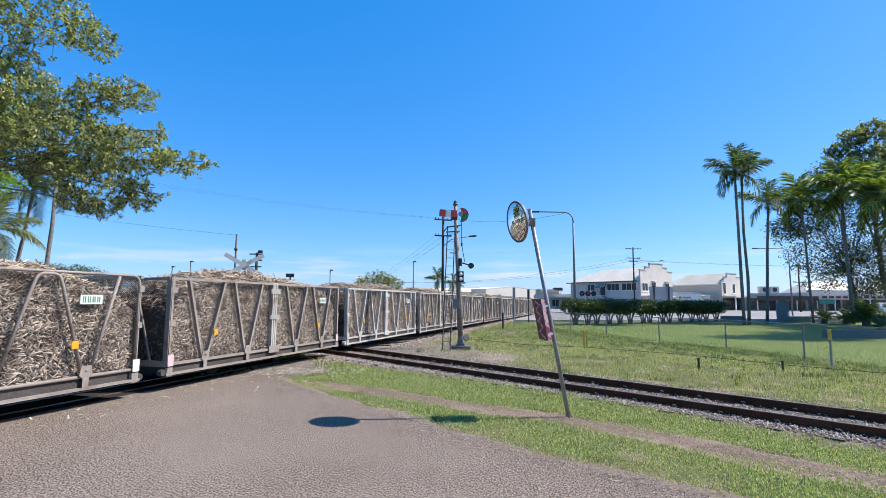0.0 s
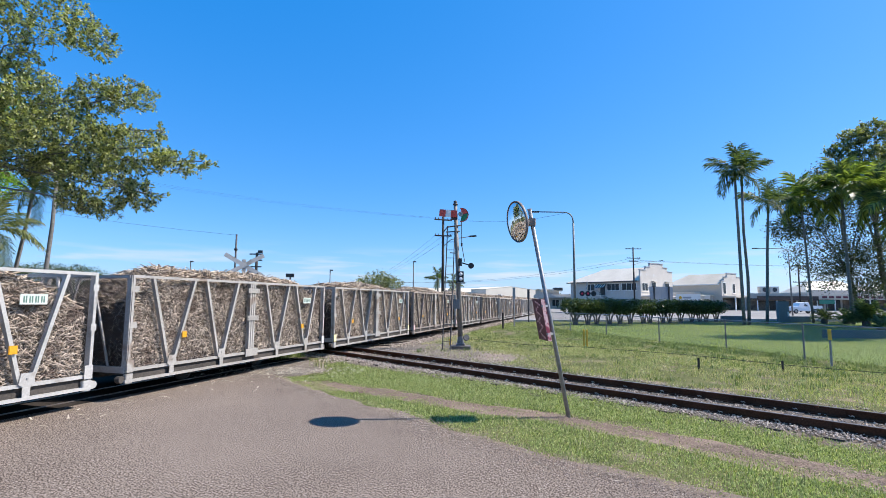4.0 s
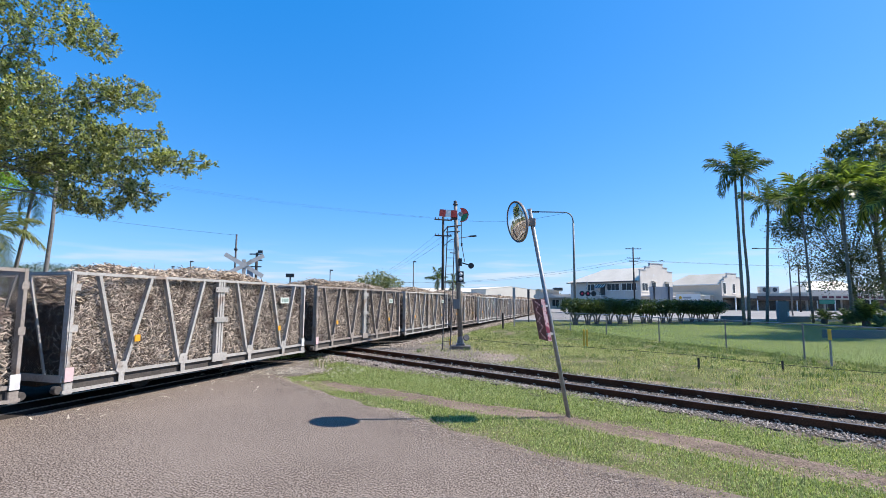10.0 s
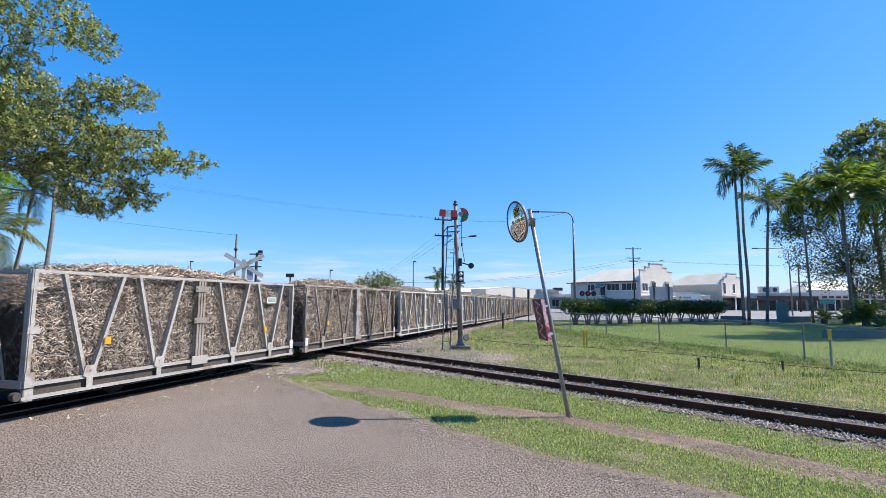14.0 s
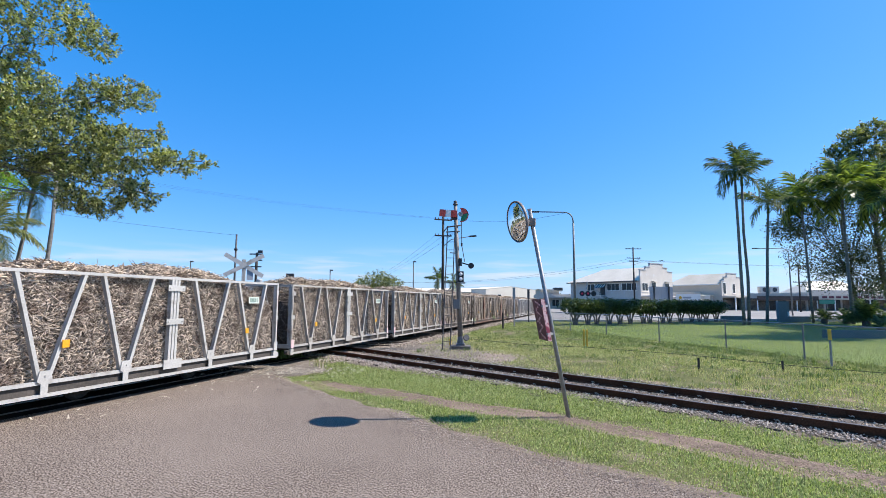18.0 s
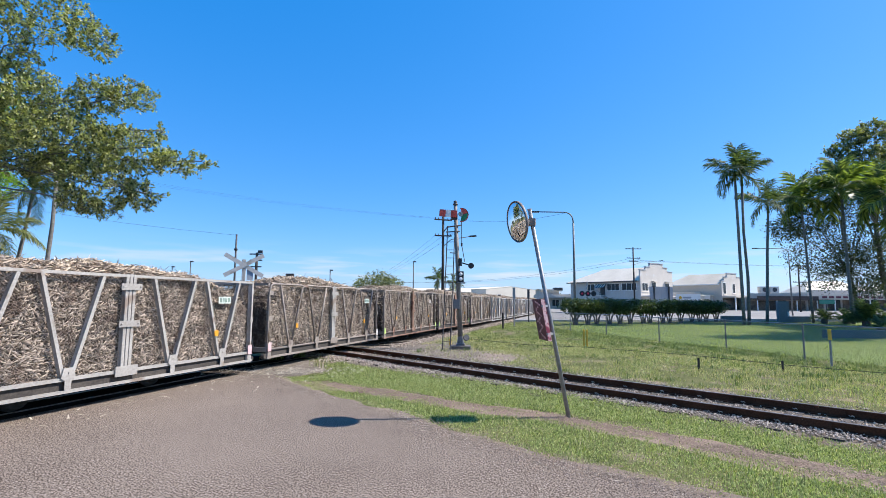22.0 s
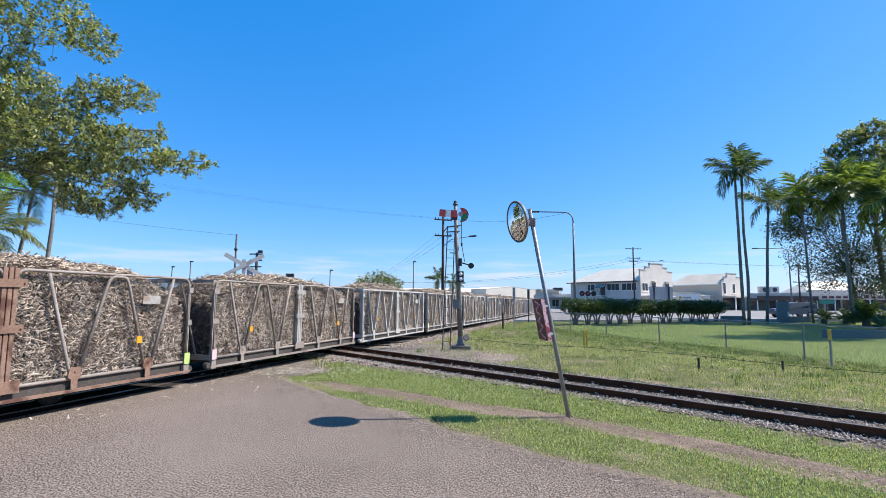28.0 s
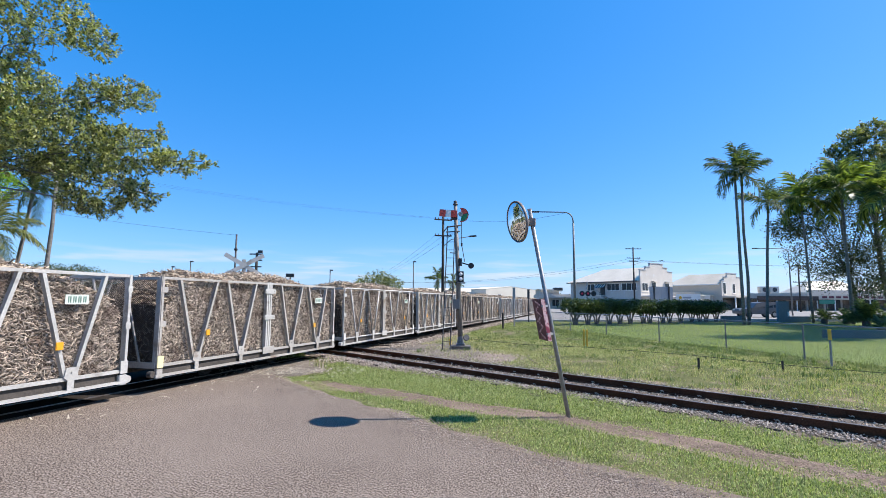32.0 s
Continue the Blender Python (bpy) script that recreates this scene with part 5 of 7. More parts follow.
street_lamp((10.82, 40.9, 0), 9.05, 2.9, (-1, 0, 0), "tall galvanised street lamp with one long arm")
street_lamp((46.1, 66, 0), 8.85, 4.2, (-1, 0, 0), "tall galvanised street lamp beside the street")


def power_pole(base, h, arms, label, lamp=None, lean=0.0):
    t = thing("power_pole", label, "power pole", at=pose(*base))
    part("pole", Geo().tube([(0, 0, -0.3), (lean, 0, h)], 0.17, 10, 0.12), TIMBER_POLE, t, "", True)
    for z, half, az in arms:
        d = Vector((math.cos(radians(az)), math.sin(radians(az)), 0))
        o = Vector((lean * z / h, -0.16, z))
        arm = part("crossarm", Geo().beam(o - d * half, o + d * half, 0.10, 0.12), TIMBER_POLE, t)
        for f in (-0.9, -0.55, 0.55, 0.9):
            part("insulator", Geo().lathe([(0.03, 0), (0.05, 0.04), (0.035, 0.07), (0.05, 0.11), (0.02, 0.15)], 8, Matrix.Translation(o + d * half * f + Vector((0, 0, 0.06)))), DARK_STEEL, arm)
    if lamp:
        z, x, up = lamp
        part("lamp_arm", Geo().tube([(0, 0, z), (x * 0.3, -0.1, z + up * 0.7), (x, -0.2, z + up)], 0.04, 6), POLE_STEEL, t)
        part("lamp_head", Geo().beam((x - 0.1, -0.2, z + up), (x + 0.6, -0.2, z + up + 0.06), 0.25, 0.14), DARK_STEEL, t)
    return t


power_pole((0.0, 49, 0), 10.1, [(9.65, 0.9, 20), (8.05, 0.85, 10)], "dark timber power pole with two crossarms", lamp=(7.0, 2.7, 1.0))
power_pole((36.5, 95, 0), 12.1, [(11.8, 1.5, 0), (10.0, 1.4, 10), (9.4, 0.9, 5)], "dark timber power pole with crossarms before a white building", lamp=(8.7, 5.0, 0.8))
power_pole((68.0, 95, 0), 8.9, [(8.7, 1.3, 0), (5.6, 1.3, 0)], "plain timber power pole behind the street")
t = pole_top("utility_pole", "thin dark pole behind the cane train", "pole", (-16.74, 40, 0), 6.9, 0.09, 0.07, DARK_STEEL)
part("crosspiece", Geo().box(-0.12, 0.1, -0.1, 0.1, 5.6, 5.75), DARK_STEEL, t)
t = pole_top("power_pole", "dark power pole with a transformer behind the train", "power pole", (-16.9, 45, 0), 5.9, 0.14, 0.11, TIMBER_POLE)
for z, hw in ((5.75, 0.6), (5.2, 0.55), (4.6, 0.5)):
    part("crossarm", Geo().beam((-hw, -0.15, z), (hw, -0.15, z), 0.1, 0.1), DARK_STEEL, t)
part("transformer", Geo().lathe([(0.25, 4.0), (0.28, 4.05), (0.28, 4.7), (0.2, 4.8)], 12, Matrix.Translation((0.35, -0.1, -1.3))), SIGN_GREY, t, "grey transformer can")
part("pole_top_fitting", Geo().box(0.1, 0.5, -0.1, 0.1, 5.85, 6.1), DARK_STEEL, t)
for x, y, h in ((-30.5, 60, 6.2), (-32.7, 60, 5.55), (-13.6, 60, 5.25), (-3.55, 60, 6.35)):
    t = pole_top("light_pole", "slim far pole with a small head", "pole", (x, y, 0), h, 0.07, 0.05, DARK_STEEL)
    part("head", Geo().box(-0.05, 0.3, -0.1, 0.1, h - 0.08, h + 0.06), DARK_STEEL, t)
t = pole_top("sign_post", "small dark sign board on a pole behind the train", "sign", (-12.26, 40, 0), 3.5, 0.06, 0.06, DARK_STEEL)
part("board", Geo().box(-0.35, 0.3, -0.05, 0.02, 3.45, 3.75), DARK_STEEL, t)

# level-crossing cross behind the train
xs = thing("crossing_sign", "white crossbuck railway crossing sign on a post", "crossing sign", at=pose(-6.81, 17, 0, 0, 0, 24))
part("post", Geo().box(-0.06, 0.06, -0.05, 0.05, -0.1, 3.0, 0.01), GALV_GREY, xs)
for sgn in (-1, 1):
    part("crossbuck_board", Geo().beam((-0.62, -0.06 - 0.012 * sgn, 2.8 - 0.36 * sgn), (0.62, -0.06 - 0.012 * sgn, 2.8 + 0.36 * sgn), 0.016, 0.14, up=(0, 0, 1)), GALV_WHITE, xs, "white painted board")
part("backing", Geo().box(0.1, 0.3, -0.03, 0.01, 2.3, 2.72), SIGN_GREY, xs)

# signal wire on short posts beside the line
wire = thing("signal_wire", "thin signal wire on short posts through the grass", "wire fence")
WPTS = [(0.83, 17.2, 0.36), (2.62, 15.9, 0.28), (4.38, 15.2, 0.27), (6.41, 12.9, 0.29), (7.6, 11.3, 0.26), (8.8, 9.9, 0.27), (11, 7.2, 0.27)]
part("wire", Geo().tube(WPTS, 0.006, 5), CABLE, wire)
for x, y, z in ((6.33, 12.5, 0.27), (8.3, 12.35, 0.23)):
    part("short_post", Geo().box(x - 0.02, x + 0.02, y - 0.02, y + 0.02, -0.1, z, 0.004), TIMBER_POLE, wire)
for (x, y), h in (((5.25, 18.7), 0.62), ((5.36, 18.68), 0.60)):
    thing("marker_post", "short weathered yellow marker post", "post", at=pose(x, y, 0), geo=Geo().box(-0.03, 0.03, -0.03, 0.03, -0.1, h, 0.008), mat=YELLOW_PAINT)
for x, y, h, m in ((3.62, 30.1, 0.95, TIMBER_POLE), (4.81, 33.7, 2.55, POLE_STEEL), (6.9, 40.2, 2.6, DARK_STEEL)):
    t = thing("marker_post", "slim trackside post beside the cane line", "post", at=pose(x, y, 0))
    part("shaft", Geo().tube([(0, 0, -0.1), (0, 0, h)], 0.06 if h < 1 else 0.045, 8), m, t)
    if h > 2:
        part("marker_head", Geo().box(-0.09, 0.09, -0.05, 0.05, h - 0.75, h, 0.01), DARK_STEEL if m is DARK_STEEL else POLE_STEEL, t)
yb = thing("yellow_marker", "yellow box on a grey steel post beside the fence", "post", at=pose(10.0, 13.0, 0, 0, 0, -35))
part("post", Geo().box(-0.024, 0.024, -0.024, 0.024, -0.1, 0.72, 0.006), POLE_STEEL, yb)
part("box", Geo().box(-0.04, 0.04, -0.03, 0.03, 0.69, 0.95, 0.01), YELLOW_PAINT, yb, "yellow painted box")
part("box_lid", Geo().box(-0.047, 0.047, -0.036, 0.036, 0.95, 0.967, 0.008), YELLOW_PAINT, yb)

# chain-link fence
fence = thing("chain_link_fence", "low chain-link fence with grey pipe posts and top rail", "fence")
FP = FENCE_LINE
for x, y in FP:
    part("post", Geo().tube([(x, y, -0.1), (x, y, 1.03)], 0.025, 8), LAMP_POST, fence)
for (xa, ya), (xb, yb2) in zip(FP, FP[1:]):
    part("top_rail", Geo().tube([(xa, ya, 1.0), (xb, yb2, 1.0)], 0.018, 6), POLE_STEEL, fence)
    L = math.hypot(xb - xa, yb2 - ya)
    g = mesh_panel(L, 0.95, 0.075, 0.008, True)
    g.moved(Matrix.Translation((xa, ya, 0.03)) @ pose(0, 0, 0, 0, 0, math.degrees(math.atan2(yb2 - ya, xb - xa))))
    part("chain_link", g, POLE_STEEL, fence, "grey diamond wire mesh")

# overhead lines
lines = thing("overhead_wires", "thin overhead power wires", "cable")


def span(p, q, sag, r=0.012):
    p, q = Vector(p), Vector(q)
    pts = [p + (q - p) * (i / 14) - Vector((0, 0, sag * 4 * (i / 14) * (1 - i / 14))) for i in range(15)]
    part("wire", Geo().tube(pts, r, 4), CABLE, lines)


for dx in (-0.8, 0.0, 0.8):
    span((dx, 49, 9.8), (-42 + dx, 40, 14.5), 0.9, 0.0035)
    span((dx, 49, 8.1), (-22 + dx, 160, 9.5), 1.0)
span((0.8, 49, 9.8), (10.2, 41, 9.0), 0.5, 0.009)
span((-39.8, 44, 10.0), (-16.8, 40, 6.85), 0.2, 0.008)
for dx in (-2, 2):
    span((36.5 + dx * 0.6, 95, 9.6), (140 + dx, 112, 10.4), 0.9, 0.016)
    span((36.5 + dx * 0.6, 95, 9.8), (-20 + dx, 118, 6.5), 2.2, 0.016)
span((46, 66, 6.5), (68, 95, 8.5), 0.8, 0.014)


# ---- trees ----
def leaf_cloud(lobes, n, size, spread, r, flat=0.5):
    """Leaves in clusters on the outer parts of the lobes; each leaf is a small folded blade."""
    vol = np.array([lx * ly * lz for *_, lx, ly, lz in lobes]) ** 0.75
    per = np.maximum(1, (n * vol / vol.sum() / 22).astype(int))
    C = []
    for (x, y, z, lx, ly, lz), k in zip(lobes, per):
        d = r.normal(0, 1, (k, 3))
        d /= np.linalg.norm(d, axis=1, keepdims=True)
        d *= (r.uniform(0.3, 1.0, (k, 1)) ** 0.4) * r.uniform(0.75, 1.12, (k, 1))
        C.append(np.array([(x, y, z)]) + d * np.array([(lx, ly, lz)]))
    C = np.concatenate(C)
    P = np.repeat(C, 22, 0) + np.clip(r.normal(0, spread, (len(C) * 22, 3)), -1.7 * spread, 1.7 * spread) * np.array([1, 1, 0.75])
    m = len(P)
    az, el = r.uniform(0, 6.28, m), r.normal(-0.2, 0.55, m)
    D = np.stack([np.cos(az) * np.cos(el), np.sin(az) * np.cos(el), np.sin(el)], 1)
    up = r.normal(0, flat, (m, 3)) + np.array([0, 0, 1.0])
    S = np.cross(D, up)
    S /= np.linalg.norm(S, axis=1, keepdims=True)
    N = np.cross(S, D)
    L = size * r.uniform(0.6, 1.25, (m, 1))
    W = L * 0.27
    v = np.stack([P, P + D * L * 0.5 + S * W + N * W * 0.3, P + D * L, P + D * L * 0.5 - S * W + N * W * 0.3], 1).reshape(-1, 3)
    f = (np.array([(0, 1, 2), (0, 2, 3)])[None] + (np.arange(m) * 4)[:, None, None]).reshape(-1, 3)
    return v, f, C


def rosettes(C, hub, size, r, per=17, open_=0.8, wide=0.25):
    """Leaves fanned out from each twig end in C, outwards from hub and upwards."""
    out = C - hub
    out = out / (np.linalg.norm(out, axis=1, keepdims=True) + 1e-6) + np.array([0, 0, 0.35])
    P = np.repeat(C, per, 0)
    D = np.repeat(out / np.linalg.norm(out, axis=1, keepdims=True), per, 0) + r.normal(0, open_, (len(P), 3))
    D /= np.linalg.norm(D, axis=1, keepdims=True)
    P = P - np.repeat(out, per, 0) * r.uniform(0, 1.1, (len(P), 1)) * size + r.normal(0, size * 0.35, P.shape)
    S = np.cross(D, r.normal(0, 0.45, P.shape) + np.array([0, 0, 1.0]))
    S /= np.linalg.norm(S, axis=1, keepdims=True) + 1e-6
    N = np.cross(S, D)
    L = size * r.uniform(0.65, 1.25, (len(P), 1))
    W = L * wide
    sag = np.array([0, 0, -1.0]) * L
    v = np.stack([P, P + D * L * 0.4 + S * W * 0.85 + N * W * 0.25, P + D * L * 0.75 + S * W * 0.8 + N * W * 0.2 + sag * 0.06, P + D * L + sag * 0.18,
                  P + D * L * 0.75 - S * W * 0.8 + N * W * 0.2 + sag * 0.06, P + D * L * 0.4 - S * W * 0.85 + N * W * 0.25], 1).reshape(-1, 3)
    f = (np.array([(0, 1, 5), (1, 2, 5), (2, 4, 5), (2, 3, 4)])[None] + (np.arange(len(P)) * 6)[:, None, None]).reshape(-1, 3)
    return v, f


def branch_out(nodes, C, thick, thin):
    """Twigs that fork from the nearest wood on to each place in C, nearest places first."""
    g = Geo()
    nodes = np.array(nodes)
    first = np.min(np.linalg.norm(C[:, None] - nodes[None], axis=2), axis=1)
    for i in np.argsort(first):
        q = C[i]
        d = np.linalg.norm(nodes - q, axis=1)
        p = nodes[np.argmin(d)]
        if d.min() < 0.05:
            continue
        mid = (p + q) / 2 + np.array([0, 0, 0.10 * d.min()])
        k = min(1.0, first[i] / 1.5)
        g.tube([p, mid, q], thick * (1 - k) + thin * 1.6 * k, 4, thin)
        nodes = np.concatenate([nodes, [p * 0.25 + mid * 0.75, (mid + q) / 2, q]])
    return g


def tree(label, base, fork, lobes, n, size, spread, leaf, bark, r0, seed, name="tree", twigs=0.5, parts=3, limb=None, fan=False):
    """A trunk that forks into limbs and twigs, and a crown of clustered leaves; fan: leaves in rosettes at the twig ends."""
    t = thing(name, label, "tree", at=pose(*base))
    o = Vector(base)
    r = np.random.RandomState(seed)
    rel = [(x - o.x, y - o.y, z - o.z, a, b, c) for x, y, z, a, b, c in lobes]
    fk = Vector(fork) - o
    part("trunk", Geo().tube([(0, 0, -0.3), (0, 0, 0.1), fk * 0.5 + Vector((r.normal(0, 0.1), r.normal(0, 0.1), 0)), fk], r0, 10, r0 * 0.65), bark, t, "", True)
    wood = []
    for x, y, z, a, b, c in rel:
        e = Vector((x, y, z))
        way = Vector((e.x - fk.x, e.y - fk.y, 0)).normalized()
        end = e + way * a * 0.55
        mid = fk.lerp(e, 0.5) + Vector((r.normal(0, 0.25), r.normal(0, 0.25), 0.12 * (e - fk).length * r.uniform(0.2, 1)))
        pts = [fk - fk.normalized() * 0.2, fk.lerp(mid, 0.5) + Vector((0, 0, 0.1)), mid, mid.lerp(e, 0.6) + Vector((r.normal(0, 0.08), r.normal(0, 0.08), 0.05)), e, end]
        if not (limb is not None and c < 0.75 and z > 10):
            part("limb", Geo().tube(pts, r0 * (0.27 if limb is None else limb), 7, r0 * 0.05), bark, t, "", True)
        wood.append([tuple(p) for p in (pts[3], pts[3].lerp(e, 0.5), e, e.lerp(end, 0.5), end)])
    step = (len(rel) + parts - 1) // parts
    for i in range(0, len(rel), step):
        sub = rel[i:i + step]
        v, f, C = leaf_cloud(sub, int(n * len(sub) / len(rel)), size, spread, r)
        if fan:
            hub = np.array([q[:3] for q in sub])
            hub = hub[np.argmin(np.linalg.norm((C[:, None] - hub[None]) / np.array([q[3:] for q in sub])[None], axis=2), axis=1)] - np.array([0.3, 0, 0.5])
            v, f = rosettes(C, hub, size, r)
        pick = C[r.permutation(len(C))[:int(len(C) * twigs)]]
        if len(pick):
            nodes = [p for w in wood[i:i + step] for p in w]
            tagged(part("branchwork", branch_out(nodes, pick, r0 * 0.06 + 0.004, 0.004), bark, t), "", kind="stuff")
        part("crown", tri_mesh("crown", v, f, leaf), leaf, t, "clustered small leaves")
    return t


L_LOBES = [(-13.8, 16, 11.3, 1.75, 1.6, 0.65), (-12.1, 16.2, 10.5, 0.8, 0.9, 0.65), (-14.6, 15.6, 9.9, 0.9, 1.1, 1.0), (-14.5, 16, 8.4, 1.25, 1.4, 1.1), (-13.1, 15.6, 8.0, 1.35, 1.3, 0.75),
           (-11.7, 16.2, 8.45, 0.8, 0.9, 0.6), (-10.55, 16, 8.45, 0.85, 0.8, 0.42), (-12.4, 16, 6.7, 1.9, 1.7, 0.95), (-10.45, 16, 6.6, 1.3, 1.2, 0.75), (-8.75, 16, 6.15, 1.2, 0.7, 0.38),
           (-11.2, 15.8, 5.25, 1.35, 1.2, 0.85), (-9.95, 16.1, 5.1, 0.6, 0.6, 0.5), (-13.9, 16.2, 6.4, 1.2, 1.3, 0.8), (-11.7, 15.8, 4.7, 0.7, 0.7, 0.3), (-15.8, 16, 7.2, 1.3, 1.4, 1.2), (-9.6, 15.9, 7.15, 0.45, 0.45, 0.3)]
L_WEST = [(-18.0, 15.5, 9.6, 1.9, 2.4, 1.3), (-20.5, 17.5, 10.8, 2.4, 2.6, 1.4), (-23.0, 16.5, 8.6, 2.2, 2.6, 1.3), (-19.6, 13.5, 7.4, 2.0, 2.0, 1.0), (-21.5, 19.5, 7.6, 2.2, 2.2, 1.1), (-17.6, 12.6, 5.6, 1.4, 1.5, 0.8)]
tree("large spreading shade tree with olive-green leaves and grey limbs", (-19.5, 17.0, 0), (-18.4, 16.8, 5.4), [(x + 0.1, y, z, a * 0.98, b * 1.35, c * 1.1) for x, y, z, a, b, c in L_LOBES] + L_WEST, 112000, 0.108, 0.15, LEAF_OLIVE, BARK, 0.34, 21, "shade_tree", 0.4, 5, 0.11, True)
tree("bright green leafy tree behind the shade tree", (-20.5, 20.5, 0), (-20.0, 20.3, 4.0), [(-18.9, 20.2, 6.6, 1.1, 0.9, 0.8), (-18.9, 20.2, 9.6, 1.0, 0.9, 1.1), (-19.2, 20.2, 8.0, 0.9, 0.9, 0.9)], 7000, 0.13, 0.18, LEAF_BRIGHT, BARK, 0.2, 29, "leafy_tree", 0.3, 1)
for bx, by, cz, sd_ in ((-27.0, 3.0, 8.5, 31), (-29.0, 13.0, 9.5, 34), (-34.0, 24.0, 10.0, 32), (-45.0, 37.0, 11.0, 33), (-30.0, -8.0, 9.5, 35)):
    tree("dense dark green roadside tree beside the cane line", (bx, by, 0), (bx, by, cz * 0.4), [(bx, by, cz, 3.6, 3.6, 2.4), (bx + 2.4, by + 1.6, cz - 2.4, 3.0, 2.8, 2.0), (bx - 2.6, by - 1.2, cz - 2.0, 3.0, 2.8, 2.0), (bx + 0.6, by - 2.2, cz - 4.0, 2.8, 2.4, 1.7), (bx - 0.6, by + 2.6, cz - 4.4, 2.8, 2.2, 1.6), (bx + 2.6, by + 1.0, 2.2, 2.6, 2.4, 1.8), (bx - 2.4, by - 1.0, 2.2, 2.6, 2.4, 1.8)], 12000, 0.34, 0.4, LEAF_MID, BARK, 0.3, sd_, "roadside_tree", 0.1, 1, None, True)
R_LOBES = [(36.0, 46, 13.6, 1.4, 1.6, 1.1), (32.6, 45.5, 11.6, 1.7, 1.6, 1.0), (31.5, 45, 8.3, 1.7, 1.7, 1.2),
           (33.6, 45.5, 9.4, 2.3, 2.2, 1.9), (37.4, 46, 12.2, 2.6, 2.4, 2.2), (32.9, 45, 6.0, 1.4, 1.5, 1.6), (34.3, 45, 3.9, 1.5, 1.5, 1.2), (37.5, 46, 8.0, 1.7, 2.0, 2.0), (39.6, 46, 11.0, 1.9, 2.2, 2.4), (35.4, 45, 6.5, 1.3, 1.6, 2.0), (42.5, 46, 13.0, 2.4, 2.4, 3.0), (42.0, 46, 8.5, 2.0, 2.0, 2.4), (37.0, 45, 5.2, 1.8, 1.5, 1.4), (39.5, 45, 6.0, 2.0, 1.5, 1.8), (37.8, 44.5, 3.1, 1.5, 1.3, 0.9), (40.6, 45, 3.4, 1.6, 1.4, 1.3)]
tree("tall weeping paperbark tree with grey-green drooping foliage", (38.2, 46, 0), (37.6, 46, 4.6), R_LOBES, 37000, 0.20, 0.34, LEAF_GREY, BARK, 0.25, 22, "paperbark_tree", 0.25, 4)
tree("tall leafy olive-green tree above the grove", (40.5, 45.0, 0), (39.6, 45.0, 9.0), [(36.6, 44.8, 15.7, 1.3, 1.2, 0.75), (38.2, 45, 17.0, 1.5, 1.4, 0.9), (40.3, 45, 17.9, 1.8, 1.5, 0.95), (37.0, 45, 14.1, 1.5, 1.3, 0.8), (39.3, 44.6, 15.2, 1.8, 1.5, 1.0), (41.8, 45, 16.2, 1.9, 1.6, 1.5), (35.3, 44.6, 13.0, 1.0, 1.0, 0.6), (41.0, 44.6, 13.6, 2.0, 1.5, 1.2), (38.6, 44.6, 12.6, 1.6, 1.4, 0.9)], 17000, 0.25, 0.34, LEAF_GROVE, BARK, 0.3, 30, "grove_tree", 0.3, 2, None, True)
for (bx, tx, tz, r0) in ((41.0, 39.0, 9.5, 0.14),):
    t = thing("tree_trunk", "slanting grey paperbark trunk in the grove", "tree", at=pose(bx, 45.2, 0))
    part("trunk", Geo().tube([(0, 0, -0.2), ((tx - bx) * 0.3, 0.05, tz * 0.4), (tx - bx, 0, tz)], r0, 8, r0 * 0.5), BARK, t, "", True)
for bx, by, cz, sd_ in ((31.5, 28.5, 13.0, 25), (30.0, 25.5, 16.5, 26), (34.5, 31.0, 12.0, 27), (38.5, 33.5, 17.0, 28)):
    tree("tall leafy tree that shades the lawn", (bx + 1.5, by, 0), (bx + 1, by, cz * 0.5), [(bx, by, cz, 2.2, 1.6, 1.5), (bx + 2, by + 1, cz - 1.5, 2.2, 1.6, 1.5), (bx - 0.5, by - 1.2, cz - 2.5, 1.6, 1.2, 1.0), (bx + 3.5, by, cz + 0.5, 2, 1.6, 1.6)], 7000, 0.26, 0.35, LEAF_GREY, BARK, 0.3, sd_, "lawn_tree", 0.2, 1)
tree("rounded green bush behind the train", (-9.0, 70, 0), (-9.0, 70, 2.2), [(-9, 70, 4.4, 2.2, 2, 1.3), (-11, 70, 3.7, 1.7, 1.6, 1.2), (-7.2, 70, 3.8, 1.6, 1.6, 1.3), (-9.4, 69.4, 3.0, 2.6, 1.6, 1.1), (-6.6, 70, 2.7, 1.3, 1.3, 0.9)], 6500, 0.28, 0.36, LEAF_MID, DARK_BARK, 0.2, 23, "bush", 0.1, 1)
tree("dark green trees far behind the cane train", (-47, 62, 0), (-47, 62, 2.0), [(-50, 62, 4.6, 4, 3, 1.6), (-45, 62, 4.3, 3.2, 3, 1.5), (-41.6, 62, 3.2, 2.4, 2, 1.1), (-55, 62, 4.2, 4, 3, 1.6), (-47, 61, 2.6, 6, 2, 1.2)], 20000, 0.22, 0.32, LEAF_DARK, DARK_BARK, 0.3, 24, "far_tree", 0.1, 1)


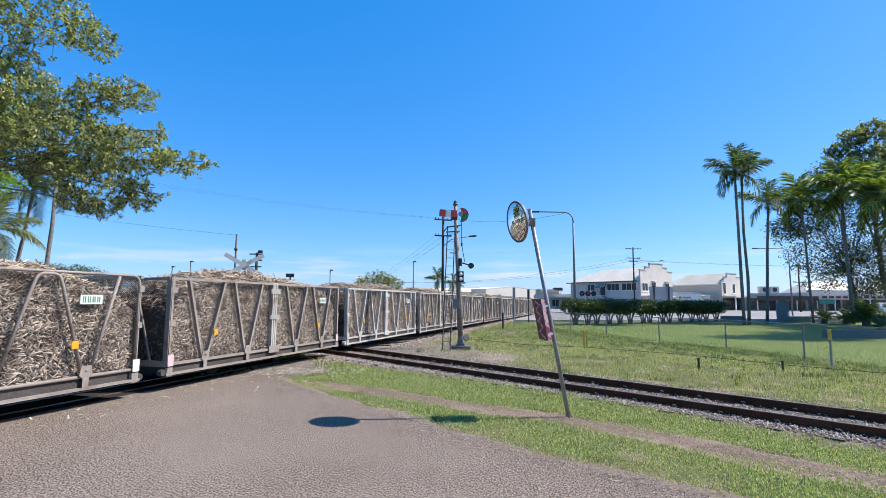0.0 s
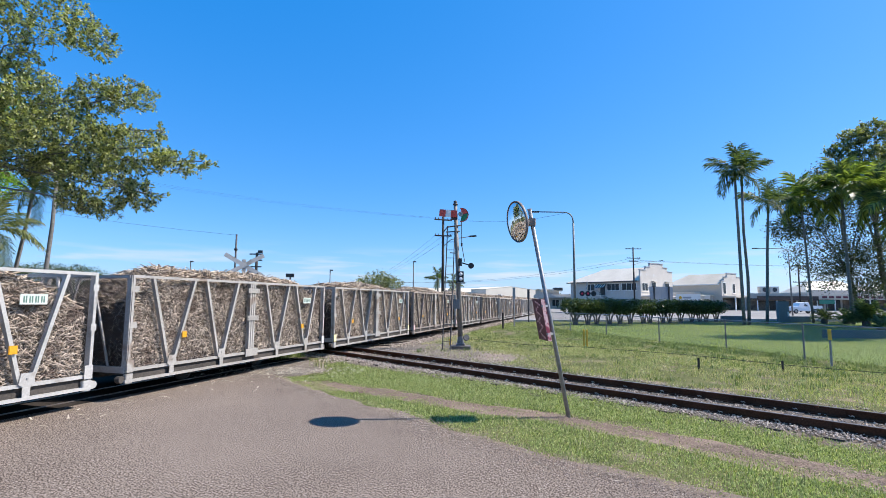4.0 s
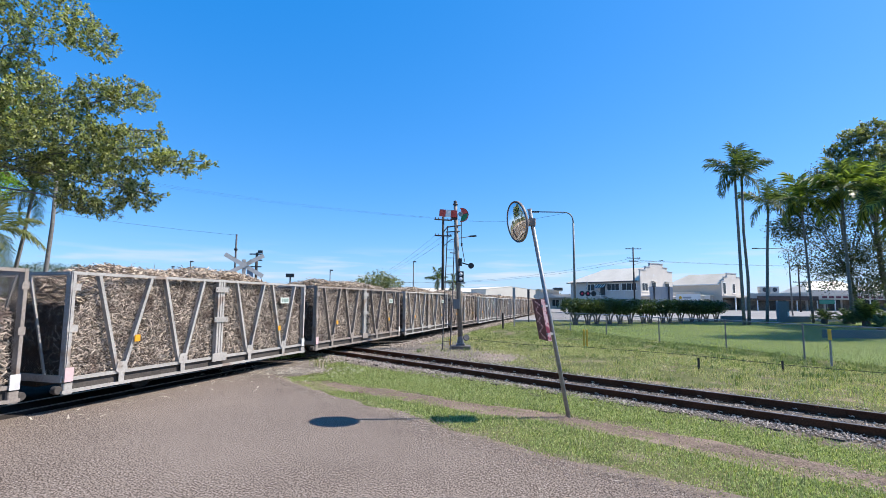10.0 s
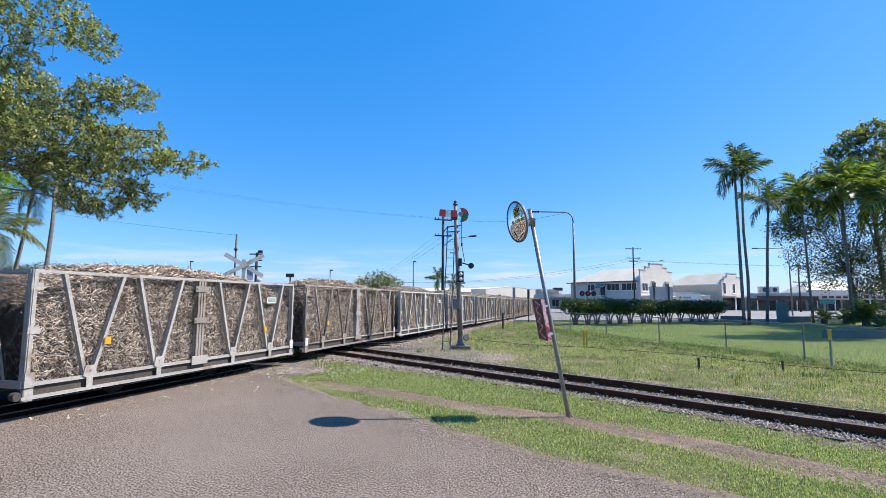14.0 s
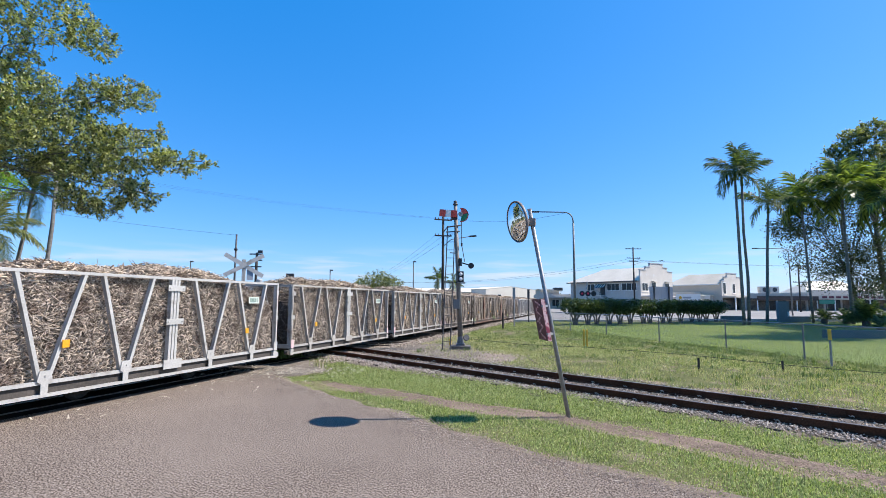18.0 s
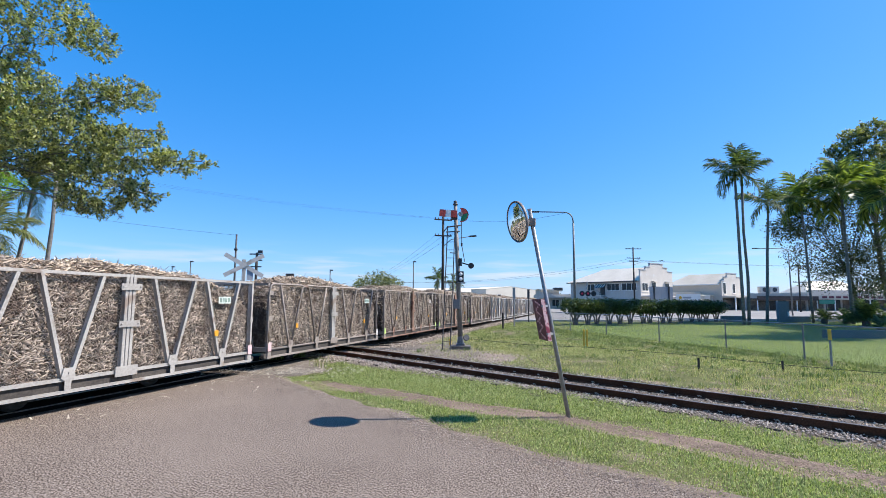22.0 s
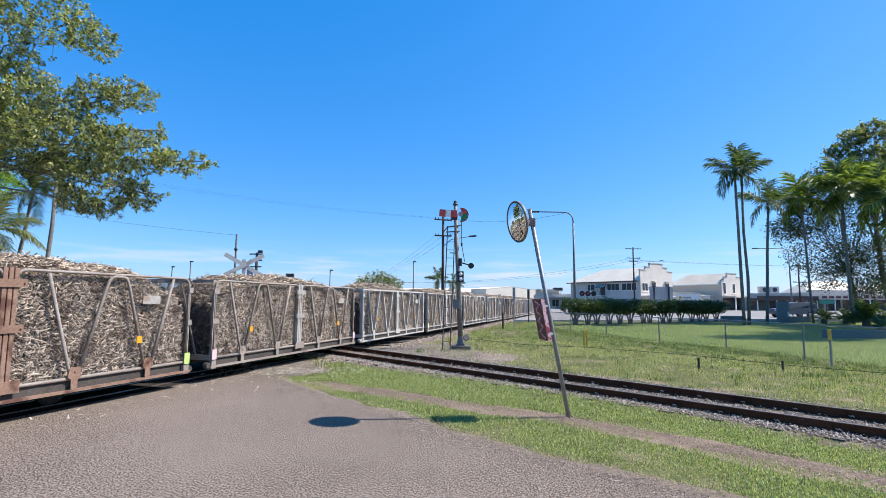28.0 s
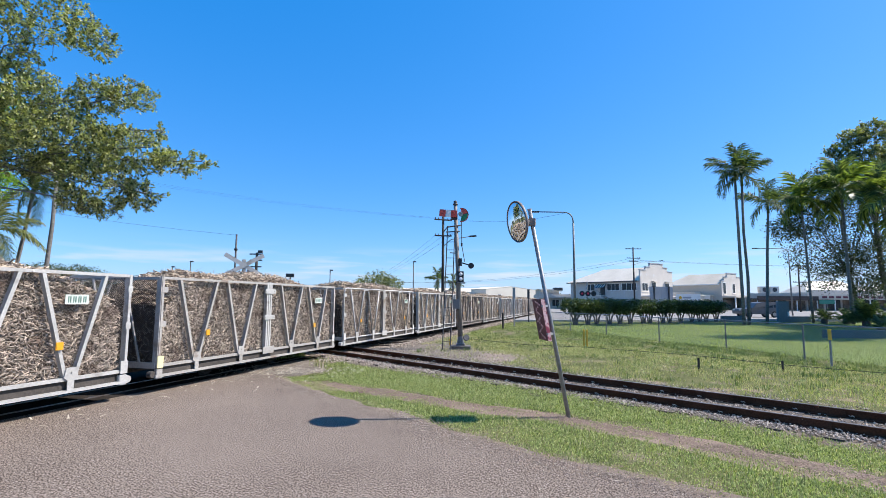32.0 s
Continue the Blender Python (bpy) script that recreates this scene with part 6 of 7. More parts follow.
# ---- palms ----
def frond_mesh(length, droop, leaf_len, n, mat_, seed, name="frond", wide=0.047):
    """A feather leaf: an arched stalk with rows of narrow leaflets."""
    r = np.random.RandomState(seed)
    g = Geo()

    def at(t):
        return Vector((length * t * (1 - 0.28 * droop * t), 0, length * (0.25 * t - droop * t * t)))

    g.tube([at(t) for t in (0, 0.2, 0.4, 0.6, 0.8, 1.0)], 0.035, 5, 0.008)
    for i in range(n):
        t = 0.14 + 0.86 * i / n
        p = at(t)
        d = (at(min(1, t + 0.03)) - at(t - 0.03)).normalized()
        for s in (-1, 1):
            ll = leaf_len * (0.55 + 0.75 * math.sin(math.pi * min(1, t * 0.85 + 0.1))) * r.uniform(0.8, 1.1)
            out = (d * r.uniform(0.5, 0.9) + Vector((0, s, 0)) * r.uniform(0.7, 1.0) + Vector((0, 0, r.uniform(-0.6, 0.3)))).normalized()
            m_ = p + out * ll * 0.5
            e = p + out * ll + Vector((0, 0, -ll * r.uniform(0.2, 0.5)))
            w = d * (wide * leaf_len / 0.7)
            g.add([p - w * 0.6, p + w * 0.6, m_ + w, m_ - w, e], [(0, 1, 2, 3), (3, 2, 4)])
    return g.mesh(name, mat_)


FRONDS = {"dark": [frond_mesh(2.8, d, 0.8, 30, PALM_LEAF, 30 + i, wide=0.044) for i, d in enumerate((0.3, 0.5, 0.75))],
          "light": [frond_mesh(2.9, d, 0.95, 30, PALM_LEAF_LIGHT, 40 + i, wide=0.058) for i, d in enumerate((0.3, 0.55, 0.8))],
          "coco": [frond_mesh(3.4, d, 0.85, 46, COCO_LEAF, 50 + i, wide=0.03) for i, d in enumerate((0.3, 0.6, 0.95))]}
CYCAD_FROND = frond_mesh(2.7, 0.3, 0.7, 26, PALM_LEAF, 60, wide=0.04)
SWAY = []


def palm(label, base, top, kind, n, r0, seed, scale=1.0, shaft=True, name="palm_tree", low=-26):
    """A slender trunk, a green crown shaft and arching fronds."""
    t = thing(name, label, "palm", at=pose(*base), group="palms")
    o, e = Vector(base), Vector(top)
    d = e - o
    r = random.Random(seed)
    pts = [Vector((0, 0, -0.2)), d * 0.33 + Vector((r.uniform(-0.1, 0.1), 0, 0)), d * 0.66 + Vector((r.uniform(-0.1, 0.1), 0, 0)), d]
    part("trunk", Geo().tube(pts, r0, 10, r0 * 0.72), PALM_BARK, t, "", True)
    if shaft:
        crown = part("crown_shaft", Geo().tube([(0, 0, -0.1), (0, 0, 0.8)], r0 * 0.95, 10, r0 * 0.55), PALM_LEAF_LIGHT if kind == "light" else PALM_LEAF, t, "smooth green crown shaft", True, at=Matrix.Translation(d))
    else:
        crown = part("crown_heart", Geo().lathe([(r0 * 0.7, -0.15), (r0 * 1.2, 0.0), (r0 * 0.9, 0.2), (0.03, 0.4)], 10), PALM_BARK, t, "fibrous heart of the crown", True, at=Matrix.Translation(d))
    SWAY.append((crown, d.copy(), seed))
    c = Vector((0, 0, 0.75 if shaft else 0.0))
    for i in range(n):
        az = i * 360 / n * 1.0 + r.uniform(-14, 14) + (i % 2) * 30
        el = (80, 24, 8, 32, low * 0.7, 15)[i % 6] + r.uniform(-8, 8)
        me = FRONDS[kind][0 if el > 12 else (1 if el > -12 else 2)]
        m = Matrix.Translation(c) @ pose(0, 0, 0, 0, -el, az) @ Matrix.Scale(scale * r.uniform(0.85, 1.1), 4)
        part("frond", me, None, crown, at=m)
    return t


palm("tall slender palm with arching feathery fronds", (22.6, 37.6, 0), (22.5, 37.6, 11.1), "dark", 12, 0.125, 61, 0.88)
palm("tall slender palm leaning beside its twin", (23.0, 37.65, 0), (23.05, 37.65, 10.7), "dark", 11, 0.12, 62, 0.84)
palm("tall palm with dark hanging fronds", (25.8, 39.9, 0), (26.5, 40.0, 9.0), "dark", 12, 0.125, 63, 0.88)
palm("thin palm under the grove's foliage", (31.05, 42, 0), (30.7, 42, 9.6), "light", 12, 0.11, 64, 1.0)
palm("stout palm with broad light-green fronds", (32.75, 40, 0), (32.6, 40, 10.2), "light", 14, 0.14, 65, 1.05)
palm("palm with broad dark fronds in the grove", (38.8, 42.5, 0), (38.3, 42.5, 10.8), "dark", 13, 0.14, 66, 1.15)
palm("shorter palm with light-green fronds in the grove", (34.8, 36, 0), (34.0, 36, 8.4), "light", 13, 0.13, 67, 1.1)
palm("palm in the grove with hanging dark fronds", (37.0, 40, 0), (35.4, 39.6, 9.6), "light", 13, 0.11, 68, 1.1)
palm("palm with dark fronds at the grove's edge", (37.6, 39, 0), (37.4, 39, 6.4), "dark", 13, 0.14, 69, 1.1)
palm("coconut palm with hanging fronds behind the train", (-24.5, 28, 0), (-23.5, 28, 7.6), "coco", 16, 0.12, 71, 0.6, False, low=-40)
palm("coconut palm with a curved grey trunk behind the train", (-22.35, 28, 0), (-22.2, 28, 8.7), "coco", 15, 0.13, 72, 0.6, False, low=-40)
palm("young coconut palm with long drooping fronds", (-24.4, 26, 0), (-23.7, 26, 5.2), "coco", 18, 0.17, 73, 0.72, False, low=-40)
palm("small far palm behind the train", (-0.7, 70, 0), (-0.7, 70, 4.6), "dark", 13, 0.16, 74, 0.65, False)
palm("small far palm behind the train", (1.6, 76, 0), (1.6, 76, 4.2), "dark", 12, 0.16, 75, 0.6, False)


def rosette(label, base, n, length, seed, mat_=None):
    """A spiky low plant: stiff leaves from one point."""
    t = thing("cycad", label, "plant", at=pose(*base))
    r = random.Random(seed)
    for i in range(n):
        m = Matrix.Translation((0, 0, 0.35)) @ pose(0, 0, 0, 0, -r.choice((70, 45, 25, 8)) + r.uniform(-8, 8), i * 137.5) @ Matrix.Scale(length / 2.7 * r.uniform(0.8, 1.1), 4)
        part("frond", CYCAD_FROND, None, t, at=m)
    part("stem", Geo().lathe([(0.22, -0.1), (0.26, 0.15), (0.2, 0.4)], 10), DARK_BARK, t)
    return t


rosette("dark spiky cycad clump on the lawn", (30.4, 36, 0), 40, 1.7, 81)
rosette("dark spiky cycad clump beside the palms", (31.9, 35.2, 0), 34, 1.5, 82)
rosette("low dark cycad on the lawn edge", (31.2, 41, 0), 26, 1.0, 83)
rosette("low dark cycad on the lawn edge", (33.0, 41, 0), 26, 1.0, 84)
rosette("small green plant before the low wall", (23.6, 27.0, 0), 18, 0.8, 85)

# ---- hedge of small clipped trees ----
HA, HB = Vector((9.2, 35.6, 0)), Vector((23.7, 43.0, 0))
r = np.random.RandomState(91)
for i in range(15):
    c = HA.lerp(HB, (i + 0.3) / 14.6) + Vector((r.normal(0, 0.12), r.normal(0, 0.12), 0))
    t = thing("hedge_tree", "small clipped hedge tree with glossy green leaves", "hedge", at=pose(*c), group="hedge along the lawn")
    for k in range(3):
        dx = (k - 1) * 0.22
        part("stem", Geo().tube([(dx * 0.4, 0, -0.05), (dx * 0.7, 0.03, 0.4), (dx * 1.6, 0, 0.95)], 0.07, 6, 0.05), DARK_BARK, t)
    lob = [(-0.42, 0, 1.30, 0.66, 0.6, 0.52), (0.42, 0, 1.28, 0.66, 0.6, 0.52), (0, -0.1, 1.42, 0.6, 0.55, 0.42), (0, 0, 0.98, 0.65, 0.5, 0.28)]
    v, f, C = leaf_cloud(lob, 2600, 0.16, 0.12, r)
    v[:, 2] = np.minimum(v[:, 2], 1.92 + 0.06 * np.sin(v[:, 0] * 5 + i))
    part("crown", tri_mesh("crown", v, f, LEAF_HEDGE), LEAF_HEDGE, t, "clipped glossy foliage")

# ---- crossing lights, boards and low walls ----
cl = thing("crossing_lights", "railway crossing flashing lights, red lamps lit, on a post", "crossing signal", at=pose(11.0, 38, 0.06))
part("post", Geo().tube([(0, 0, -0.1), (0, 0, 3.1)], 0.05, 8), POLE_STEEL, cl)
part("crossarm", Geo().beam((-0.5, -0.05, 2.2), (0.5, -0.05, 2.2), 0.05, 0.06), POLE_STEEL, cl)
for x, lit in ((-0.42, True), (0.02, True), (0.46, False)):
    disc = part("lamp_target", Geo().lathe([(0.20, 0), (0.20, 0.03)], 20, Matrix.Translation((x, -0.1, 2.2)) @ pose(0, 0, 0, 90, 0, 0)), BLACK, cl, "round black target")
    part("lamp", Geo().lathe([(0.07, 0.03), (0.07, 0.05), (0.04, 0.06)], 16, Matrix.Translation((x, -0.1, 2.2)) @ pose(0, 0, 0, 90, 0, 0)), RED_LAMP if lit else GLASS_DARK, disc, "red lamp" if lit else "unlit lamp")
part("bell_board", Geo().box(-0.35, 0.75, -0.06, -0.03, 1.62, 1.76), SIGN_GREY, cl)
part("crossbuck_board", Geo().beam((-0.10, -0.06, 2.55), (0.08, -0.06, 2.95), 0.02, 0.07), SIGN_GREY, cl)

bb = thing("notice_board", "grey back of a large board on two posts", "sign", at=pose(26.3, 60, 0, 0, 0, 8))
for x in (-0.95, 0.95):
    part("post", Geo().box(x - 0.07, x + 0.07, -0.12, 0.0, -0.1, 3.55, 0.01), DARK_STEEL, bb)
for i in range(4):
    part("panel", Geo().box(-1.5 + i * 0.75, -0.755 + i * 0.75, 0.0, 0.06, 1.5, 3.5, 0.005), SIGN_GREY, bb)
ws = thing("street_sign_board", "white sign board with a small yellow mark and grey lettering bars", "sign", at=pose(30.5, 62, 0))
part("board", Geo().box(-1.5, 1.5, 0, 0.08, 1.75, 2.65, 0.01), WHITE_PAINT, ws)
part("yellow_mark", Geo().lathe([(0.2, 0), (0.2, 0.01)], 14, Matrix.Translation((-1.0, 0, 2.22)) @ pose(0, 0, 0, 90, 0, 0)), YELLOW_PAINT, ws)
part("lettering_bar", Geo().box(-0.7, 0.35, -0.012, -0.002, 2.12, 2.34), SIGN_GREY, ws)
for x in (-1.2, 1.2):
    part("post", Geo().box(x - 0.06, x + 0.06, 0.08, 0.18, -0.1, 2.4), POLE_STEEL, ws)
ps = thing("park_sign", "upright slate-blue panel with low wing walls on the lawn", "monument sign", at=pose(29.2, 43, 0))
part("panel", Geo().box(-0.48, 0.48, -0.14, 0.14, -0.05, 1.78, 0.02), SLATE, ps)
part("wing_wall", Geo().box(0.5, 2.35, -0.12, 0.12, -0.05, 0.50, 0.02), SLATE, ps)
part("small_plate", Geo().box(0.30, 0.42, -0.16, -0.142, 0.5, 0.9), WHITE_PAINT, ps)
thing("low_wall", "low slate-blue garden wall on the lawn", "wall", at=pose(25.1, 43.4, 0), geo=Geo().box(-1.0, 0.8, -0.12, 0.12, -0.05, 0.50, 0.02), mat=SLATE)
thing("low_wall", "long low teal garden wall on the lawn", "wall", at=pose(21.4, 23.8, 0, 0, 0, -4), geo=Geo().box(-3.2, 5.0, -0.15, 0.15, -0.05, 0.36, 0.03), mat=TEAL_WALL)


# ---- buildings ----
def window(parent, x, z, w, h, y, axis, mullions=1, mat_=None, sill=True):
    """A framed window on a wall whose outside is y (axis x: the wall runs along x) or x (axis y)."""
    def bx(a0, a1, d0, d1, z0, z1):
        return Geo().box(a0, a1, y - d1, y - d0, z0, z1) if axis == "x" else Geo().box(y - d1, y - d0, a0, a1, z0, z1)
    wn_ = part("window", bx(x, x + w, -0.12, 0.02, z, z + h), GLASS_DARK, parent, "dark glass window")
    for a0, a1, z0, z1 in ((x - 0.08, x, z - 0.08, z + h + 0.08), (x + w, x + w + 0.08, z - 0.08, z + h + 0.08), (x, x + w, z - 0.08, z), (x, x + w, z + h, z + h + 0.08)):
        part("frame", bx(a0, a1, -0.05, 0.06, z0, z1), WHITE_PAINT, wn_)
    for i in range(1, mullions + 1):
        c = x + w * i / (mullions + 1)
        part("mullion", bx(c - 0.04, c + 0.04, -0.05, 0.05, z, z + h), WHITE_PAINT, wn_)
    if sill:
        part("sill", bx(x - 0.15, x + w + 0.15, -0.02, 0.14, z - 0.2, z - 0.08), WALL_GREY, wn_)
    return wn_


b1 = thing("two_storey_building", "white two-storey hotel building with a stepped parapet and pale roof", "building", at=pose(39.7, 100, 0, 0, 0, 35))
W1, W2, EV = 11.6, 17.9, 5.95
part("wall", Geo().box(0, W1, 0.3, W2, -0.1, EV), WALL_WHITE, b1, "white rendered wall")
steps = [(0, 0.16, 8.1), (0.16, 0.29, 8.75), (0.29, 0.70, 9.55), (0.70, 0.84, 8.8), (0.84, 1.0, 8.0)]
for f0, f1, z in steps:
    pp = part("parapet", Geo().box(W1 * f0, W1 * f1, 0, 0.3, -0.1, z), WALL_WHITE, b1, "stepped white front wall")
    part("coping", Geo().box(W1 * f0 - 0.06, W1 * f1 + 0.06, -0.1, 0.36, z, z + 0.16), SIGN_GREY, pp)
e, rz = 0.6, 9.0
ridge0, ridge1 = (W1 / 2, 0.3, rz), (W1 / 2, W2 - 5.0, rz)
roof = Geo().add([(-e, 0.3, EV), (W1 + e, 0.3, EV), (W1 + e, W2 + e, EV), (-e, W2 + e, EV), ridge0, ridge1], [(0, 4, 5, 3), (1, 2, 5, 4), (3, 5, 2), (0, 1, 4), (3, 2, 1, 0)])
part("roof", roof, ROOF_WHITE, b1, "pale sheet-metal hip roof")
part("gutter", Geo().box(-e - 0.12, -e + 0.02, 0.3, W2 + e, EV - 0.2, EV + 0.03), DARK_STEEL, b1)
# board in near-black paint that draws the shade line under the eave
part("fascia_board", Geo().box(-e + 0.02, 0.0, 0.35, W2 + e, EV - 0.16, EV - 0.02), DARK_STEEL, b1, "dark eave board, the eave's shade put into its colour")
for y0, w, mul in ((0.9, 3.4, 2), (5.0, 2.9, 2), (11.2, 2.2, 1)):
    window(b1, y0, 4.1, w, 1.35, 0.0, "y", mul)
part("door", Geo().box(-0.03, 0.1, 8.5, 9.7, 3.1, 5.1), GLASS_DARK, b1, "dark doorway")
aw = part("awning", Geo().add([(-0.02, 8.1, 5.5), (-0.02, 10.6, 5.5), (-1.1, 10.6, 4.7), (-1.1, 8.1, 4.7), (-0.02, 8.1, 5.42), (-0.02, 10.6, 5.42), (-1.1, 10.6, 4.62), (-1.1, 8.1, 4.62)], [(0, 1, 2, 3), (7, 6, 5, 4), (0, 3, 7, 4), (1, 5, 6, 2), (3, 2, 6, 7)]), DARK_STEEL, b1, "dark striped awning")
for i in range(4):
    y0 = 8.25 + i * 0.62
    part("stripe", Geo().add([(-0.02, y0, 5.515), (-0.02, y0 + 0.28, 5.515), (-1.11, y0 + 0.28, 4.715), (-1.11, y0, 4.715)], [(0, 1, 2, 3)]), WHITE_PAINT, aw)
stairs = part("stair", Geo().beam((-0.9, 9.4, 3.05), (-0.9, 4.3, 0.1), 1.0, 0.18), WALL_GREY, b1, "outside stair")
part("landing", Geo().box(-1.5, 0, 8.4, 10.6, 2.9, 3.08), WALL_GREY, b1)
part("handrail", Geo().beam((-1.4, 9.4, 4.0), (-1.4, 4.3, 1.05), 0.06, 0.06).beam((-1.4, 9.4, 4.0), (-1.4, 10.6, 4.0), 0.06, 0.06), DARK_STEEL, b1)
for i in range(9):
    part("baluster", Geo().box(-1.42, -1.38, 4.5 + i * 0.55, 4.54 + i * 0.55, 0.2 + 0.578 * i * 0.55, 1.1 + 0.578 * i * 0.55), DARK_STEEL, b1)
window(b1, 0.5, 3.95, 1.9, 1.5, 0.0, "x", 1)
window(b1, 3.9, 4.1, 1.4, 1.6, 0.0, "x", 0)
window(b1, 8.7, 4.1, 1.6, 1.5, 0.0, "x", 0)
for x in (3.7, 8.5):
    part("window_hood", Geo().box(x, x + 1.9, -0.7, 0, 5.8, 5.95), WALL_WHITE, b1)
part("lower_awning", Geo().box(-0.2, W1, -2.6, 0, 2.75, 2.95), WALL_GREY, b1, "flat street awning")

b2 = thing("shop_building", "cream two-storey shop building with stepped parapet and pale roof", "building", at=pose(61.0, 109, 0, 0, 0, 33))
W1, W2, EV = 8.6, 13.0, 5.7
part("wall", Geo().box(0, W1, 0.3, W2, -0.1, EV), WALL_CREAM, b2, "cream boarded wall")
for f0, f1, z in ((0, 0.13, 6.4), (0.13, 0.28, 7.2), (0.28, 0.75, 8.1), (0.75, 1.0, 7.3)):
    pp = part("parapet", Geo().box(W1 * f0, W1 * f1, 0, 0.3, -0.1, z), WALL_WHITE, b2, "stepped cream front wall")
    part("coping", Geo().box(W1 * f0 - 0.05, W1 * f1 + 0.05, -0.1, 0.36, z, z + 0.15), SIGN_GREY, pp)
rz = 8.2
part("roof", Geo().add([(-0.5, 0.3, EV), (W1 + 0.5, 0.3, EV), (W1 + 0.5, W2, EV), (-0.5, W2, EV), (W1 / 2, 0.3, rz), (W1 / 2, W2 - 3, rz)], [(0, 4, 5, 3), (1, 2, 5, 4), (3, 5, 2), (0, 1, 4), (3, 2, 1, 0)]), ROOF_CREAM, b2, "pale cream metal roof")
part("gutter", Geo().box(-0.62, -0.48, 0.3, W2, EV - 0.2, EV + 0.03), WHITE_PAINT, b2)
for z in (1.2, 1.9, 2.6, 3.3, 4.0, 4.7):
    part("weatherboard", Geo().box(-0.03, 0.0, 0.3, W2, z, z + 0.62), WALL_CREAM, b2)
window(b2, 0.55, 3.6, 1.1, 2.4, 0.0, "x", 0)
window(b2, 4.6, 3.8, 1.0, 2.0, 0.0, "x", 0)
part("shop_front", Geo().box(0.2, W1 - 0.2, -0.05, 0.1, 0.0, 2.6), SHADE_IN, b2, "dim shop front under the awning")
part("street_awning", Geo().box(-0.3, W1 + 0.3, -3.0, 0, 2.75, 3.05), WALL_CREAM, b2)
for x in (0.0, 4.2, 8.4):
    part("awning_post", Geo().box(x - 0.1, x + 0.1, -2.9, -2.7, 0, 2.75), WHITE_PAINT, b2)
part("low_wing", Geo().box(-9.0, -0.04, 2.0, 5.0, -0.1, 3.1), WALL_CREAM, b2, "low side building")
part("low_wing_roof", Geo().box(-9.3, -0.04, 1.7, 5.2, 3.1, 3.3), ROOF_WHITE, b2)


def shop(label, x, y, w, h, awn, awn_mat, wall_mat, roof_h, n_bays, fascia=None, turn=0.0):
    """A single-storey shop with a street awning on posts."""
    t = thing("shop", label, "shop", at=pose(x, y, 0, 0, 0, turn), group="shops along the street")
    part("wall", Geo().box(0, w, 0.2, 9, -0.1, h), wall_mat, t)
    bay = w / n_bays
    for i in range(n_bays):
        fr = part("shop_front", Geo().box(i * bay + 0.2, (i + 1) * bay - 0.2, 0.1, 0.25, 0.1, awn - 0.2), GLASS_DARK if i % 2 else SHADE_IN, t, "dim shop window")
        part("pier", Geo().box(i * bay - 0.2, i * bay + 0.2, 0.0, 0.3, -0.1, awn), wall_mat, t)
        part("awning_post", Geo().box(i * bay - 0.08, i * bay + 0.08, -3.0, -2.84, 0, awn), WHITE_PAINT, t)
    part("awning", Geo().box(-0.2, w + 0.2, -3.2, 0.0, awn, awn + 0.22), awn_mat, t)
    part("awning_fascia", Geo().box(-0.2, w + 0.2, -3.3, -3.2, awn - 0.15, awn + 0.75), awn_mat, t)
    if fascia:
        for i in range(9):
            part("lettering_bar", Geo().box(0.8 + i * (w - 1.6) / 9, 0.8 + (i + 0.7) * (w - 1.6) / 9, -3.33, -3.305, awn + 0.1, awn + 0.55), fascia, t)
    part("parapet", Geo().box(0, w, 0.0, 0.2, awn + 0.2, h + 0.5), wall_mat, t)
    if roof_h:
        part("roof", Geo().add([(0, 0.3, h), (w, 0.3, h), (w, 9, h), (0, 9, h), (w * 0.25, 4.6, roof_h), (w * 0.75, 4.6, roof_h)], [(0, 1, 5, 4), (1, 2, 5), (2, 3, 4, 5), (3, 0, 4), (3, 2, 1, 0)]), ROOF_WHITE, t, "pale metal roof")
    return t


shop("low shop with a dark brown street awning", 66.5, 108.5, 12.5, 3.2, 2.35, ROOF_BROWN, WALL_CREAM, 0, 3)
shop("low shop with a pale fascia and dull red lettering", 79.5, 109, 15, 4.0, 2.6, WALL_CREAM, WALL_WHITE, 6.6, 4, MAROON)
shop("low white shop with a street awning", 95.5, 110, 14, 3.8, 2.7, WALL_GREY, WALL_CREAM, 5.8, 4, None)
shop("low far shop behind the palms", 110, 111, 20, 4.2, 2.7, WALL_CREAM, WALL_WHITE, 6.0, 5, None)
shop("low shop behind the hedge", 44.0, 112, 14, 3.4, 2.5, WALL_GREY, WALL_CREAM, 0, 3)
ac = thing("air_conditioner", "two grey air-conditioning units on a shop roof", "air conditioner", at=pose(71.5, 109.5, 3.7))
for x in (-1.1, 1.1):
    u = part("unit", Geo().box(x - 1.0, x + 1.0, -0.5, 0.5, 0, 1.5, 0.05), WALL_GREY, ac)
    part("fan_grille", Geo().lathe([(0.5, 0), (0.5, 0.03)], 16, Matrix.Translation((x, -0.5, 0.8)) @ pose(0, 0, 0, 90, 0, 0)), DARK_STEEL, u)
gs = thing("street_name_board", "green direction board under the awning", "sign", at=pose(80.0, 104, 0))
part("board", Geo().box(-1.6, 1.6, 0, 0.06, 1.5, 2.3), mat("sign_green", (0.02, 0.16, 0.11), (0.03, 0.22, 0.15), 0.5, grain=10, patch=1, bump=0), gs, "green board")
part("post", Geo().box(-0.05, 0.05, 0.06, 0.12, -0.1, 1.9), POLE_STEEL, gs)

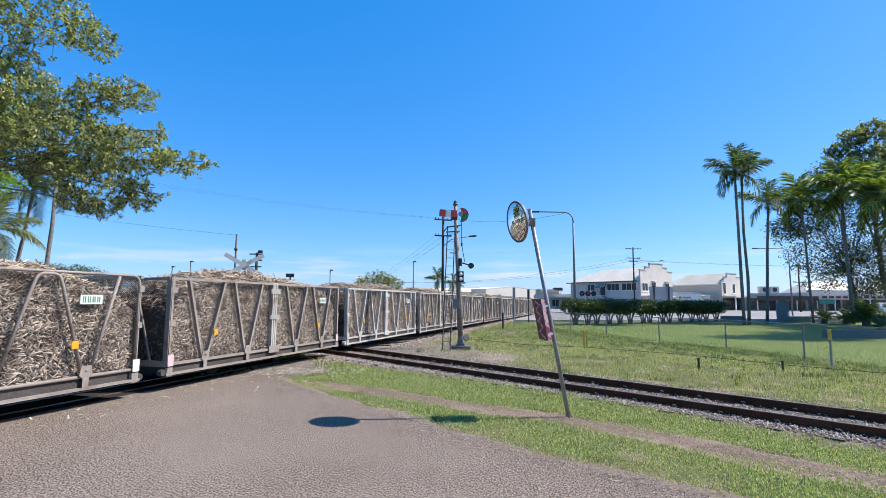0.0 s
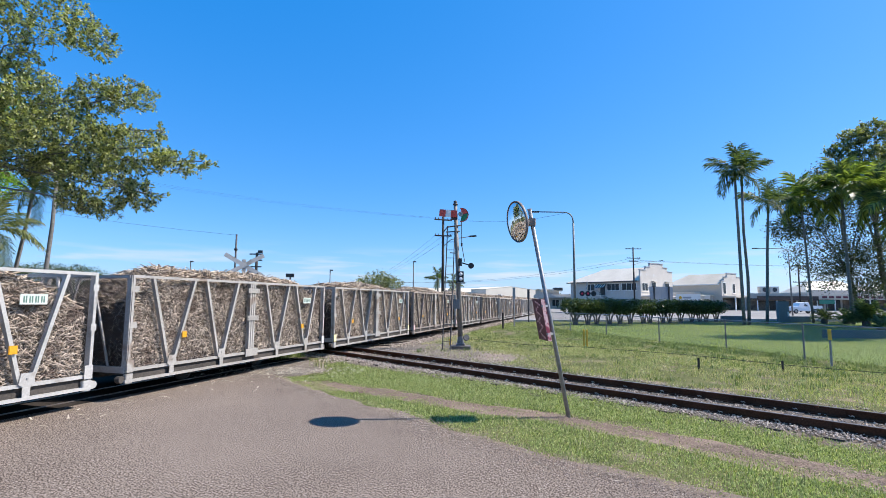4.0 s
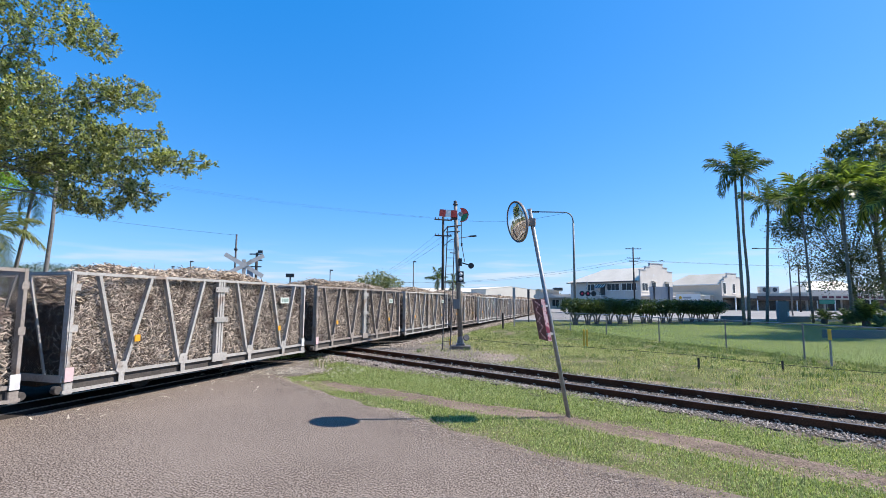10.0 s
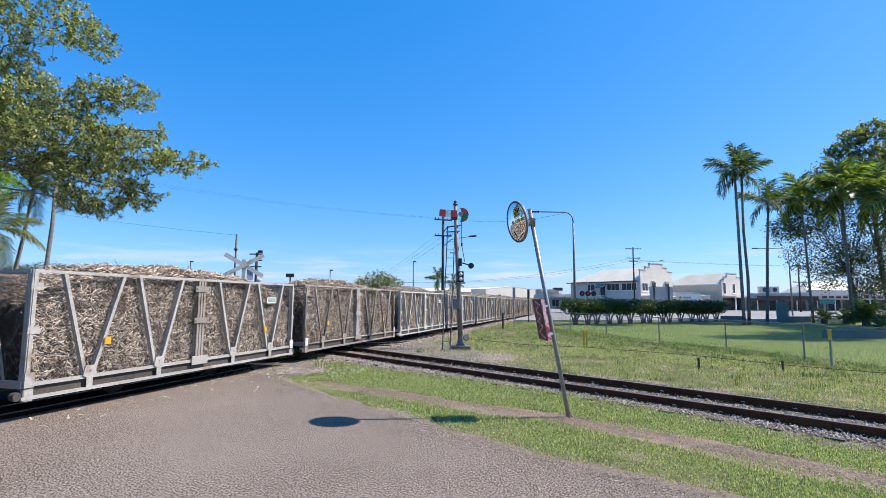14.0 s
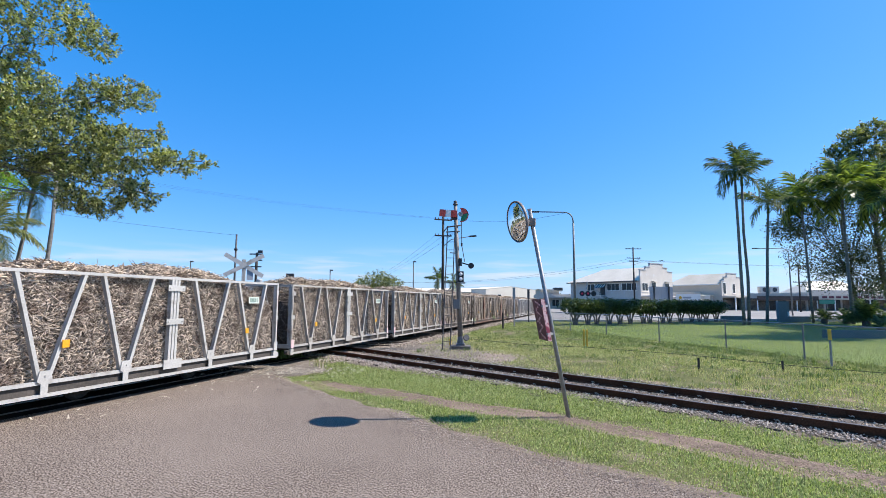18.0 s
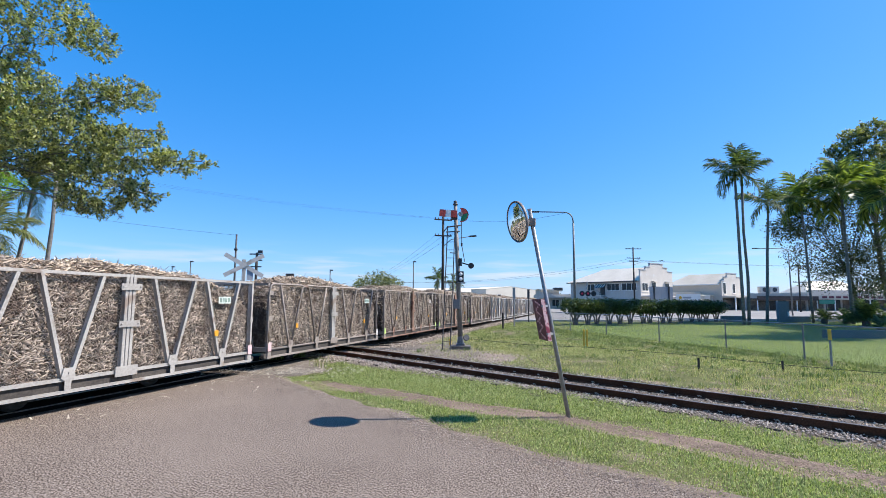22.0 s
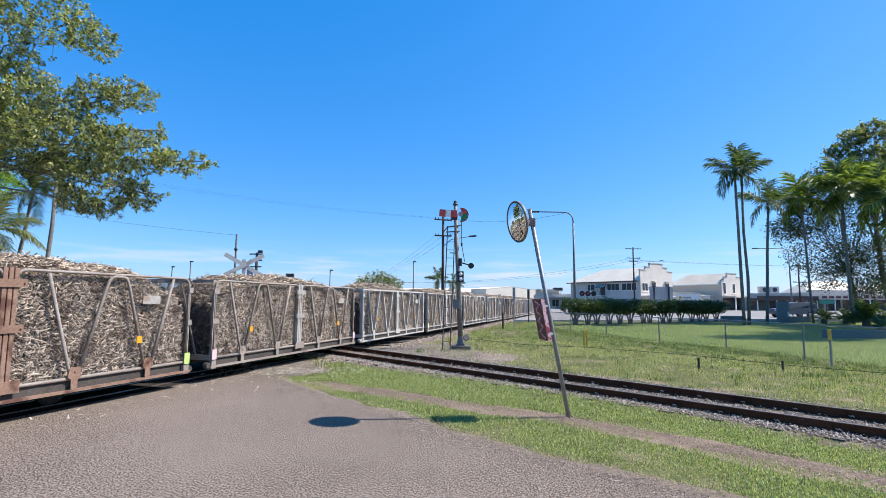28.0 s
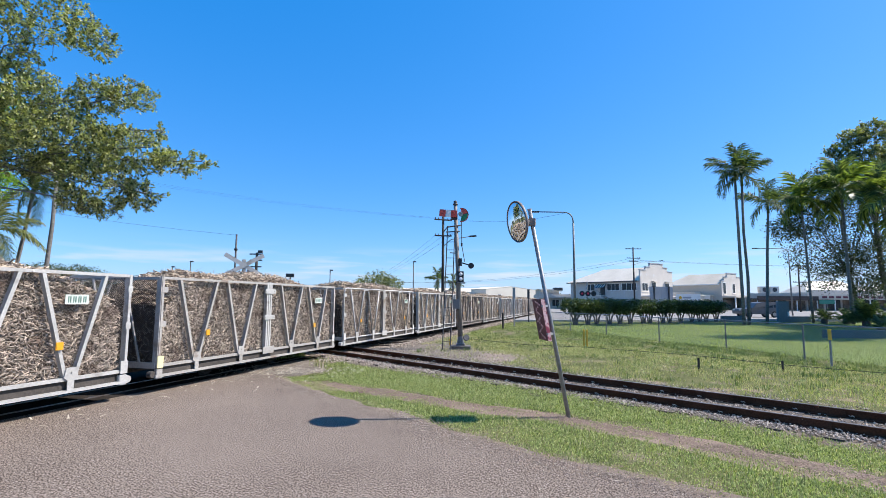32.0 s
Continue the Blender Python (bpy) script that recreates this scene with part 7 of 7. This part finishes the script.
wh = thing("warehouse", "large grey metal warehouse with a low white roof", "warehouse", at=pose(11.7, 135, 0, 0, 0, 35))
part("wall", Geo().box(0, 19.5, 0, 12, -0.1, 4.9), WALL_GREY, wh, "pale corrugated wall")
part("gable", Geo().add([(0, 0, 4.9), (19.5, 0, 4.9), (9.0, 0, 5.75), (0, 12, 4.9), (19.5, 12, 4.9), (9.0, 12, 5.75)], [(0, 1, 2), (5, 4, 3)]), WALL_GREY, wh)
part("roof", Geo().add([(-0.1, -0.04, 4.95), (9.0, -0.04, 5.83), (19.6, -0.04, 4.95), (-0.1, 12.1, 4.95), (9.0, 12.1, 5.83), (19.6, 12.1, 4.95), (-0.1, -0.04, 4.87), (9.0, -0.04, 5.75), (19.6, -0.04, 4.87)], [(0, 1, 4, 3), (1, 2, 5, 4), (0, 6, 7, 1), (1, 7, 8, 2)]), ROOF_WHITE, wh, "white metal roof")
window(wh, 4.2, 2.6, 1.2, 0.9, 0.0, "x", 0)
wl = thing("long_shed", "long low white-roofed shed behind the train", "shed", at=pose(-11, 128, 0))
part("wall", Geo().box(0, 18, 0, 8, -0.1, 4.0), WALL_GREY, wl)
part("roof", Geo().add([(-0.3, -0.3, 4.0), (18.3, -0.3, 4.0), (18.3, 4, 5.0), (-0.3, 4, 5.0), (18.3, 8.3, 4.0), (-0.3, 8.3, 4.0)], [(0, 1, 2, 3), (3, 2, 4, 5)]), ROOF_WHITE, wl)
sh = thing("white_shop_house", "white shop house with a dark upper window and a carport", "building", at=pose(23.3, 120, 0))
part("wall", Geo().box(0, 7.6, 0, 8, -0.1, 3.4), WALL_WHITE, sh)
part("upper_wall", Geo().box(0.3, 4.8, 0.5, 7, 3.4, 4.6), WALL_WHITE, sh)
part("roof", Geo().add([(-0.3, -0.3, 4.6), (5.2, -0.3, 4.2), (5.2, 7.4, 4.2), (-0.3, 7.4, 4.6), (-0.3, -0.3, 4.45), (5.2, -0.3, 4.05)], [(0, 1, 2, 3), (0, 4, 5, 1)]), ROOF_WHITE, sh)
part("dark_roof_box", Geo().box(3.6, 5.6, 0.2, 2.0, 4.3, 5.0), DARK_STEEL, sh)
for x in (0.5, 3.0, 5.3):
    window(sh, x, 0.6, 1.6, 1.5, 0.0, "x", 1)
part("carport_roof", Geo().box(-0.5, 8.0, -2.0, 0, 2.5, 2.75), WALL_WHITE, sh)

# far tree line on the horizon
r = np.random.RandomState(95)
lob = [(x, 190 + r.uniform(-8, 8), r.uniform(1.5, 2.6), r.uniform(5, 9), 4, r.uniform(1.4, 2.6)) for x in np.arange(-170, 215, 9.0)]
v, f, C = leaf_cloud(lob, 30000, 1.0, 0.9, r)
thing("far_woods", "low dark line of far trees on the horizon", "trees", kind="stuff", geo=tri_mesh("far_woods", v, f, LEAF_DARK))


# ---- vehicles ----
def car_body(prof, w, taper=0.82):
    """A rounded body from a side outline (x, z): its upper part is drawn in."""
    g, zs = Geo(), [z for _, z in prof]
    belt = 1.0
    rings = []
    for y in (-1, -0.86, 0.86, 1):
        ring = []
        for x, z in prof:
            k = 1.0 if z < belt else 1.0 - (1 - taper) * (z - belt) / (max(zs) - belt)
            inset = 0.06 if abs(y) == 1 else 0.0
            ring.append((x * (1 - inset * 0.25), y * w / 2 * k, z - (inset if z > belt else 0) * 0.5))
        rings.append(ring)
    k = len(prof)
    vs = [p for ring in rings for p in ring]
    fs = [(i * k + j, i * k + (j + 1) % k, (i + 1) * k + (j + 1) % k, (i + 1) * k + j) for i in range(3) for j in range(k)]
    fs += [tuple(range(k)), tuple(range(4 * k - 1, 3 * k - 1, -1))]
    return g.add(vs, fs)


TYRE = mat("tyre_rubber", (0.015, 0.015, 0.016), (0.035, 0.035, 0.036), 0.85, grain=30, patch=3, bump=0.1)
SUV_PAINT = mat("silver_grey_car_paint", (0.085, 0.083, 0.085), (0.115, 0.112, 0.115), 0.45, 0.0, grain=4, patch=0.5, bump=0)
UTE_PAINT = mat("white_car_paint", (0.74, 0.74, 0.74), (0.80, 0.80, 0.80), 0.25, grain=4, patch=0.5, bump=0)


def vehicle(name, label, prof, windows, w, wheels, paint, tray=None):
    t = thing(name, label, "car")
    part("body", car_body(prof, w), paint, t, "", False)
    for side in (-1, 1):
        for ring in windows:
            y = side * (w / 2 * 0.93)
            vs = [(x, y + side * (0.02 - 0.16 * (z - 1.0)), z) for x, z in ring]
            vs += [(x, y + side * (-0.03 - 0.16 * (z - 1.0)), z) for x, z in ring]
            k = len(ring)
            part("side_window", Geo().add(vs, [tuple(range(k)), tuple(range(2 * k - 1, k - 1, -1))] + [(i, (i + 1) % k, k + (i + 1) % k, k + i) for i in range(k)]), GLASS_DARK, t, "dark side glass")
        for x in wheels:
            wl_ = part("wheel", Geo().lathe([(0.2, -0.1), (0.34, -0.1), (0.36, -0.06), (0.36, 0.06), (0.34, 0.1), (0.2, 0.1)], 20, Matrix.Translation((x, side * (w / 2 - 0.1), 0.36)) @ pose(0, 0, 0, 90, 0, 0)), TYRE, t)
            part("rim", Geo().lathe([(0.21, -0.105), (0.21, 0.105), (0.05, 0.112)], 16, Matrix.Translation((x, side * (w / 2 - 0.1), 0.36)) @ pose(0, 0, 0, 90, 0, 0)), GALV_GREY, wl_)
        part("headlight", Geo().box(-2.33, -2.2, side * 0.62 - 0.16, side * 0.62 + 0.16, 0.78, 0.94, 0.02), PLATE_WHITE, t)
        part("tail_light", Geo().box(2.2, 2.31, side * 0.72 - 0.08, side * 0.72 + 0.08, 0.85, 1.15, 0.01), RED_PAINT, t)
    if tray:
        part("tray", Geo().box(*tray), UTE_PAINT, t, "white tray body")
    return t


SUV = vehicle("wagon_car", "dull grey four-wheel-drive wagon on the street",
              [(-2.3, 0.42), (-2.34, 0.75), (-2.2, 0.98), (-1.0, 1.08), (-0.45, 1.62), (0.2, 1.76), (1.6, 1.76), (2.15, 1.62), (2.3, 1.05), (2.32, 0.5), (1.9, 0.4), (-1.9, 0.36)],
              [[(-0.75, 1.12), (-0.36, 1.55), (0.35, 1.62), (0.35, 1.12)], [(0.45, 1.12), (0.45, 1.62), (1.3, 1.62), (1.3, 1.12)], [(1.4, 1.12), (1.4, 1.6), (1.95, 1.52), (2.1, 1.12)]], 1.86, (-1.45, 1.4), SUV_PAINT)
UTE = vehicle("white_ute", "white utility truck with a tray on the street",
              [(-2.45, 0.45), (-2.48, 0.8), (-2.35, 1.02), (-1.25, 1.1), (-0.8, 1.68), (-0.2, 1.78), (0.55, 1.78), (0.7, 1.1), (0.75, 0.5), (2.4, 0.5), (2.4, 0.42), (-1.9, 0.40)],
              [[(-1.0, 1.15), (-0.68, 1.58), (-0.15, 1.64), (-0.15, 1.15)], [(-0.05, 1.15), (-0.05, 1.64), (0.45, 1.64), (0.5, 1.15)]], 1.84, (-1.6, 1.5), UTE_PAINT, (0.8, 2.6, -0.92, 0.92, 0.72, 1.25, 0.02))

# thin high cloud near the horizon
CLOUD = bpy.data.materials.new("thin_cloud")
CLOUD.use_nodes = True
cn, cl_ = CLOUD.node_tree.nodes, CLOUD.node_tree.links
tc, mp_, nz, rp = cn.new("ShaderNodeTexCoord"), cn.new("ShaderNodeMapping"), cn.new("ShaderNodeTexNoise"), cn.new("ShaderNodeValToRGB")
mp_.inputs["Scale"].default_value = (0.0013, 0.0013, 0.016)
nz.inputs["Scale"].default_value, nz.inputs["Detail"].default_value = 1.0, 7
rp.color_ramp.elements[0].position, rp.color_ramp.elements[1].position = 0.49, 0.68
rp.color_ramp.elements[1].color = (0.8, 0.8, 0.8, 1)
em, tr_, mx_ = cn.new("ShaderNodeEmission"), cn.new("ShaderNodeBsdfTransparent"), cn.new("ShaderNodeMixShader")
em.inputs[0].default_value, em.inputs[1].default_value = (0.86, 0.93, 1.0, 1), 0.6
cl_.new(tc.outputs["Object"], mp_.inputs[0])
cl_.new(mp_.outputs[0], nz.inputs["Vector"])
sep, fade = cn.new("ShaderNodeSeparateXYZ"), cn.new("ShaderNodeMapRange")
fade.interpolation_type = "SMOOTHSTEP"
fade.inputs["From Min"].default_value, fade.inputs["From Max"].default_value = 480, 150
cl_.new(tc.outputs["Object"], sep.inputs[0])
cl_.new(sep.outputs["Z"], fade.inputs["Value"])
ml = cn.new("ShaderNodeMath")
ml.operation = "MULTIPLY"
cl_.new(nz.outputs[0], rp.inputs[0])
cl_.new(rp.outputs[0], ml.inputs[0])
cl_.new(fade.outputs[0], ml.inputs[1])
cl_.new(ml.outputs[0], mx_.inputs[0])
cl_.new(tr_.outputs[0], mx_.inputs[1])
cl_.new(em.outputs[0], mx_.inputs[2])
cl_.new(mx_.outputs[0], cn["Material Output"].inputs[0])
g = Geo()
ring = [(4000 * math.sin(a), 4000 * math.cos(a)) for a in [radians(-75 + 5 * i) for i in range(31)]]
g.add([(x, y, z) for z in (-20, 520) for x, y in ring], [(i, i + 1, 31 + i + 1, 31 + i) for i in range(30)])
cb = thing("backdrop", "thin white cloud streaks low in the blue sky", "backdrop", kind="structure", geo=g, mat=CLOUD)
cb.visible_shadow = False


def motions():
    for k, b in TRAIN:
        rows = []
        for i in range(17):
            t = i * 2.0
            s = float(np.interp(t, S_T, S_OFF)) + 6.77 * (k - 6) + LEN / 2
            rows.append((t, line_pose(s, 0, 0)))
        walk(b, rows)
    for crown, d, seed in SWAY:
        r = random.Random(seed)
        a, b = r.uniform(0, 6), r.uniform(0, 6)
        walk(crown, [(t, Matrix.Translation(d) @ pose(0, 0, 0, 0.9 * math.sin(t * 0.9 + a), 1.3 * math.sin(t * 1.3 + b), 1.0 * math.sin(t * 0.7 + b))) for t in [i * 1.0 for i in range(33)]])
    walk(SUV, [(t, pose(x, 57.2, -0.01, 0, 0, a)) for t, x, a in ((0, 190, 0), (22, 95, 0), (24, 72, 0), (25.5, 55, 0), (26.7, 43.2, 0), (27.6, 40.2, 0), (28.4, 39.9, 0), (30.0, 39.8, 0), (30.5, 39.3, 0), (31.0, 38.3, 0), (31.5, 37.3, 0), (32.0, 35.9, 0))])
    walk(UTE, [(t, pose(x, 80, -0.01, 0, 0, 0)) for t, x in ((0, 69.9), (6, 51.0), (8.5, 43.1), (11, 37.8), (13, 36.6), (20, 36.5), (32, 36.5))])


motions()
